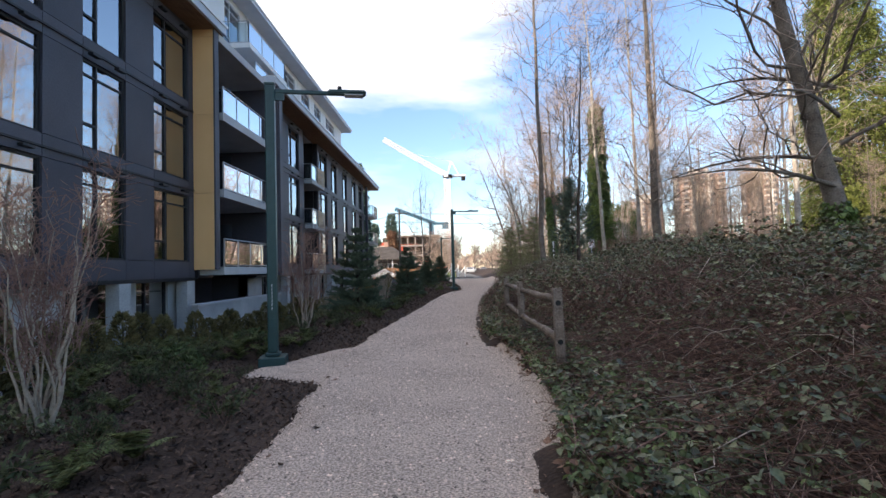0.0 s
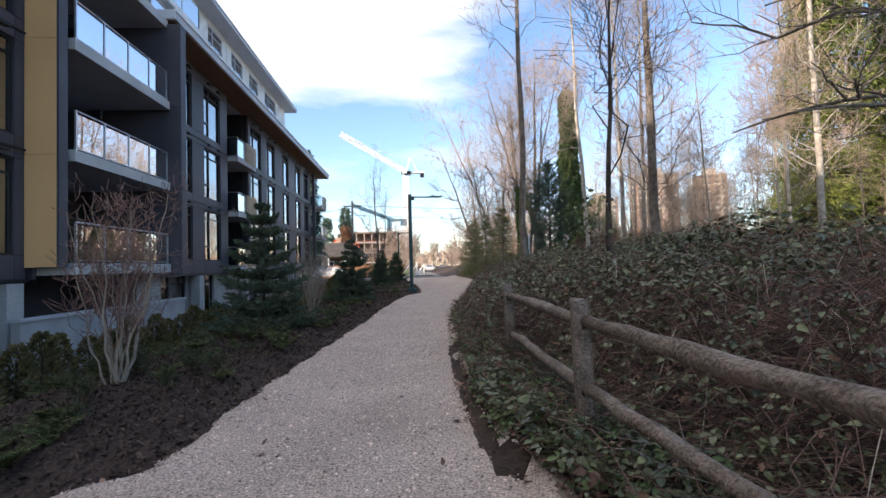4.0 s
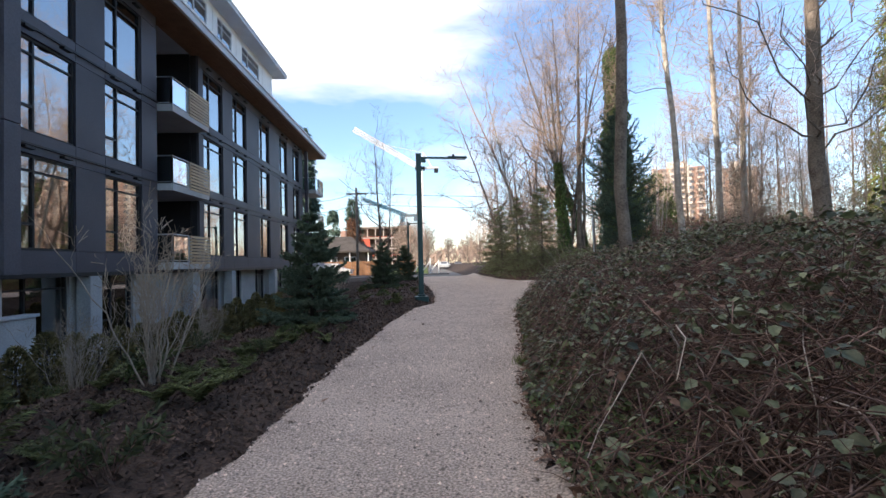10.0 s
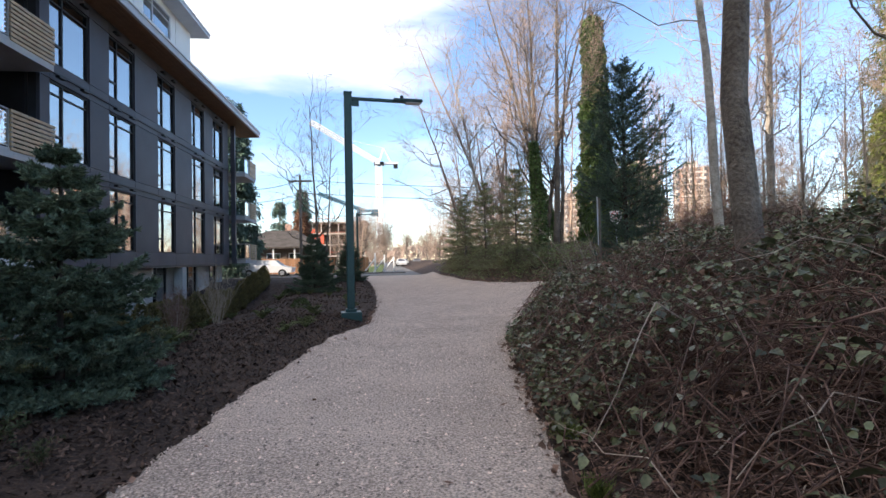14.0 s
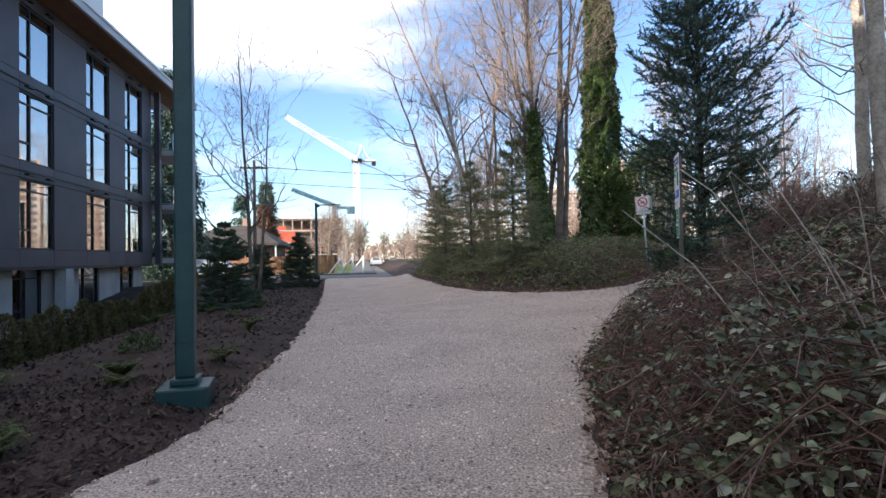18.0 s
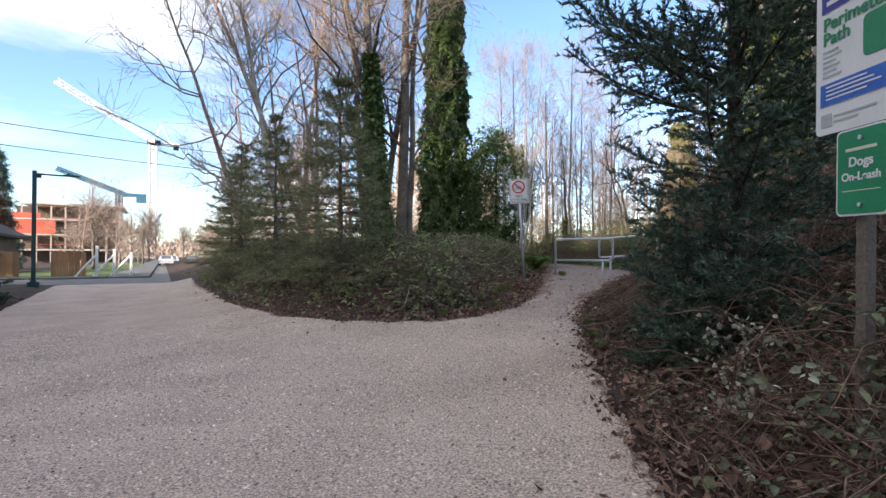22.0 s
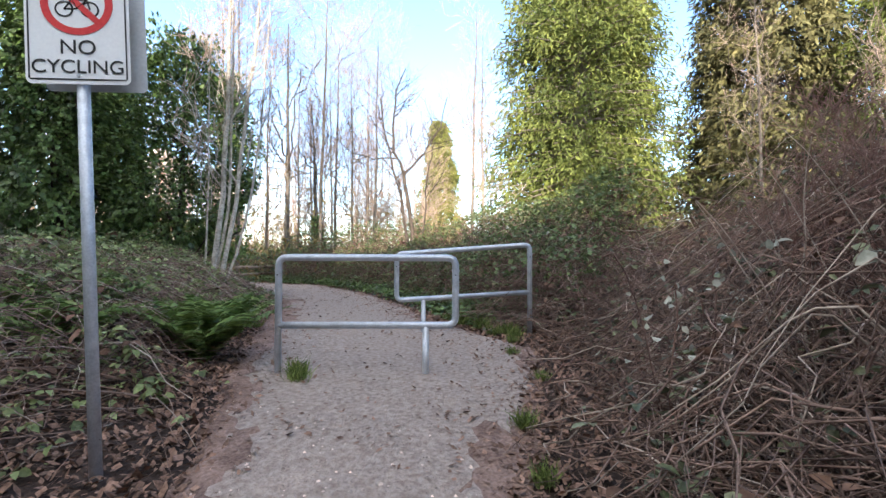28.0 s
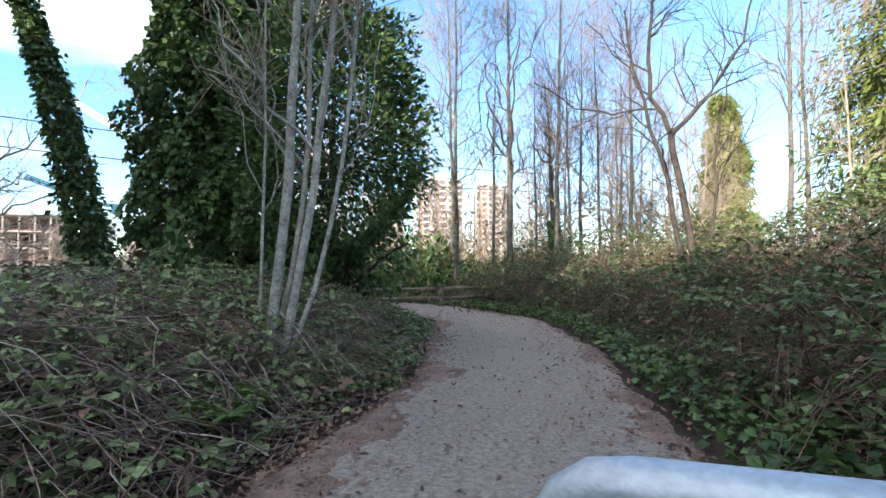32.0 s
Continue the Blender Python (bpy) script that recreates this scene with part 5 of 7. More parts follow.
def cedar(name, label, h, r, at, mat_name="cedar", n=9000, size=0.3, group=""):
    """Big cedar: drooping boughs that carry ragged hanging sprays."""
    tr = thing(name, label, "tree", at, group)
    P, R = trunk_curve(h, 0.02 * h, k=8, wobble=0.01)
    part("trunk", raw_mesh("trunk", *multi_tube(P, R, 9), True), "bark", tr)
    nb = max(int(n / 34), 60)
    t = rng.uniform(0.02, 0.99, nb) ** 1.2
    a = rng.uniform(0, 2 * math.pi, nb)
    L = r * (1 - t) ** 0.62 * rng.uniform(0.68, 1.12, nb) + 0.3
    k = 6
    tt = np.linspace(0, 1, k)[None]
    B = np.zeros((nb, k, 3))
    B[..., 0] = np.cos(a)[:, None] * L[:, None] * tt
    B[..., 1] = np.sin(a)[:, None] * L[:, None] * tt
    B[..., 2] = (t * h)[:, None] - 0.2 + L[:, None] * (0.15 * tt - 0.42 * tt ** 2 + 0.12 * tt ** 4)
    part("crown", raw_mesh("crown", *multi_tube(B, (0.01 + 0.012 * L)[:, None] * np.linspace(1, 0.3, k)[None], 4)), "bark", tr)
    m = 34 * nb
    par = np.repeat(np.arange(nb), 34)
    q = (0.35 + 0.65 * rng.uniform(0, 1, m) ** 0.7) * (k - 1.001)
    j = np.minimum(q.astype(int), k - 2)
    w = (q - j)[:, None]
    c = B[par, j] * (1 - w) + B[par, j + 1] * w
    o = np.stack([np.cos(a), np.sin(a), np.zeros(nb)], -1)[par]
    lat = np.cross(o, np.array([0, 0, 1.0]))
    c = c + lat * rng.normal(0, 0.22, (m, 1)) * L[par][:, None] * 0.6 + np.array([0, 0, 1.0]) * rng.normal(-0.05, 0.06 + 0.02 * h / 2, (m, 1))
    ax = o * 0.5 + lat * rng.normal(0, 0.5, (m, 1)) + np.array([0, 0, -0.75]) + rng.normal(0, 0.25, (m, 3))
    k3 = np.repeat(np.arange(m), 4)
    s1 = leaves(c[k3] + rng.normal(0, size * 0.42, (4 * m, 3)), ax[k3] + rng.normal(0, 0.40, (4 * m, 3)), size * rng.uniform(0.45, 1.25, 4 * m), 0.26, 0.3)
    part("foliage", raw_mesh("foliage", *s1), mat_name, tr)
    return tr


def thicket(name, label, region, top, n_leaf, n_cane, leaf=0.075, rich=True, leaf_mat="bramble", cane_mat="cane", dead=0.12, pale=0.0, cane_len=(0.7, 1.6), sparse=0.0, tangle=0.045, thick=(0.0025, 0.0075), light=0.05):
    """Bramble patch: arching canes with leaflets in threes, filling ground to top(x, y)."""
    tk = thing(name, label, "brambles", kind="stuff")
    x0, x1, y0, y1, ok = region
    x, y = sample(int(n_cane * 3), x0, x1, y0, y1, ok)
    x, y = x[:n_cane], y[:n_cane]
    n = len(x)
    H = top(x, y)
    st = on_ground(x, y, -0.02)
    st[:, 2] += H * rng.uniform(0, 0.55, n)
    a = rng.uniform(0, 2 * math.pi, n)
    L = rng.uniform(*cane_len, n)
    vec = np.stack([np.cos(a) * L, np.sin(a) * L, rng.normal(0, 0.12, n)], -1)
    P = arcs(st, vec, np.clip(H * rng.uniform(0.2, 0.75, n), 0.1, 1.4), 7, 0.75, tangle)
    lim = ground_z(P[..., 0].ravel(), P[..., 1].ravel()).reshape(n, 7) + top(P[..., 0].ravel(), P[..., 1].ravel()).reshape(n, 7) * 1.06
    P[..., 2] = np.minimum(P[..., 2], lim + rng.uniform(0, 0.12, (n, 1)))
    sdc = path_sd(P[..., 0].ravel(), P[..., 1].ravel()).reshape(n, 7)
    good = sdc.max(1) < 0.12
    P = P[good]
    n = len(P)
    R = rng.uniform(*thick, n)[:, None] * np.linspace(1, 0.4, 7)[None]
    npale = int(n * light)
    part("canes", raw_mesh("canes", *multi_tube(P[npale:], R[npale:], 3)), cane_mat, tk)
    if npale:
        part("pale_canes", raw_mesh("pale_canes", *multi_tube(P[:npale], R[:npale], 3)), "cane_pale", tk)
    T, TR = branch_set(P, R, 2, 3, 0.2, 1.0, 0.36, 0.7, 0.1, 0.6, 0.08)
    part("cane_twigs", raw_mesh("cane_twigs", *multi_tube(T, TR, 3)), cane_mat, tk)
    x, y = sample(int(n_leaf * 2.2), x0, x1, y0, y1, ok)
    patch = 0.5 + 0.5 * wob(x * 1.0 + 3, y, 1.15)
    kp = rng.uniform(0, 1, len(x)) < 1 - sparse * (1 - patch)
    x, y = x[kp][:n_leaf], y[kp][:n_leaf]
    H = top(x, y)
    c = on_ground(x, y)
    c[:, 2] += H * (1 - 0.85 * rng.uniform(0, 1, len(x)) ** 1.9) + rng.normal(0, 0.04, len(x))
    own = rng.integers(0, len(P), int(len(c) * 0.55))
    own = own[rng.uniform(0, 1, len(own)) < 1 - sparse * (0.5 - 0.5 * wob(P[own, 3, 0] + 3, P[own, 3, 1], 1.15))]
    q = rng.uniform(1.5, 5.99, len(own))
    j = q.astype(int)
    on_cane = P[own, j] + (P[own, j + 1] - P[own, j]) * (q - j)[:, None] + rng.normal(0, 0.03, (len(own), 3))
    c = np.concatenate([on_cane, c[:max(n_leaf - len(on_cane), 1)]])
    n = len(c)
    k3 = np.repeat(np.arange(n), 3)
    ang = rng.uniform(0, 2 * math.pi, n)[k3] + np.tile([0, 1.5, -1.5], n)
    ax = np.stack([np.cos(ang), np.sin(ang), rng.normal(-0.25, 0.35, 3 * n)], -1)
    sz = (leaf * (0.5 + 0.75 * rng.uniform(0, 1, n) ** 1.3))[k3] * np.tile([1.1, 0.85, 0.85], n)
    fn = leaves_rich if rich else leaves
    m = 3 * n
    kind = rng.uniform(0, 1, n)[k3]
    up = np.array([0, 0, 1.0])
    for nm, mt, sel in (("leaves", leaf_mat, (kind >= dead + pale)), ("dead_leaves", "deadleaf", kind < dead), ("pale_leaves", "bramble_pale", (kind >= dead) & (kind < dead + pale))):
        if sel.any():
            part(nm, raw_mesh(nm, *fn(c[k3][sel] + ax[sel] * 0.01, ax[sel], sz[sel], 0.72, 0.2, up)), mt, tk)
    return tk


def fern_mesh(fronds, L, mat_name, curl=0.9, pin=22, w=0.16, tilt=(0.7, 1.2)):
    sets = []
    for s in range(fronds):
        a = rng.uniform(0, 2 * math.pi)
        l = L * rng.uniform(0.7, 1.1)
        t = np.linspace(0.05, 1, pin)
        el = rng.uniform(*tilt)
        hz = l * (t * math.cos(el) + 0.25 * t ** 2)
        z = l * (t * math.sin(el) - 0.55 * curl * t ** 2)
        sp = np.stack([np.cos(a) * hz, np.sin(a) * hz, z], -1)
        sets.append(multi_tube(sp[None], np.full((1, pin), 0.004) * np.linspace(1, 0.3, pin), 3))
        d = unit(np.gradient(sp, axis=0))
        sd = np.array([-math.sin(a), math.cos(a), 0.0])
        ww = w * l / 0.7 * np.sin(np.clip(t * 1.05, 0, 1) * math.pi) ** 0.6 + 0.01
        for sg in (-1, 1):
            ax = sd * sg + d * 0.35 + np.array([0, 0, -0.12])
            sets.append(leaves(sp, ax + rng.normal(0, 0.08, sp.shape), ww, 0.26, 0.1, np.array([0, 0, 1.0])))
    return join(*sets)


def fern_thing(label, group, fronds, L, mat_name, **shape):
    """Fern of single fronds round a crown."""
    ft = thing("fern", label, "fern", group=group)
    kinds = [raw_mesh("frond", *fern_mesh(1, L * rng.uniform(0.8, 1.1), mat_name, **shape)) for _ in range(6)]
    for k in range(fronds):
        part("frond", kinds[k % 6], mat_name, ft, at=pose(0, 0, -0.01, 0, 0, 360 / fronds * k * 2.4 + rng.uniform(-9, 9)))
    return ft


def tuft_mesh(n, L, spread=0.5):
    a = rng.uniform(0, 2 * math.pi, n)
    ax = np.stack([np.cos(a) * spread, np.sin(a) * spread, np.ones(n)], -1) + rng.normal(0, 0.2, (n, 3))
    c = np.stack([rng.normal(0, 0.06, n), rng.normal(0, 0.06, n), np.zeros(n)], -1)
    return leaves(c, ax, L * rng.uniform(0.5, 1.1, n), 0.05, 0.3)

# ---- brambles on the bank beside the path ----
def d_right(x, y):
    return np.where(inside(x, y, RIGHT_POLY), line_dist(x, y, RIGHT), -1)


def top_bank(x, y):
    d = np.clip(d_right(x, y), 0, 30)
    h = 0.20 + 0.78 * smooth01(d, -0.05, 0.75) + 0.30 * smooth01(d, 0.7, 2.8) + 0.24 * wob(x, y, 1.3) * smooth01(d, 0.2, 1.6) + 0.10 * wob(x + 5, y, 3.4) * smooth01(d, 0.1, 0.6)
    h = h * (1 - 0.5 * (1 - smooth01(y, 6.0, 10.5)) * (1 - smooth01(d, 1.2, 4.0)))
    by_fence = (1 - smooth01(y, 10.6, 11.6)) * (1 - smooth01(d, 0.8, 1.5))
    return np.clip(h * (1 - by_fence) + np.minimum(h, 0.26) * by_fence, 0.1, 3)


def bank(lo, hi):
    return lambda x, y: (d_right(x, y) > lo) & (d_right(x, y) < hi)


GREY = "dense dark green bramble thicket with brown canes on the bank"
thicket("bramble_thicket", GREY, (0.5, 9, -1, 12, bank(0.0, 3.6)), top_bank, 16500, 4800, 0.066, dead=0.08, sparse=0.95, tangle=0.07)
thicket("bramble_thicket", GREY, (0.5, 9, 12, 22, bank(0.0, 3.6)), top_bank, 14500, 5000, 0.067, dead=0.08, sparse=0.97, tangle=0.07)
thicket("bramble_thicket", "bramble thicket with tangled brown canes and pale leaf backs beside the path", (0.8, 11, 22, 31.6, bank(0.0, 3.6)), top_bank, 15000, 4800, 0.066, dead=0.08, pale=0.05, sparse=0.85, tangle=0.10, thick=(0.003, 0.0085))
thicket("bramble_thicket", "bramble thicket covering the top of the bank", (3, 18, -2, 33, bank(3.4, 9)), top_bank, 17000, 4500, 0.10, rich=False, dead=0.12, sparse=0.5)
thicket("bramble_thicket", "straggling low brambles on the leaf litter beside the fir", (4.2, 10.5, 30.6, 36.5, bank(0.25, 2.6)), lambda x, y: 0.08 + 0.32 * smooth01(d_right(x, y), 0.2, 1.6), 2600, 260, 0.06, dead=0.15, pale=0.05, sparse=0.8)


thicket("ground_ivy", "low carpet of small green leaves creeping over the path edge", (0.4, 3.2, 0.8, 19, lambda x, y: (d_right(x, y) > -0.02) & (d_right(x, y) < 0.75)), lambda x, y: 0.12 + 0.16 * smooth01(d_right(x, y), 0.0, 0.5), 5200, 160, 0.055, dead=0.05, leaf_mat="bramble_green", sparse=0.25)


def top_canes(x, y):
    d = np.clip(d_right(x, y), 0, 30)
    return np.clip(0.12 + 1.55 * smooth01(d, 0.1, 2.8) + 0.6 * smooth01(d, 2.0, 4.0) + 0.3 * wob(x, y, 1.1) * smooth01(d, 0.3, 2), 0.1, 3.2)


BROWN = "tall leafless thicket of reddish-brown canes beside the trail"
thicket("cane_thicket", BROWN, (8.6, 17, 31, 40, lambda x, y: (d_right(x, y) > 0.5) & (d_right(x, y) < 4.2) & (x + y > 42.5)), top_canes, 1800, 5200, 0.085, dead=0.25, pale=0.05, cane_len=(0.5, 1.7), tangle=0.12, cane_mat="cane_tan", thick=(0.003, 0.010), light=0.10)
thicket("cane_thicket", "bramble bank with green leaves and brown canes past the barriers", (15, 25, 36, 54, lambda x, y: (d_right(x, y) > 0.6) & (d_right(x, y) < 4.5) & (y > 38.6)), lambda x, y: top_bank(x, y) * 1.1 + 0.55 * smooth01(d_right(x, y), 1.0, 3.2), 17000, 3600, 0.085, rich=False, dead=0.10, leaf_mat="bramble_green", sparse=0.45)
thicket("cane_thicket", "dry brown brush on the rise behind the trail", (12, 34, 28, 56, lambda x, y: (d_right(x, y) > 4) & (d_right(x, y) < 13) & (x > 13)), top_bank, 5000, 5000, 0.12, rich=False, dead=0.5, cane_len=(1.0, 2.4))


def d_isl(x, y):
    return np.where(inside(x, y, ISLAND_POLY), line_dist(x, y, ISLAND), -1)


def no_fern(x, y):
    return (np.hypot(x - 12.65, y - 41.35) > 0.75) & (np.hypot(x - 13.3, y - 42.05) > 0.7)


def top_isl(x, y):
    d = np.clip(d_isl(x, y), 0, 30)
    return np.clip(0.10 + 0.68 * smooth01(d, 0.3, 2.0) + 0.16 * wob(x, y, 1.6) * smooth01(d, 0.3, 1.5), 0.06, 2)


thicket("bramble_thicket", "low brambles with red-brown stems round the island of trees", (4.5, 20, 37.5, 57, lambda x, y: (d_isl(x, y) > 0.25 + 0.4 * (y < 41)) & (d_isl(x, y) < 3.2) & no_fern(x, y)), top_isl, 19000, 3200, 0.070, dead=0.14, sparse=0.7, leaf_mat="bramble_lightened", cane_mat="cane_tan")
thicket("bramble_thicket", "undergrowth of dull brush under the island trees", (4.5, 20, 40, 58, lambda x, y: d_isl(x, y) > 2.6), top_isl, 3500, 2600, 0.12, rich=False, dead=0.3, cane_mat="cane_pale", cane_len=(0.8, 1.8))

thicket("bramble_thicket", "leafy light-green brambles with arching red-brown canes beside the trail", (11.5, 18.5, 40.4, 47.5, lambda x, y: (d_isl(x, y) > 0.15) & (d_isl(x, y) < 2.6) & no_fern(x, y)), lambda x, y: 0.14 + 0.5 * smooth01(d_isl(x, y), 0.1, 1.2) + 0.08 * wob(x, y, 2.1), 5200, 2600, 0.085, dead=0.14, leaf_mat="bramble_lightened", sparse=0.7, cane_mat="cane_tan", light=0.2, thick=(0.003, 0.008))

thicket("bramble_thicket", "low patch of fresh green brambles at the front of the island", (6.5, 8.3, 37.0, 38.6, lambda x, y: (d_isl(x, y) > 0.35) & (np.hypot(x - 7.35, y - 37.8) < 0.7)), lambda x, y: 0.10 + 0.4 * smooth01(d_isl(x, y), 0.3, 1.2), 330, 60, 0.075, dead=0.05, leaf_mat="bramble_green", sparse=0.8)

# ivy carpet at the bend of the trail
ix, iy = sample(75000, 14, 27, 40, 57, lambda x, y: (path_sd(x, y) < -0.02 - 0.3 * rng.uniform(0, 1, len(x)) ** 2) & (path_sd(x, y) > -2.6) & ((y > 44.5) | (d_right(x, y) > 0)))
ic = on_ground(ix, iy, 0.0)
ic[:, 2] += rng.uniform(0.02, 0.22, len(ix))
ia = rng.uniform(0, 2 * math.pi, len(ix))
solid("ivy_carpet", raw_mesh("ivy_carpet", *leaves(ic, np.stack([np.cos(ia), np.sin(ia), rng.normal(-0.1, 0.3, len(ix))], -1), rng.uniform(0.06, 0.11, len(ix)), 0.85, 0.15, np.array([0, 0, 1.0]))), "ivy",
      "carpet of green ivy beside the dirt trail", "ivy", "stuff")

# ---- tall bare trees on the bank ----
POP = "tall bare poplar with pale bark on the bank"
bare_tree("poplar_tree", POP, 19, 0.135, "bark", "twig", (0.012, 0.0), 40, 6, 5, 0.45, at=pose(4.15, 23.1, gz(4.15, 23.1)), group="bank trees", limb_len=0.17, spread=0.72, up=0.42, taper=0.2)
tall = bare_tree("poplar_tree", POP, 21, 0.145, "bark_pale", "twig", (-0.02, 0.0), 42, 6, 5, 0.14, at=pose(12.6, 33.6, 1.0), group="bank trees", limb_len=0.17, spread=0.72, up=0.42, taper=0.2)
tall2 = bare_tree("poplar_tree", POP, 20, 0.125, "bark_pale", "twig", (-0.03, 0.02), 40, 6, 5, 0.32, at=pose(9.3, 30.5, 0.6), group="bank trees", limb_len=0.17, spread=0.72, up=0.42, taper=0.2)
tall3 = bare_tree("poplar_tree", "thick bare poplar with mottled bark on the bank", 22, 0.22, "bark", "twig", (-0.015, 0.0), 42, 6, 5, 0.14, at=pose(10.7, 26.0, 0.55), group="bank trees", limb_len=0.15, spread=0.72, up=0.45, taper=0.16)
copy_thing(tall, pose(14.4, 34.8, 1.2, 0, 0, 130))
copy_thing(tall, pose(16.5, 24.0, 0.6, 0, 0, 50))
copy_thing(tall2, pose(20.5, 30.5, 0.6, 0, 0, 280))
low_limbs = np.stack([np.stack([np.linspace(-0.2, dx, 8), np.linspace(0, dy, 8), z + 0.35 * np.sin(np.linspace(0, 3.0, 8)) - np.linspace(0, dz, 8)], -1) for dx, dy, z, dz in
                      ((-4.6, -0.8, 2.4, -0.2), (-4.2, 0.9, 3.1, 0.3), (-3.4, -2.2, 4.2, 0.2), (-3.0, 1.6, 4.9, -0.5), (2.5, -1.5, 3.5, -0.6))])
bare_tree("leaning_tree", "big leaning bare tree with long low limbs on the bank", 17, 0.25, "bark", "twig", (-0.19, 0.02), 22, 7, 5, 0.22, at=pose(9.8, 12.5, gz(9.8, 12.5)), limb_len=0.28, up=0.35, spread=0.7, taper=0.22, extra=low_limbs, ivy=0.14)
bare_tree("dark_sapling", "slender dark bare tree growing through the brambles by the fence", 7.4, 0.06, "bark_dark", "bark_dark", (0.05, 0.03), 12, 6, 5, 0.30, at=pose(3.25, 13.3, gz(3.25, 13.3)), limb_len=0.42, spread=0.6, up=0.35, taper=0.35)
hx = np.array([[-0.2, 0.0, 1.75]]) + rng.normal(0, 1, (130, 3)) * np.array([0.2, 0.2, 0.3])
solid("leaf_cluster", raw_mesh("leaf_cluster", *leaves_rich(hx, rng.normal(0, 1, (130, 3)) + np.array([0, 0, -0.5]), rng.uniform(0.05, 0.10, 130))), "bramble", "cluster of big dark leaves on a bramble shoot", "brambles", "stuff", at=pose(3.1, 13.2, gz(3.1, 13.2)))

# shoots with pale-backed leaves showing
def pale_shoot(x, y, z0, z1, n, spread):
    big_leaf = 1.35 if spread > 0.23 else 1.0
    ps_ = thing("pale_bramble_shoot", "bramble shoot showing the whitish backs of its leaves", "brambles", at=pose(x, y, gz(x, y)), group="pale shoots")
    c = np.stack([rng.normal(0, spread, n), rng.normal(0, spread, n), rng.uniform(z0, z1, n)], -1)
    tagged(part("leaf_mass", raw_mesh("leaf_mass", *leaves_rich(c, rng.normal(0, 1, (n, 3)), big_leaf * rng.uniform(0.026, 0.052, n), 0.75)), "bramble_pale", ps_), kind="stuff")
    st = np.zeros((4, 3))
    P = arcs(st, rng.normal(0, spread * 1.2, (4, 3)), np.full(4, z1 * 0.8), 7, 0.3)
    part("stem", raw_mesh("stem", *multi_tube(P, np.full((4, 7), 0.005), 4)), "cane", ps_)


def tall_stems(x, y, n, h, lean, material, label):
    """Clump of long thin stems that stand out of the thicket."""
    g = thing("tall_stems", label, "brambles", at=pose(x, y, gz(x, y)), group="tall stems")
    for _ in range(n):
        b = rng.normal(0, 0.22, 2)
        hh = h * rng.uniform(0.6, 1.1)
        t = np.linspace(0, 1, 9)
        d = np.array(lean) + rng.normal(0, 0.18, 2)
        P = np.stack([b[0] + d[0] * hh * t ** 1.7, b[1] + d[1] * hh * t ** 1.7, hh * (t - 0.12 * t ** 3) - 0.05], -1)[None]
        P[:, 1:] += np.cumsum(rng.normal(0, 0.012, (1, 8, 3)), 1)
        part("stem", raw_mesh("stem", *multi_tube(P, rng.uniform(0.004, 0.008) * np.linspace(1, 0.35, 9)[None], 5), True), material, g)


tall_stems(4.15, 26.4, 16, 2.0, (-0.30, 0.05), "cane_pale", "long bare pale stems arching out of the brambles")
tall_stems(3.2, 24.2, 9, 1.6, (-0.1, 0.0), "cane", "thin dark red stems rising from the brambles")
tall_stems(2.6, 22.6, 9, 1.5, (0.1, 0.1), "cane", "thin dark red stems rising from the brambles")
tall_stems(13.6, 36.5, 10, 2.1, (-0.35, 0.2), "cane_pale", "long dry canes leaning over the trail bank")
tall_stems(12.3, 35.6, 10, 2.2, (-0.25, 0.25), "cane_tan", "long dry canes leaning over the trail bank")
for a in ((6.55, 32.0, 0.10, 0.85, 190, 0.12), (6.1, 31.55, 0.1, 0.6, 30, 0.12), (13.1, 37.4, 0.35, 1.05, 34, 0.25), (13.4, 37.2, 0.5, 1.2, 16, 0.24), (2.55, 19.9, 0.5, 1.1, 12, 0.2), (2.3, 21.2, 0.4, 0.9, 10, 0.2), (3.9, 26.0, 0.5, 1.3, 14, 0.2), (4.6, 27.6, 0.5, 1.2, 26, 0.3), (16.3, 39.0, 0.5, 1.3, 12, 0.3)):
    pale_shoot(*a)

# ---- island and trail trees ----
ivy_tree = bare_tree("ivy_clad_tree", "tall trunk wrapped thickly in dark green ivy", 17, 0.34, "bark_dark", "twig", (0.0, 0.0), 16, 5, 4, 0.72, at=pose(14.95, 50.4, gz(14.95, 50.4)), limb_len=0.2)
n = 76000
t = rng.uniform(0, 1, n) ** 0.9
a = rng.uniform(0, 2 * math.pi, n)
lump = 1 + 0.20 * np.sin(a * 3 + t * 20) + 0.16 * np.sin(a * 7 - t * 44) + 0.10 * np.sin(a * 13 + t * 95)
hang = (t * 9.0 + 0.35 * np.sin(a * 4)) % 1.0
rad = (0.56 + 0.40 * (1 - t ** 1.6) + 0.42 * (1 - t) ** 3) * lump * (1.05 - 0.22 * hang) * (1 - 0.20 * rng.uniform(0, 1, n) ** 2)
o = np.stack([np.cos(a), np.sin(a), np.zeros(n)], -1)
c = o * rad[:, None] + np.stack([np.zeros(n), np.zeros(n), t * 16.2 - 0.1], -1)
part("ivy", raw_mesh("ivy", *leaves(c, o * 0.6 + np.array([0, 0, -0.8]) + rng.normal(0, 0.35, (n, 3)), rng.uniform(0.08, 0.17, n), 0.85, 0.2, np.array([0, 0, 1.0]))), "ivy", ivy_tree, "thick coat of glossy ivy")
bare_tree("ivy_clad_tree", "bare tree with ivy climbing its trunk", 13, 0.15, "bark", "twig", (-0.05, 0.0), 18, 6, 5, 0.4, at=pose(8.8, 43.6, gz(8.8, 43.6)), limb_len=0.25, ivy=0.5)
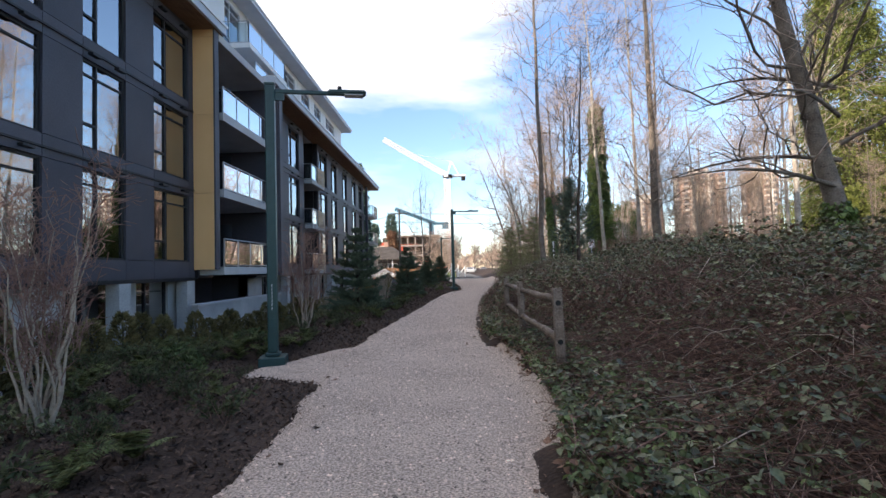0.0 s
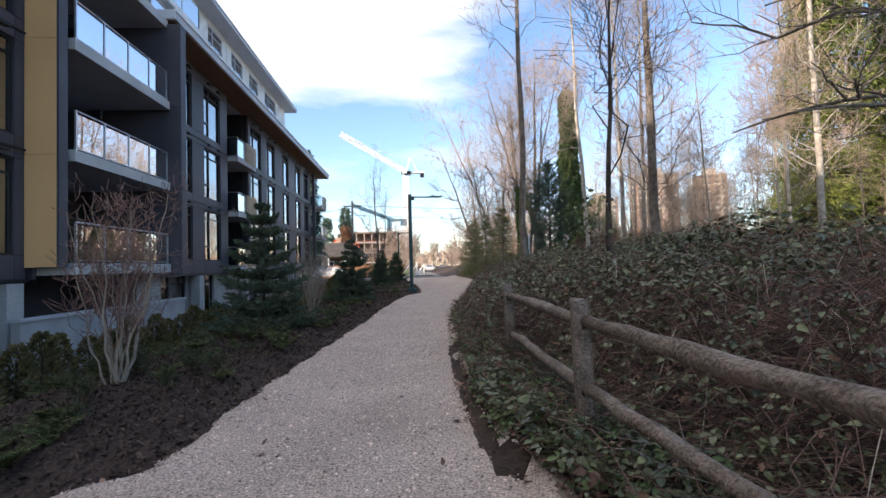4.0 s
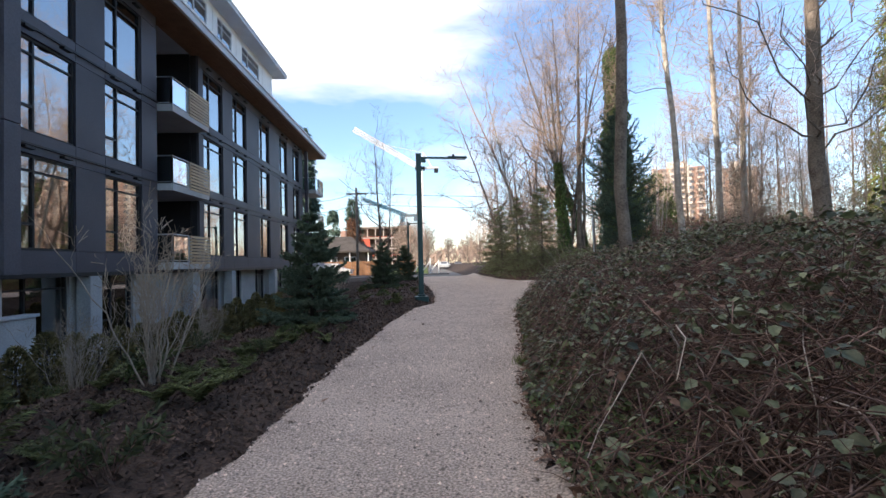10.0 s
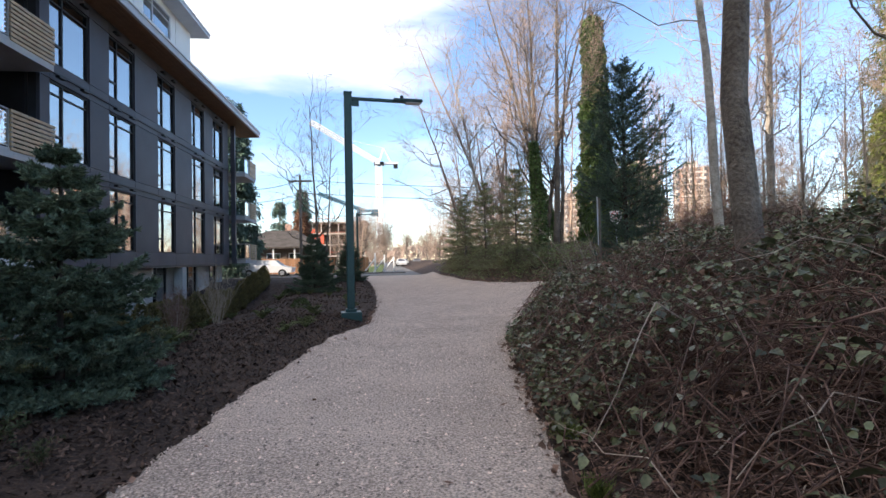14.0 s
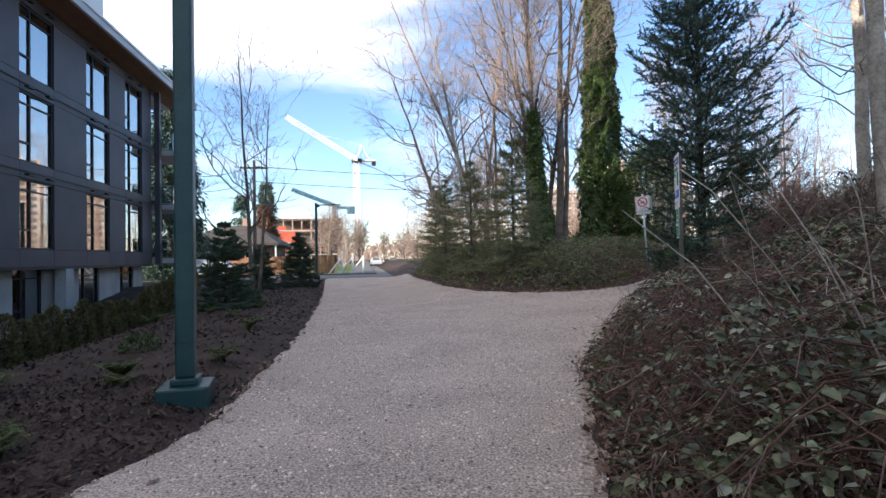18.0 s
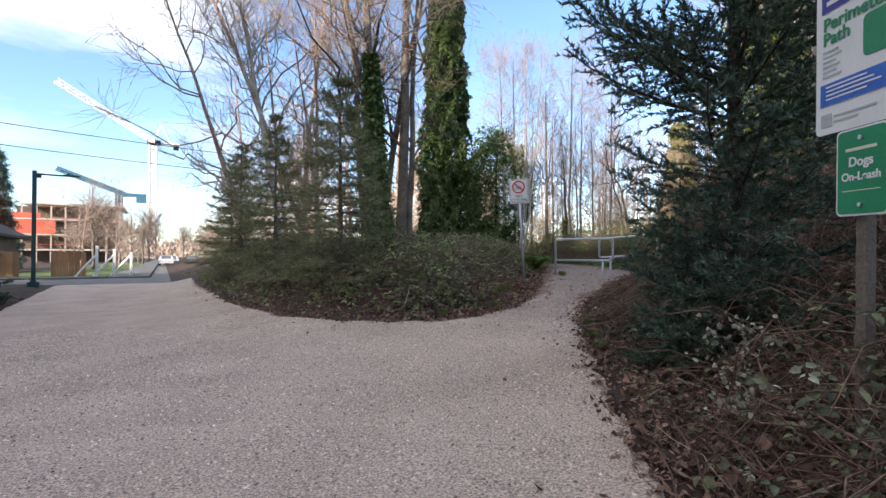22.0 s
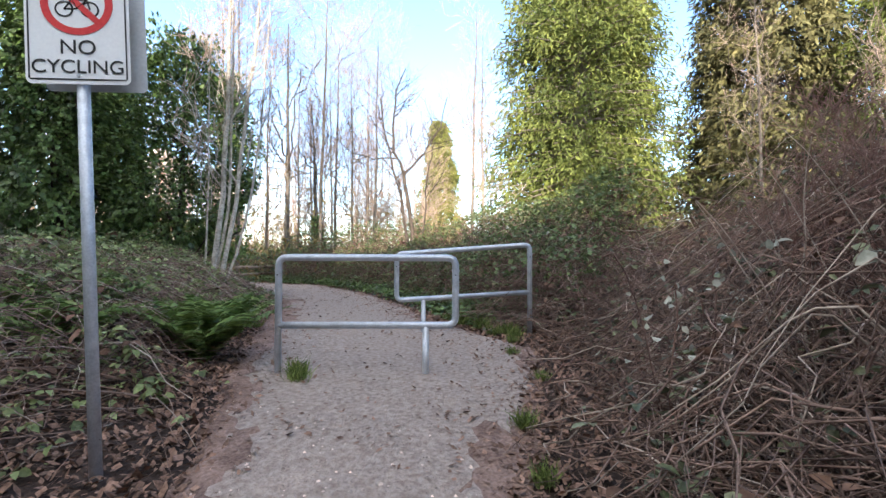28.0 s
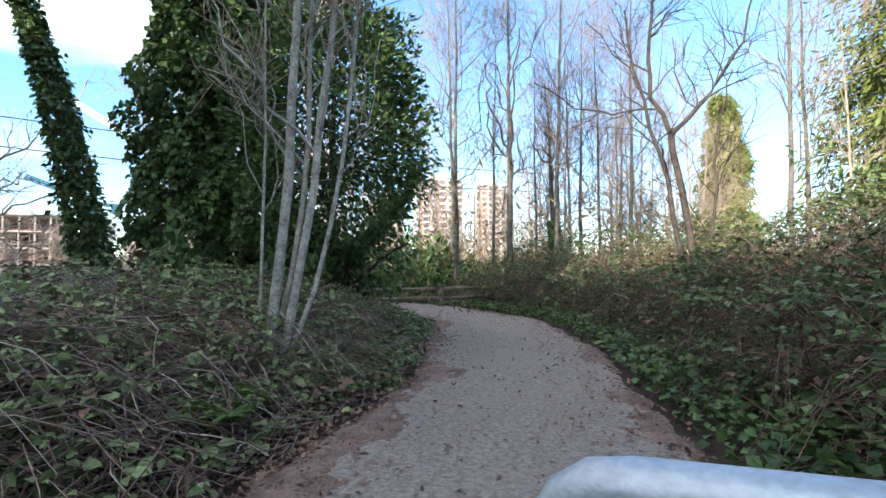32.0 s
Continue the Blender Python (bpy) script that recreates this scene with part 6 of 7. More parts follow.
bare_tree("ivy_clad_tree", "leaning bare tree with ivy on its trunk", 14, 0.13, "bark", "twig", (-0.30, 0.16), 16, 6, 5, 0.45, at=pose(13.1, 52.2, gz(13.1, 52.2)), limb_len=0.25, ivy=0.55)
bare_tree("birch_clump", "clump of slim pale birch stems beside the trail", 9.5, 0.053, "bark_birch", "twig", (0, 0), 11, 4, 4, 0.25, at=pose(15.2, 45.0, gz(15.2, 45.0)), limb_len=0.17, spread=0.6, up=0.6,
          forms=((-0.15, 0.05, 0.0, 0.0, 1.0, 1.0, 0.26, -0.14), (-0.05, 0.02, 0.055, -0.03, 0.85, 0.95, 0.34, -0.18), (-0.1, 0.14, 0.0, 0.01, 0.6, 0.9, 0.36, -0.2), (-0.02, 0.0, 0.03, -0.02, 0.5, 0.8, 0.55, -0.30), (-0.2, 0.1, 0.0, 0.0, 0.35, 0.6, 0.12, -0.06)))
bare_tree("bare_tree", "young bare tree with an upright trunk at the trail bend", 11, 0.13, "bark", "twig", (0.0, 0.0), 16, 5, 4, 0.3, at=pose(23.9, 53.3, gz(23.9, 53.3)), limb_len=0.24)
fk = thing("forked_tree", "thin dark forked bare tree against the sky", "tree", pose(21.85, 45.4, 0.0))


def limb(pts, r0, r1):
    """Smooth limb through (sideways, height) points, with its radii."""
    p = np.array(pts)
    q = np.linspace(0, len(p) - 1, 10)
    sx_, sz_ = np.interp(q, np.arange(len(p)), p[:, 0]), np.interp(q, np.arange(len(p)), p[:, 1])
    P = np.stack([0.87 * sx_, -0.5 * sx_, sz_], -1) + rng.normal(0, 0.02, (10, 3))
    return P[None], np.linspace(r0, r1, 10)[None]


fz = gz(21.5, 45.6) - 0.2
limbs_ = [limb(*q) for q in ((((0.05, fz), (-0.1, 3.05), (-0.35, 4.3)), 0.062, 0.05), (((-0.35, 4.3), (-0.65, 5.0), (-0.7, 5.7), (-0.62, 6.6), (-0.3, 7.4)), 0.042, 0.016),
                             (((-0.35, 4.3), (0.2, 4.8), (0.5, 5.3), (0.85, 5.8), (1.1, 6.8)), 0.04, 0.014), (((-0.6, 4.7), (-1.3, 4.65), (-1.9, 4.75), (-2.6, 5.2)), 0.02, 0.007),
                             (((0.0, fz), (-0.35, 3.2), (-0.55, 4.2), (-0.95, 5.2), (-1.1, 6.4)), 0.05, 0.014), (((0.2, fz), (0.35, 3.4), (0.45, 4.6), (0.7, 5.4)), 0.03, 0.01))]
part("trunk", raw_mesh("trunk", *multi_tube(*limbs_[0], 10), True), "bark_dark", fk)
fl = (np.concatenate([q[0] for q in limbs_[1:]]), np.concatenate([q[1] for q in limbs_[1:]]))
part("crown", raw_mesh("crown", *multi_tube(*fl, 8), True), "bark_dark", fk)
fs_ = branch_set(*fl, 13, 6, 0.15, 1.0, 1.5, 0.6, 0.3, 0.5)
ft_ = branch_set(*fs_, 8, 4, 0.15, 1.0, 0.75, 0.6, 0.2, 0.6)
tagged(part("twig_spray", raw_mesh("twig_spray", *join(multi_tube(*fs_, 4), multi_tube(*ft_, 3))), "bark_dark", fk), kind="stuff")
bare_tree("ivy_clad_tree", "slanting bare tree with ivy at its foot", 9, 0.15, "bark", "twig", (-0.06, 0.0), 14, 5, 4, 0.35, at=pose(28.2, 55.9, 1.2), limb_len=0.26, ivy=0.35)

bt = bare_tree("bare_tree", "big bare tree with spreading golden twigs among the island trees", 17, 0.19, "bark", "twig", (0.02, 0.0), 14, 7, 6, 0.22, at=pose(10.1, 45.0, gz(10.1, 45.0)), group="island trees", limb_len=0.36, spread=0.62, up=0.34, taper=0.35, forms=((0, 0, 0.03, 0.0, 1.0, 1.0), (-0.3, 0.1, -0.22, 0.04, 0.7, 0.92), (0.25, -0.1, 0.06, 0.05, 0.62, 0.85)))
copy_thing(bt, pose(9.7, 46.6, gz(9.7, 46.6), 0, 0, 140))
bare_tree("bare_tree", "slanting slender bare tree at the edge of the island", 13, 0.11, "bark_pale", "twig", (-0.16, 0.05), 22, 6, 5, 0.25, at=pose(6.7, 46.8, gz(6.7, 46.8)), group="island trees", limb_len=0.27, spread=0.55, up=0.5, taper=0.4)
sl = bare_tree("bare_tree", "slender bare tree behind the trail bend", 10.5, 0.075, "bark", "twig", (0.02, 0.0), 16, 5, 4, 0.25, at=pose(25.6, 56.8, gz(25.6, 56.8)), group="trail trees", limb_len=0.24, spread=0.55, up=0.5, taper=0.4)
for x, y, s, a in ((29.5, 58.9, 1.1, 40), (26.6, 53.4, 0.9, 90), (28.8, 54.1, 1.0, 160), (25.5, 50.3, 0.6, 220), (32.3, 49.1, 1.35, 300), (34.3, 49.5, 1.3, 20), (30.5, 36.5, 1.0, 75), (31.5, 33.0, 1.1, 200), (29.0, 30.0, 1.1, 120)):
    copy_thing(sl, pose(x, y, gz(x, y) - 0.05, 0, 0, a) @ Matrix.Diagonal((s, s, s, 1)))

wand = [bare_tree("bare_sapling", "slender bare sapling with many fine tan twigs on the bank", 8.5 + k, 0.05, "twig_tan", "twig", (0.03 - 0.05 * k, 0.02), 22, 7, 6, 0.12, at=pose((12.0, 15.5)[k], (38.9, 33.0)[k] - 8, gz((12.0, 15.5)[k], (38.9, 33.0)[k] - 8)), group="bank saplings", limb_len=0.30, spread=0.62, up=0.38, taper=0.45) for k in range(2)]
for k in range(44):
    x, y = rng.uniform(8, 34), rng.uniform(21, 50)
    s = rng.uniform(0.55, 1.2)
    d = float(d_right(np.array([x]), np.array([y]))[0])
    if d < 4.6 or (x > 17 and y > 32):
        continue
    copy_thing(wand[k % 2], pose(x, y, gz(x, y) - 0.05, 0, 0, rng.uniform(0, 360)) @ Matrix.Diagonal((s, s, s, 1)))

copy_thing(wand[0], pose(22.9, 43.6, gz(22.9, 43.6) - 0.05, 0, 0, 30) @ Matrix.Diagonal((0.6, 0.6, 0.6, 1)))
red = bare_tree("bare_shrub", "leafless reddish shrub standing in the cane thicket", 2.5, 0.014, "twig_red", "twig_red", (0, 0), 7, 5, 4, 0.25, 0.5, 0.5, 9, pose(10.2, 34.3, gz(10.2, 34.3)), "thicket shrubs", 0.30, fan=0.2)
for x, y, s in ((11.1, 34.9, 1.0), (12.0, 35.3, 1.0), (12.9, 35.6, 1.1), (14.0, 36.4, 0.9)):
    copy_thing(red, pose(x, y, gz(x, y) - 0.03, 0, 0, x * 77) @ Matrix.Diagonal((s, s, s, 1)))

FIR = "young conifer with soft drooping grey-green branches at the path fork"
f1 = spray_conifer("young_conifer", FIR, 4.9, 2.0, "pine_soft", pose(6.68, 40.75, gz(6.68, 40.75)), 16, 7, 10, 17, 0.24, 0.16, 0.095, 0.09, "island conifers", "bark", 0.8, 0.6, 0.45, 0.08, 0.2)
f2 = spray_conifer("young_conifer", FIR, 4.8, 1.7, "pine_soft", pose(5.9, 44.0, gz(5.9, 44.0)), 15, 6, 10, 14, 0.24, 0.18, 0.10, 0.05, "island conifers", "bark", 0.8, 0.6, 0.45, 0.08, 0.2)
for x, y, s, a in ((5.6, 48.5, 1.0, 90), (5.9, 54.0, 1.05, 300)):
    copy_thing(f1 if s < 0.9 else f2, pose(x, y, gz(x, y), 0, 0, a) @ Matrix.Diagonal((s, s, s, 1)))
spray_conifer("fir_tree", "big dark fir with wide layered boughs beside the path sign", 6.9, 2.35, "fir", pose(7.85, 32.7, gz(7.85, 32.7)), 17, 8, 11, 44, 0.10, 0.58, 0.058, 0.03, power=0.62, flat=0.75, side=0.58, thick=0.16, tiers=0.1, wild=0.4)

hol = thing("holly_tree", "dense dark-leaved evergreen tree behind the birch stems", "tree", pose(16.7, 48.7, gz(16.7, 48.7)))
n = 21000
u = unit(rng.normal(0, 1, (n, 3))) * rng.uniform(0.3, 1, (n, 1)) ** 0.45
u *= (1 + 0.16 * wob(u[:, 0] * 3, u[:, 2] * 4 + u[:, 1], 2.0))[:, None]
part("foliage", raw_mesh("foliage", *leaves(u * np.array([1.7, 1.7, 3.0]) + np.array([0, 0, 3.2]), u + rng.normal(0, 0.6, (n, 3)), rng.uniform(0.08, 0.16, n), 0.55, 0.2)), "ivy", hol)
hP, hR = trunk_curve(5.5, 0.11, k=8)
part("trunk", raw_mesh("trunk", *multi_tube(hP, hR, 8), True), "bark_dark", hol)
hB, hBR = branch_set(hP, hR, 26, 6, 0.1, 0.95, 1.6, 0.7, 0.4)
part("crown", raw_mesh("crown", *multi_tube(hB, hBR, 4)), "bark_dark", hol)

# cedars beyond the trail, in full sun
big = cedar("cedar_tree", "tall sunlit yellow-green cedar beyond the trail", 30, 5.6, pose(35.2, 44.2, 0.8), n=30000, size=0.34, group="cedars")
cedar("cedar_tree", "tall cedar with dull olive foliage", 25, 5.2, pose(39.0, 36.0, 0.8), "cedar_olive", n=20000, size=0.45, group="cedars")
copy_thing(big, pose(44.5, 46.0, 0.5, 0, 0, 120))
copy_thing(big, pose(38.0, 30.0, 0.5, 0, 0, 220) @ Matrix.Diagonal((0.9, 0.9, 0.85, 1)))
cedar("cedar_tree", "slim conical sunlit cedar against the sky", 16.5, 3.0, pose(53.2, 64.2, 0), "cedar_sunlit", n=9000, size=0.45)
cedar("cedar_tree", "dark evergreen behind the apartment block", 15.5, 2.3, pose(-12.4, 63, 0), "fir", n=9000, size=0.45, group="street evergreens")
cedar("cedar_tree", "dark evergreen beside the bungalow", 12.9, 2.2, pose(-12.4, 99, 0), "fir", n=4000, size=0.4, group="street evergreens")
cedar("cedar_tree", "smaller dark evergreen behind the bungalow", 10.8, 2.0, pose(-15.7, 98, 0), "fir", n=3400, size=0.4, group="street evergreens")
cedar("cedar_tree", "rust-brown dying evergreen beside the bungalow", 9.0, 2.0, pose(-11.7, 94, 0), "cedar_rust", n=3600, size=0.4, group="street evergreens")

# distant bare woods, sunlit and twiggy
bw = [bare_tree("woodland_tree", "bare twiggy tree in the sunlit wood", 13 + 2 * k, 0.13, "twig", "twig", ((-0.08, 0.05, 0.12)[k], 0), 18, 6, 5, 0.14, at=pose(8.0 + 4.5 * k, 62 + 21 * k, 0), group="woodland", limb_len=0.33, spread=0.70, up=0.30) for k in range(3)]
for k in range(46):
    x = 8.5 + rng.uniform(0, 11) + (k % 3) * 2.5
    y = 60 + k * 1.8 + rng.uniform(-1.5, 1.5)
    s = rng.uniform(0.75, 1.15)
    if y < 105 and 13.2 - 0.23 * (y - 40.6) < x < 14.6:
        continue
    copy_thing(bw[k % 3], pose(x, y, 0, 0, 0, rng.uniform(0, 360)) @ Matrix.Diagonal((s, s, s, 1)))
for k in range(56):
    x, y = rng.uniform(18, 62), rng.uniform(58, 96)
    s = rng.uniform(0.5, 0.85)
    copy_thing(bw[k % 3], pose(x, y, 0.5, 0, 0, rng.uniform(0, 360)) @ Matrix.Diagonal((s, s, s, 1)))
for k in range(6):
    x, y = rng.uniform(5.4, 9.0), 48 + 0.9 * k + rng.uniform(-0.4, 0.4)
    s = rng.uniform(0.6, 1.0)
    copy_thing(bw[k % 3], pose(x, y, gz(x, y) - 0.1, 0, rng.uniform(-17, 4), 0) @ pose(0, 0, 0, 0, 0, rng.uniform(0, 360)) @ Matrix.Diagonal((s, s, s, 1)))
for k in range(16):
    x, y = 23 + 15 * rng.uniform(), 50.5 + 14 * rng.uniform()
    s = rng.uniform(0.55, 0.9)
    if path_sd(np.array([x]), np.array([y]))[0] > -2.0:
        continue
    copy_thing(bw[k % 3], pose(x, y, gz(x, y) - 0.1, 0, 0, rng.uniform(0, 360)) @ Matrix.Diagonal((s * 0.7, s * 0.7, s, 1)))
st = bare_tree("street_tree", "round-crowned bare street tree with golden twigs", 8.5, 0.16, "bark", "twig", (0, 0), 26, 8, 7, 0.22, at=pose(-2.6, 88, 0), group="street trees", limb_len=0.42, spread=0.7, up=0.3)
for x, y, s in ((-3.5, 98, 0.95), (-4.5, 110, 1.0), (0.5, 120, 0.9), (11.0, 112, 0.9), (10.5, 135, 1.1), (-2.0, 140, 1.2), (0.3, 165, 1.75), (-6, 175, 1.3), (9, 210, 1.6), (1, 230, 1.6), (-12, 150, 1.0)):
    copy_thing(st, pose(x, y, 0, 0, 0, x * 40) @ Matrix.Diagonal((s, s, s, 1)))
for k in range(7):
    x, y = -1.5 + rng.uniform(-1, 1), 76 + k * 11
    s = rng.uniform(0.45, 0.65)
    copy_thing(bw[k % 3], pose(x, y, 0, 0, 0, rng.uniform(0, 360)) @ Matrix.Diagonal((s, s, s, 1)))
dry_n = 60000
dx, dy = rng.uniform(19, 70, dry_n), rng.uniform(50, 85, dry_n)
dc = np.stack([dx, dy, ground_z(dx, dy) + rng.uniform(0, 1, dry_n) ** 1.4 * (3.3 + 1.3 * wob(dx, dy, 0.35))], -1)
solid("dry_brush", raw_mesh("dry_brush", *leaves(dc, rng.normal(0, 1, (dry_n, 3)) + np.array([0, 0, 0.8]), rng.uniform(0.12, 0.38, dry_n), 0.16, 0.3)), "cedar_dry", "golden dry brush in the sun beyond the trail", "brush", "stuff")

# evergreen shrubs along the back of the trail
eg = []
for k in range(2):
    es = thing("evergreen_shrub", "rounded olive-green evergreen shrub behind the trail bend", "shrub", group="far shrubs")
    n = 1300
    u = unit(rng.normal(0, 1, (n, 3))) * rng.uniform(0.4, 1, (n, 1)) ** 0.5
    u[:, 2] = np.abs(u[:, 2]) * 1.1
    u *= (1 + 0.3 * wob(u[:, 0] * 3, u[:, 1] * 3 + u[:, 2] * 2, 1.7))[:, None]
    part("foliage", raw_mesh("foliage", *leaves(u * np.array([1.5, 1.5, 1.5]), u + rng.normal(0, 0.6, (n, 3)), rng.uniform(0.12, 0.25, n), 0.5, 0.2)), ("ivy", "cedar")[k], es)
    eg.append(es)
for k in range(26):
    x, y, s = rng.uniform(17, 34), rng.uniform(55.5, 62), rng.uniform(0.6, 1.3)
    m = pose(x, y, gz(x, y) - 0.1, 0, 0, rng.uniform(0, 360)) @ Matrix.Diagonal((s, s, s, 1))
    if k < 2:
        eg[k].matrix_basis = m
    else:
        copy_thing(eg[k % 2], m)

# ---- planting bed along the building ----
SP = "young blue-green spruce planted in the mulch bed"
s1 = spray_conifer("spruce_sapling", SP, 2.8, 1.15, "spruce", pose(-3.0, 15.55, gz(-3.0, 15.55)), 10, 9, 9, 60, 0.08, 0.24, 0.05, 0.07, "bed spruces", power=0.8, thick=0.22, tiers=0.85, side=0.55)
s2 = spray_conifer("spruce_sapling", SP, 2.5, 0.98, "spruce", pose(-2.2, 23.55, gz(-2.2, 23.55)), 11, 9, 9, 60, 0.12, 0.20, 0.05, 0.05, "bed spruces", power=0.75, thick=0.22, tiers=0.5, side=0.55)
for k, (x, y, s) in enumerate(((-2.0, 37.8, 1.0), (-1.35, 47.5, 1.1), (-2.7, 46.0, 0.85))):
    copy_thing(s2, pose(x, y, gz(x, y), 0, 0, 77 * k) @ Matrix.Diagonal((s, s, s, 1)))
SH = "leafless multi-stemmed shrub with pale stems in the bed"
sh = bare_tree("bare_shrub", "leafless shrub of arching pale stems with reddish twigs in the bed", 2.3, 0.02, "twig_tan", "twig_red", (0, 0), 6, 4, 3, 0.35, 0.5, 0.6, 14, pose(-3.3, 4.2, gz(-3.3, 4.2)), "bed shrubs", 0.28, fan=0.17)
sh2 = bare_tree("bare_shrub", SH, 2.0, 0.014, "twig_tan", "twig_tan", (0, 0), 4, 3, 2, 0.3, 0.4, 0.8, 20, pose(-2.7, 18.65, gz(-2.7, 18.65)), "bed shrubs", 0.28, fan=0.19)
for k, (x, y, s) in enumerate(((-5.0, 25.0, 0.8), (-3.3, 11.1, 1.1), (-2.8, 29.5, 0.65), (-6.6, 28.5, 0.8), (-6.8, 36.5, 0.75), (-5.2, 33.5, 0.8), (-5.5, 21.5, 0.9))):
    copy_thing((sh2, sh)[k % 2], pose(x, y, gz(x, y), 0, 0, 61 * k) @ Matrix.Diagonal((s, s, s, 1)))
bare_tree("street_tree", "thin bare two-stemmed tree at the end of the bed", 9.0, 0.085, "bark", "twig", (0.02, 0), 10, 6, 4, 0.22, 0.66, 0.42, 2, pose(-2.5, 43.4, gz(-2.5, 43.4)), "", 0.44)


def hedge_plant(h, r):
    hp = thing("hedge_shrub", "small pointed brown-green evergreen hedge shrub at the foot of the building", "hedge", group="hedge")
    n = 2000
    t = rng.uniform(0, 1, n) ** 1.15
    a = rng.uniform(0, 2 * math.pi, n)
    rr = r * np.clip(1 - t, 0, 1) ** 0.5 * np.clip(0.55 + 2.2 * t, 0, 1) * rng.uniform(0.7, 1.1, n)
    c = np.stack([np.cos(a) * rr, np.sin(a) * rr, t * h], -1)
    o = np.stack([np.cos(a), np.sin(a), np.full(n, 0.9)], -1)
    part("foliage", raw_mesh("foliage", *leaves(c, o + rng.normal(0, 0.4, (n, 3)), rng.uniform(0.06, 0.13, n), 0.35, 0.3)), "thuja", hp)
    part("stem", MB().tube([(0, 0, -0.2), (0, 0, h * 0.8)], 0.02, 6), "bark_dark", hp)
    return hp


hp = [hedge_plant(1.35, 0.37), hedge_plant(1.25, 0.37), hedge_plant(1.42, 0.35)]
k = 0
for y in np.arange(2.0, 50, 0.66):
    x = -6.6 + rng.normal(0, 0.06)
    m = pose(x, y, gz(x, y) - 0.03, 0, 0, rng.uniform(0, 360)) @ Matrix.Diagonal((1, 1, rng.uniform(0.88, 1.1), 1))
    if k < 3:
        hp[k].matrix_basis = m
    else:
        copy_thing(hp[k % 3], m)
    k += 1

FN = "dull green sword fern in the mulch bed"
fb = [fern_thing(FN, "bed ferns", 15 + k, 0.66, "fern_dull", pin=18, curl=0.7, w=0.12, tilt=(0.9, 1.4)) for k in range(3)]
spots = []
for k in range(185):
    y = rng.uniform(2.0, 40)
    lx0 = float(np.interp(y, [p[1] for p in LEFT], [p[0] for p in LEFT]))
    x = lx0 - 0.5 - rng.uniform(0, 1) ** 0.8 * min(5.0, 6.2 + lx0)
    if y > 22 and rng.uniform() < 0.65:
        continue
    spots.append((x, y))
for k in range(46):
    y = rng.uniform(4.5, 21)
    spots.append((float(np.interp(y, [p[1] for p in LEFT], [p[0] for p in LEFT])) - rng.uniform(0.45, 1.5), y))
for k, (x, y) in enumerate(spots):
    s = rng.uniform(0.55, 1.0)
    m = pose(x, y, gz(x, y), 0, 0, rng.uniform(0, 360)) @ Matrix.Diagonal((s, s, s, 1))
    if k < 3:
        fb[k].matrix_basis = m
    else:
        copy_thing(fb[k % 3], m)


def feather_plant(n, L):
    """Low plant of arching stems set with narrow leaflets."""
    fp = thing("low_feathery_shrub", "low feathery dark green evergreen plant in the bed", "shrub", group="bed planting")
    a = rng.uniform(0, 2 * math.pi, n)
    rch = L * rng.uniform(0.25, 0.7, n)
    P = arcs(np.stack([rng.normal(0, 0.05, n), rng.normal(0, 0.05, n), np.full(n, -0.02)], -1), np.stack([np.cos(a) * rch, np.sin(a) * rch, np.zeros(n)], -1), L * rng.uniform(0.5, 1.0, n), 7, 0.15, 0.02)
    part("stem", raw_mesh("stem", *multi_tube(P, np.full((n, 7), 0.004) * np.linspace(1.2, 0.5, 7), 3)), "cane", fp)
    per = 30
    q = rng.uniform(1.0, 5.999, (n, per))
    j = q.astype(int)
    w = (q - j)[..., None]
    rw = np.arange(n)[:, None]
    c = (P[rw, j] * (1 - w) + P[rw, j + 1] * w).reshape(-1, 3)
    ax = unit(P[rw, j + 1] - P[rw, j]).reshape(-1, 3)
    tagged(part("leaf_mass", raw_mesh("leaf_mass", *leaves(c, ax * 0.7 + unit(rng.normal(0, 1, c.shape)) * 0.9, rng.uniform(0.05, 0.11, len(c)), 0.24, 0.2)), "feather", fp), kind="stuff")
    return fp


fps = [feather_plant(16, 0.55), feather_plant(12, 0.42), feather_plant(20, 0.68)]
k = 0
for _ in range(190):
    y = 0.8 + 26 * rng.uniform(0, 1) ** 1.7
    lx0 = float(np.interp(y, [p[1] for p in LEFT], [p[0] for p in LEFT]))
    x = lx0 - 0.45 - rng.uniform(0, 1) ** 1.25 * (5.9 + lx0)
    if y > 17 and rng.uniform() < 0.45:
        continue
    s = rng.uniform(0.5, 1.0)
    m = pose(x, y, gz(x, y), 0, 0, rng.uniform(0, 360)) @ Matrix.Diagonal((s, s, s, 1))
    if k < 3:
        fps[k].matrix_basis = m
    elif k < 130:
        copy_thing(fps[k % 3], m)
    k += 1
ev = []
for k in range(2):
    lt = thing("low_evergreen_shrub", "low dark evergreen ground-cover shrub in the bed", "shrub", group="bed ground cover")
    n = 420
    u = unit(rng.normal(0, 1, (n, 3))) * rng.uniform(0.5, 1, (n, 1)) ** 0.5
    u[:, 2] = np.abs(u[:, 2])
    part("foliage", raw_mesh("foliage", *leaves_rich(u * np.array([0.42, 0.42, 0.40]), u + rng.normal(0, 0.6, (n, 3)), rng.uniform(0.05, 0.09, n))), ("hedge", "bramble")[k], lt)
    ev.append(lt)
k = 0
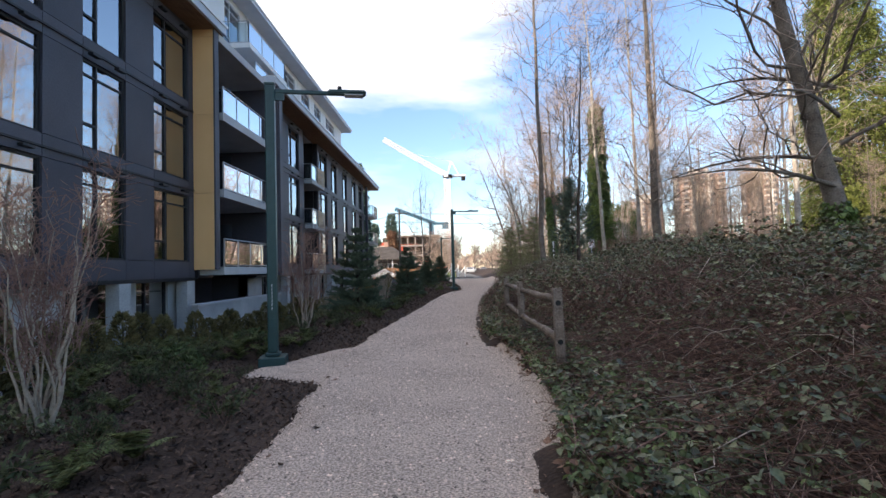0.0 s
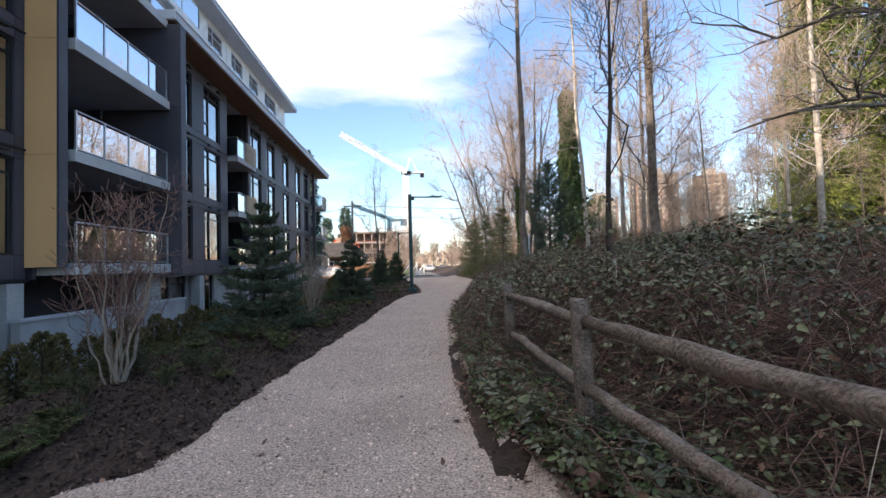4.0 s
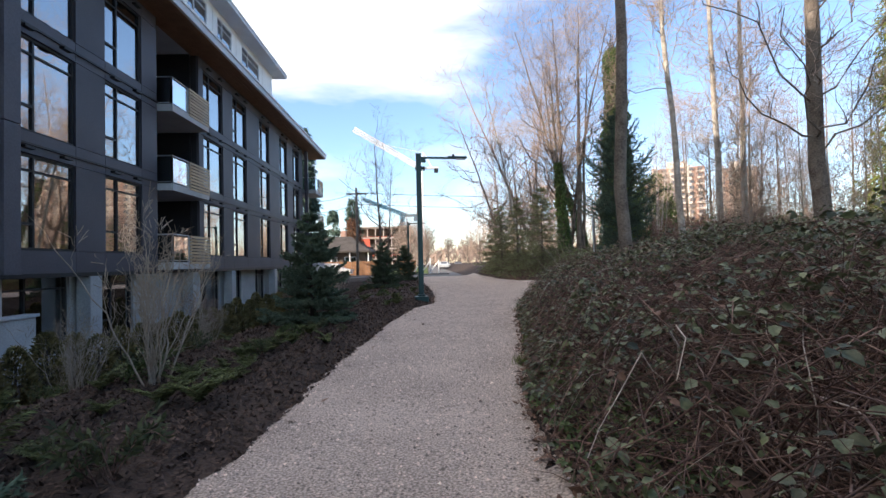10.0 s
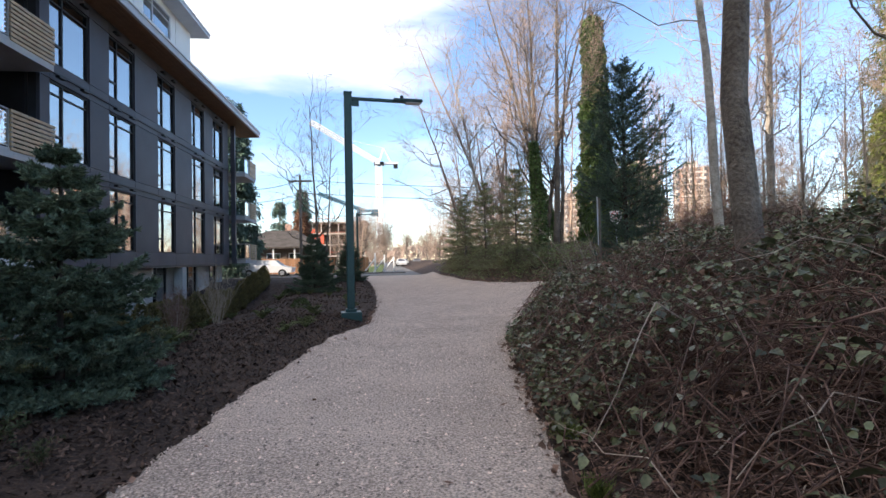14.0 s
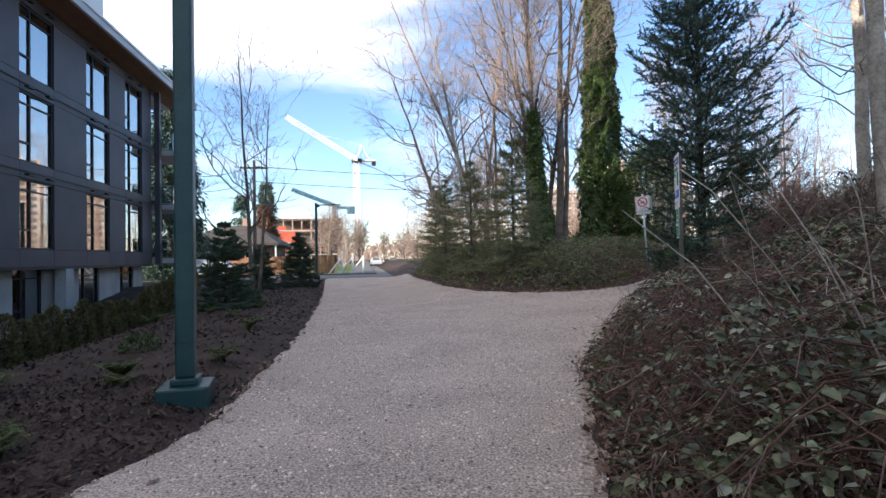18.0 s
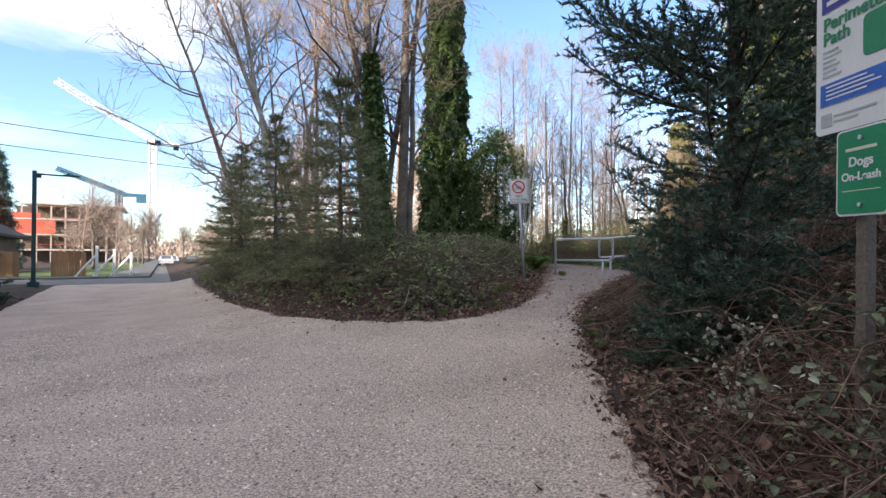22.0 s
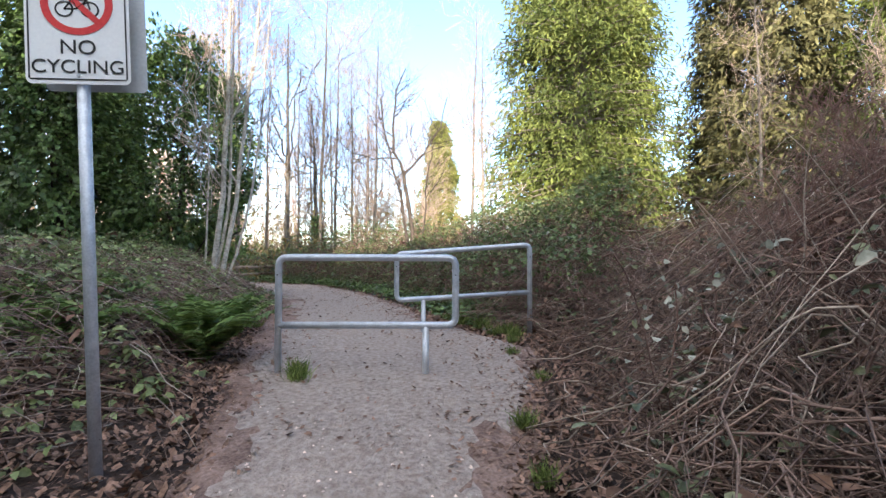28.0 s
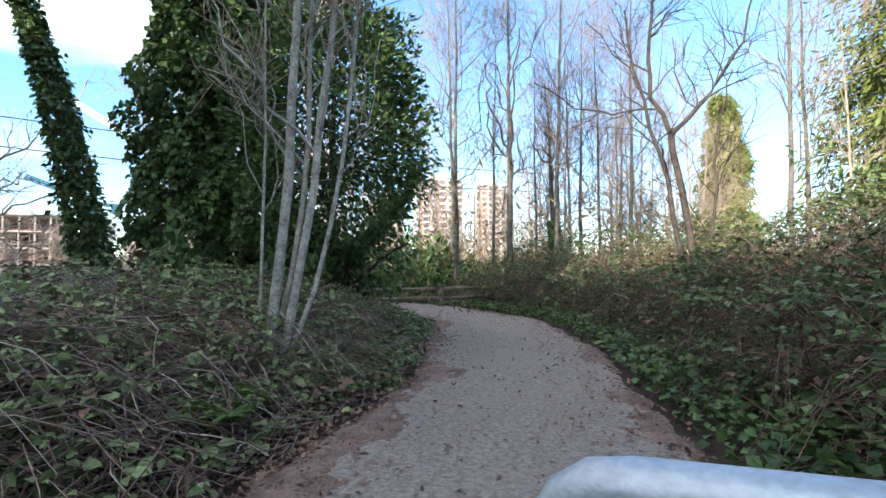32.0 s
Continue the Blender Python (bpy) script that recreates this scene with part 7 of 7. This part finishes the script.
for _ in range(26):
    y = rng.uniform(2, 40)
    lx0 = float(np.interp(y, [p[1] for p in LEFT], [p[0] for p in LEFT]))
    x = lx0 - 0.9 - rng.uniform(0, 3.0)
    if x < -5.0 or (y > 22 and rng.uniform() < 0.5):
        continue
    s = rng.uniform(0.6, 1.2)
    m = pose(x, y, gz(x, y) - 0.03, 0, 0, rng.uniform(0, 360)) @ Matrix.Diagonal((s, s, s * rng.uniform(0.8, 1.2), 1))
    if k < 2:
        ev[k].matrix_basis = m
    else:
        copy_thing(ev[k % 2], m)
    k += 1

bright = fern_thing("bright green sword fern beside the trail", "trail ferns", 26, 1.15, "fern", curl=0.62, pin=30, w=0.12, tilt=(0.95, 1.45))
bright.matrix_basis = pose(12.65, 41.35, gz(12.65, 41.35) - 0.02)
for x, y, s in ((11.6, 41.7, 0.85), (13.3, 42.05, 0.85), (14.6, 43.75, 0.6), (12.0, 42.4, 0.9)):
    copy_thing(bright, pose(x, y, gz(x, y), 0, 0, rng.uniform(0, 360)) @ Matrix.Diagonal((s, s, s, 1)))
gt = []
for k in range(2):
    g = thing("grass_tuft", "tuft of green grass at the edge of the trail", "grass", group="grass tufts")
    tagged(part("blade_mass", raw_mesh("blade_mass", *tuft_mesh(140, 0.30 + 0.08 * k)), "grassy", g), kind="stuff")
    gt.append(g)
k = 0
for x, y, s in ((12.73, 40.15, 0.6), (12.85, 40.28, 0.5), (14.52, 39.05, 0.7), (15.2, 39.6, 0.9), (8.1, 37.3, 0.8), (8.85, 34.55, 0.8), (9.6, 35.15, 0.8), (15.7, 40.3, 1.1), (15.5, 39.9, 1.2), (15.35, 39.5, 1.0), (16.0, 40.7, 0.8), (9.7, 38.6, 0.9), (9.3, 38.35, 1.0), (9.0, 38.1, 0.8), (7.7, 34.2, 0.7), (1.75, 21.2, 0.8), (1.9, 22.0, 1.0), (2.1, 23.0, 0.8),
                (4.1, 29.4, 0.9), (4.4, 29.9, 1.0), (4.8, 30.5, 0.8), (0.75, 12.6, 0.7), (0.7, 10.2, 0.7), (10.5, 36.6, 0.8), (11.4, 37.2, 0.9), (16.9, 41.7, 1.0), (16.5, 41.2, 0.9), (14.0, 42.3, 0.8), (15.3, 39.35, 1.0), (15.0, 39.25, 0.8), (12.9, 38.25, 0.9), (12.3, 37.9, 0.8), (13.9, 38.5, 0.7), (8.5, 35.2, 0.9), (8.0, 34.6, 0.8), (7.2, 37.05, 0.8), (8.3, 37.15, 0.9), (1.25, 19.2, 0.9), (1.6, 20.6, 0.9)):
    m = pose(x, y, gz(x, y) + 0.01, 0, 0, rng.uniform(0, 360)) @ Matrix.Diagonal((s, s, s, 1))
    if k < 2:
        gt[k].matrix_basis = m
    else:
        copy_thing(gt[k % 2], m)
    k += 1

# ---- distance: street, houses, building site, cranes, towers ----
house = thing("bungalow", "low brown bungalow with a shallow hipped roof across the street", "house", kind="structure")
part("wall", MB().box(-16, 76, 0, -7.6, 84, 2.9), "house_wall", house)
part("roof", MB().add([(-16.8, 75, 2.8), (-6.8, 75, 2.8), (-6.8, 85, 2.8), (-16.8, 85, 2.8), (-13.5, 80, 5.1), (-10, 80, 5.1), (-16.8, 75, 3.0), (-6.8, 75, 3.0), (-6.8, 85, 3.0), (-16.8, 85, 3.0)],
                      [(3, 2, 1, 0), (6, 7, 5, 4), (7, 8, 5), (8, 9, 4, 5), (9, 6, 4), (0, 1, 7, 6), (1, 2, 8, 7), (2, 3, 9, 8), (3, 0, 6, 9)]), "roof_tile_shaded", house)
for x in (-15, -12.6, -10.2):
    w = part("window", MB().box(x, 75.93, 0.9, x + 1.5, 76.0, 2.3), "white", house)
    part("pane", MB().box(x + 0.08, 75.90, 0.98, x + 1.42, 75.928, 2.22), "pane", w)
part("chimney", MB().bbox(-11.4, 80.3, 4.4, -10.7, 81, 5.9, 0.03), "tower_brick", house)
for k in range(5):
    part("porch_post", MB().box(-16.4 + k * 2.3, 75.2, 0, -16.25 + k * 2.3, 75.35, 2.8), "white", house)
bf = thing("board_fence", "orange-brown cedar board fence beside the street", "fence", kind="structure")
bme = MB().bbox(0, 0, 0, 0.28, 0.025, 1.55, 0.004).mesh("board")
for k in (*range(44), *range(49, 55)):
    part("board", bme, "cedar_fence", bf, at=pose(-17.5 + k * 0.3, 68.5, 0.05 + 0.02 * (k % 3)))
part("rail", MB().box(-17.5, 68.53, 0.4, -4.3, 68.58, 0.5).box(-17.5, 68.53, 1.3, -4.3, 68.58, 1.4), "cedar_fence", bf)
wf = thing("white_timber_brace", "white painted timber barricade with slanting braces beside the street", "barricade")
for k in range(3):
    part("post", MB().bbox(-0.4 + k * 0.9, 67.0, 0, -0.25 + k * 0.9, 67.15, 2.0 - 0.2 * k, 0.01), "white", wf)
    part("brace", MB().tube([(-1.4 + k * 0.9, 67.1, 0.1), (-0.3 + k * 0.9, 67.1, 1.5)], 0.06, 4), "white", wf)

site = thing("building_under_construction", "mid-rise concrete frame under construction with red sheeting", "building", kind="structure")
for k, z in enumerate((2.6, 5.8, 9.0, 12.2)):
    part("slab", MB().box(-25 + (3 if k == 3 else 0), 160, z, -4.5, 178, z + 0.32), "raw_slab", site)
    for i in range(9):
        part("column", MB().box(-24.6 + i * 2.4, 160.3, z - 2.8, -24.33 + i * 2.4, 160.57, z), "raw_slab", site)
for k, z in enumerate((3.9, 6.7, 9.5, 12.4, 13.4)):
    part("guard_rail", MB().tube([(-24.8, 160.1, z), (-4.6, 160.1, z)], 0.05, 4), "raw_slab" if k % 2 else "safety_red", site)
part("red_sheeting", MB().box(-24.8, 160.05, 9.3, -19.0, 160.2, 10.4), "safety_red", site)
part("inner_wall", MB().box(-24, 166, 0, -6, 166.4, 12.2), "house_wall", site)
part("red_sheeting", MB().box(-24.8, 160.05, 6.2, -16.5, 160.2, 8.9), "safety_red", site, "bright red-orange safety sheeting")


fw = 26000
fx, fy = rng.uniform(-170, 260, fw), rng.uniform(250, 330, fw)
fh = 7.5 + 3.0 * wob(fx, fy * 0.2, 0.11) + 2.0 * wob(fx, fy, 0.43)
fc = np.stack([fx, fy, fh * rng.uniform(0, 1, fw) ** 0.8], -1)
solid("far_woods", raw_mesh("far_woods", *leaves(fc, rng.normal(0, 0.5, (fw, 3)) + np.array([0, 0, 1.0]), rng.uniform(1.2, 3.6, fw), 0.22, 0.3)), "twig", "hazy brown line of bare woods on the horizon", "woods", "stuff")


def lattice(mb, a, b, w, n, r):
    a, b = np.array(a, float), np.array(b, float)
    d = (b - a) / np.linalg.norm(b - a)
    s = np.cross(d, (0, 1, 0))
    s = s / np.linalg.norm(s) * w / 2
    q = np.cross(d, s)
    q = q / np.linalg.norm(q) * w / 2
    cs = [s + q, s - q, -s - q, -s + q]
    for c in cs:
        mb.tube([a + c, b + c], r, 4)
    for k in range(n):
        p0, p1 = a + (b - a) * k / n, a + (b - a) * (k + 1) / n
        for i in range(4):
            mb.tube([p0 + cs[i], p1 + cs[(i + 1) % 4]], r * 0.7, 3)
    return mb


crane = thing("tower_crane", "tall white luffing tower crane rising over the building site", "crane", at=pose(-4.4, 500, -6) @ Matrix.Diagonal((2, 2, 2, 1)))
part("mast", lattice(MB(), (0, 0, 0), (0, 0, 50), 2.6, 20, 0.28).box(-1.3, -1.3, 2, 1.3, 1.3, 49), "crane_white", crane)
part("slewing_platform", MB().bbox(-2.2, -1.6, 50, 2.6, 1.6, 51.6, 0.1), "black", crane)
part("jib", lattice(MB(), (-1, 0, 52), (-32, -2, 70.5), 2.0, 18, 0.22).tube([(-1, 0, 52), (-32, -2, 70.5)], 0.28, 4), "crane_white", crane)
part("counter_jib", MB().bbox(1.5, -1.2, 50.5, 9.5, 1.2, 51.4, 0.1), "crane_white", crane)
part("counterweight", MB().bbox(7.2, -1.1, 48.6, 9.2, 1.1, 50.8, 0.1), "black", crane)
part("cab", MB().bbox(-1.8, -2.8, 50.2, 0.6, -1.2, 52.8, 0.1), "white", crane)
part("a_frame", MB().tube([(0, 0, 51), (2.5, 0, 58.5)], 0.4, 5).tube([(6, 0, 51.5), (2.5, 0, 58.5)], 0.25, 5).tube([(2.5, 0, 58.5), (-22, -1.2, 64)], 0.08, 4), "crane_white", crane)
crane2 = thing("tower_crane", "distant blue-grey tower crane with a lowered jib", "crane", at=pose(-10, 230, 0))
part("mast", lattice(MB(), (0, 0, 0), (0, 0, 23), 1.8, 10, 0.2).box(-0.5, -0.5, 2, 0.5, 0.5, 23), "crane_blue", crane2)
part("jib", lattice(MB(), (2, 0, 22.5), (-17, 0, 30), 1.3, 10, 0.16).tube([(2, 0, 22.5), (-17, 0, 30)], 0.35, 4), "crane_blue", crane2)
part("counter_jib", MB().bbox(1, -1, 22, 8, 1, 23, 0.1).bbox(5, -1, 20, 8, 1, 22, 0.1), "crane_blue", crane2)


def tower(x, y, w, d, h, yaw, storeys, bays):
    t = thing("apartment_tower", "distant sunlit brick and concrete apartment tower beyond the trees", "building", at=pose(x, y, 0, 0, 0, yaw), group="far towers", kind="structure")
    part("wall", MB().box(-w / 2, -d / 2, 0, w / 2, d / 2, h), "tower_brick", t)
    part("roof", MB().box(-w / 5, -d / 5, h, w / 5, d / 5, h + 4), "tower_pale", t)
    bw, sh = w / bays, h / storeys
    for i in range(0, bays, 2):
        part("pier", MB().box(-w / 2 + i * bw, -d / 2 - 0.9, 0, -w / 2 + i * bw + bw * 0.55, -d / 2 - 0.01, h + 0.5), "tower_pale", t)
    wm = MB().box(0, 0, 0, bw * 0.5, 0.3, sh * 0.55).mesh("window")
    bmh = MB().box(0, 0, 0, bw * 0.9, 1.2, sh * 0.28).mesh("balcony")
    for i in range(bays):
        for k in range(1, storeys):
            part("window", wm, "tower_glass", t, at=pose(-w / 2 + i * bw + bw * 0.25, -d / 2 - (1.1 if i % 2 == 0 else 0.2), k * sh + sh * 0.3))
            if i % 2:
                part("balcony", bmh, "tower_pale", t, at=pose(-w / 2 + i * bw + bw * 0.05, -d / 2 - 1.4, k * sh))


tower(131, 262, 24, 18, 46, -26, 15, 6)
tower(104, 268, 18, 16, 34, -22, 11, 5)
tower(160, 258, 16, 18, 45, -30, 15, 5)


def car(x, y, yaw, material, label):
    c = thing("parked_car", label, "car", at=pose(x, y, 0.03, 0, 0, yaw), group="parked cars")
    prof = [(-2.1, 0.35), (-2.15, 0.75), (-1.35, 0.92), (-0.7, 1.42), (0.95, 1.45), (1.75, 0.98), (2.15, 0.9), (2.2, 0.4)]
    n = len(prof)
    v = [(sx * (0.86 if z < 1.0 else 0.68), yy, z) for sx in (-1, 1) for yy, z in prof]
    part("body", MB().add(v, [tuple(range(n))[::-1], tuple(range(n, 2 * n))] + [(i, (i + 1) % n, (i + 1) % n + n, i + n) for i in range(n)]), material, c)
    part("windscreen", MB().add([(-0.62, -1.28, 0.99), (0.62, -1.28, 0.99), (0.56, -0.76, 1.40), (-0.56, -0.76, 1.40)], [(0, 1, 2, 3)]), "tower_glass", c)
    for sx in (-0.8, 0.8):
        for yy in (-1.35, 1.35):
            wh = part("wheel", MB().tube([(sx - 0.1, yy, 0.33), (sx + 0.1, yy, 0.33)], 0.32, 16), "rubber", c)
            part("rim", MB().tube([(sx - 0.11, yy, 0.33), (sx + 0.11, yy, 0.33)], 0.19, 12), "steel", wh)
        part("headlight", MB().bbox(sx - 0.16, -2.18, 0.66, sx + 0.16, -2.1, 0.80, 0.01), "lens", c)


car(1.4 + 2.2, 112, 3, "car_white", "white car parked at the kerb of the far street")
car(4.2, 119, 2, "car_grey", "dark grey car parked at the kerb of the far street")
car(4.6, 127, 2, "car_white", "pale car parked further along the street")
car(8.0, 135, 180, "car_grey", "dark car standing on the far street")
car(-9.4, 62.6, 90, "car_white", "white car parked on the cross street beside the path")
car(-14.6, 62.6, 90, "car_grey", "dark grey car parked on the cross street beside the path")
for x, y, h in ((-7.2, 66.2, 9.5), (-16.5, 66.2, 9.5)):
    up = thing("utility_pole", "weathered timber utility pole beside the street", "pole", at=pose(x, y, 0))
    part("pole", MB().tube([(0, 0, -0.5), (0, 0, h)], [0.16, 0.11], 10).mesh("pole", True), "pole_wood", up)
    part("crossarm", MB().bbox(-1.1, -0.06, h - 0.7, 1.1, 0.06, h - 0.55, 0.01), "pole_wood", up)
    for i in (-1.0, -0.4, 0.4, 1.0):
        part("insulator", MB().tube([(i, 0, h - 0.55), (i, 0, h - 0.38)], 0.05, 8), "lens", up)
wires = thing("overhead_wires", "thin black overhead cables along the street", "cable")
for dz, off in ((0.0, 0), (-1.2, 0.2)):
    for x0, x1 in ((-60, -16.5), (-16.5, -7.2), (-7.2, 45)):
        t = np.linspace(0, 1, 14)
        part("wire", MB().tube(np.stack([x0 + (x1 - x0) * t, np.full(14, 66.2 + off), 9.0 + dz - 0.9 * 4 * t * (1 - t)], -1), 0.022, 4), "rubber", wires)

# thin winter cloud over the far sky, and paler drifts low down
cm = bpy.data.materials.new("cloud")
cm.use_nodes = True
cn, cl = cm.node_tree.nodes, cm.node_tree.links
tc = cn.new("ShaderNodeTexCoord")
mp = cn.new("ShaderNodeMapping")
mp.inputs["Scale"].default_value = (0.0011, 0.0011, 0.0042)
mp.inputs["Location"].default_value = CLOUD_SHIFT
nz = cn.new("ShaderNodeTexNoise")
nz.inputs["Scale"].default_value, nz.inputs["Detail"].default_value, nz.inputs["Roughness"].default_value = 1.0, 9, 0.52
cr = cn.new("ShaderNodeValToRGB")
cr.color_ramp.elements[0].position, cr.color_ramp.elements[1].position = 0.50, 0.72
em, tr, mxs = cn.new("ShaderNodeEmission"), cn.new("ShaderNodeBsdfTransparent"), cn.new("ShaderNodeMixShader")
em.inputs[0].default_value, em.inputs[1].default_value = (0.94, 0.965, 1.0, 1), 0.72
cl.new(tc.outputs["Object"], mp.inputs[0])
cl.new(mp.outputs[0], nz.inputs["Vector"])
sx = cn.new("ShaderNodeSeparateXYZ")
cl.new(tc.outputs["Object"], sx.inputs[0])


def ramp_of(src, lo, hi, a, b):
    r = cn.new("ShaderNodeMapRange")
    r.interpolation_type = "SMOOTHSTEP"
    for key, val in (("From Min", lo), ("From Max", hi), ("To Min", a), ("To Max", b)):
        r.inputs[key].default_value = val
    cl.new(src, r.inputs["Value"])
    return r.outputs[0]


def mth(op, a, b):
    q = cn.new("ShaderNodeMath")
    q.operation = op
    for i, s in enumerate((a, b)):
        if isinstance(s, float):
            q.inputs[i].default_value = s
        else:
            cl.new(s, q.inputs[i])
    return q.outputs[0]


high = mth("MULTIPLY", ramp_of(sx.outputs["Z"], 470, 760, 0.0, 1.0), ramp_of(sx.outputs["X"], 450, -150, 0.0, 1.0))
dens = mth("ADD", nz.outputs[0], mth("MULTIPLY", high, 0.34))
dens = mth("ADD", dens, ramp_of(sx.outputs["Z"], 40, 330, 0.05, -0.06))
dens = mth("SUBTRACT", dens, ramp_of(sx.outputs["X"], 350, 1100, 0.0, 0.2))
cl.new(dens, cr.inputs[0])
cl.new(cr.outputs[0], mxs.inputs[0])
cl.new(tr.outputs[0], mxs.inputs[1])
cl.new(em.outputs[0], mxs.inputs[2])
cl.new(mxs.outputs[0], cn["Material Output"].inputs[0])
# all-round glowing dome; its unseen rear half is added to brighten the shade
az, el = np.meshgrid(np.radians(np.linspace(-180, 180, 90)), np.radians(np.linspace(1.5, 80, 30)))
R = 1800
cv = np.stack([R * np.sin(az) * np.cos(el), R * np.cos(az) * np.cos(el), R * np.sin(el)], -1).reshape(-1, 3)
ci = np.arange(90 * 30).reshape(30, 90)
cme = raw_mesh("clouds", cv, np.stack([ci[:-1, :-1], ci[:-1, 1:], ci[1:, 1:], ci[1:, :-1]], -1).reshape(-1, 4), True)
cme.materials.append(cm)
cob = tagged(new("clouds", cme), "thin white winter clouds on a blue sky", "sky", kind="structure")
cob.visible_shadow = False

# tall twiggy trees behind the trail bend
airy = bare_tree("bare_tree", "tall slim twiggy bare tree behind the trail bend", 14.5, 0.11, "bark", "twig", (0.02, 0.0), 24, 7, 6, 0.2, at=pose(27.0, 54.6, gz(27.0, 54.6) - 0.05), group="bend trees", limb_len=0.32, spread=0.68, up=0.45, taper=0.3)
for x, y, s, a in ((23.2, 55.6, 0.95, 70), (25.4, 59.5, 1.05, 150), (29.9, 53.6, 0.85, 250), (31.5, 58.0, 1.0, 20)):
    copy_thing(airy, pose(x, y, gz(x, y) - 0.05, 0, 0, a) @ Matrix.Diagonal((s, s, s, 1)))
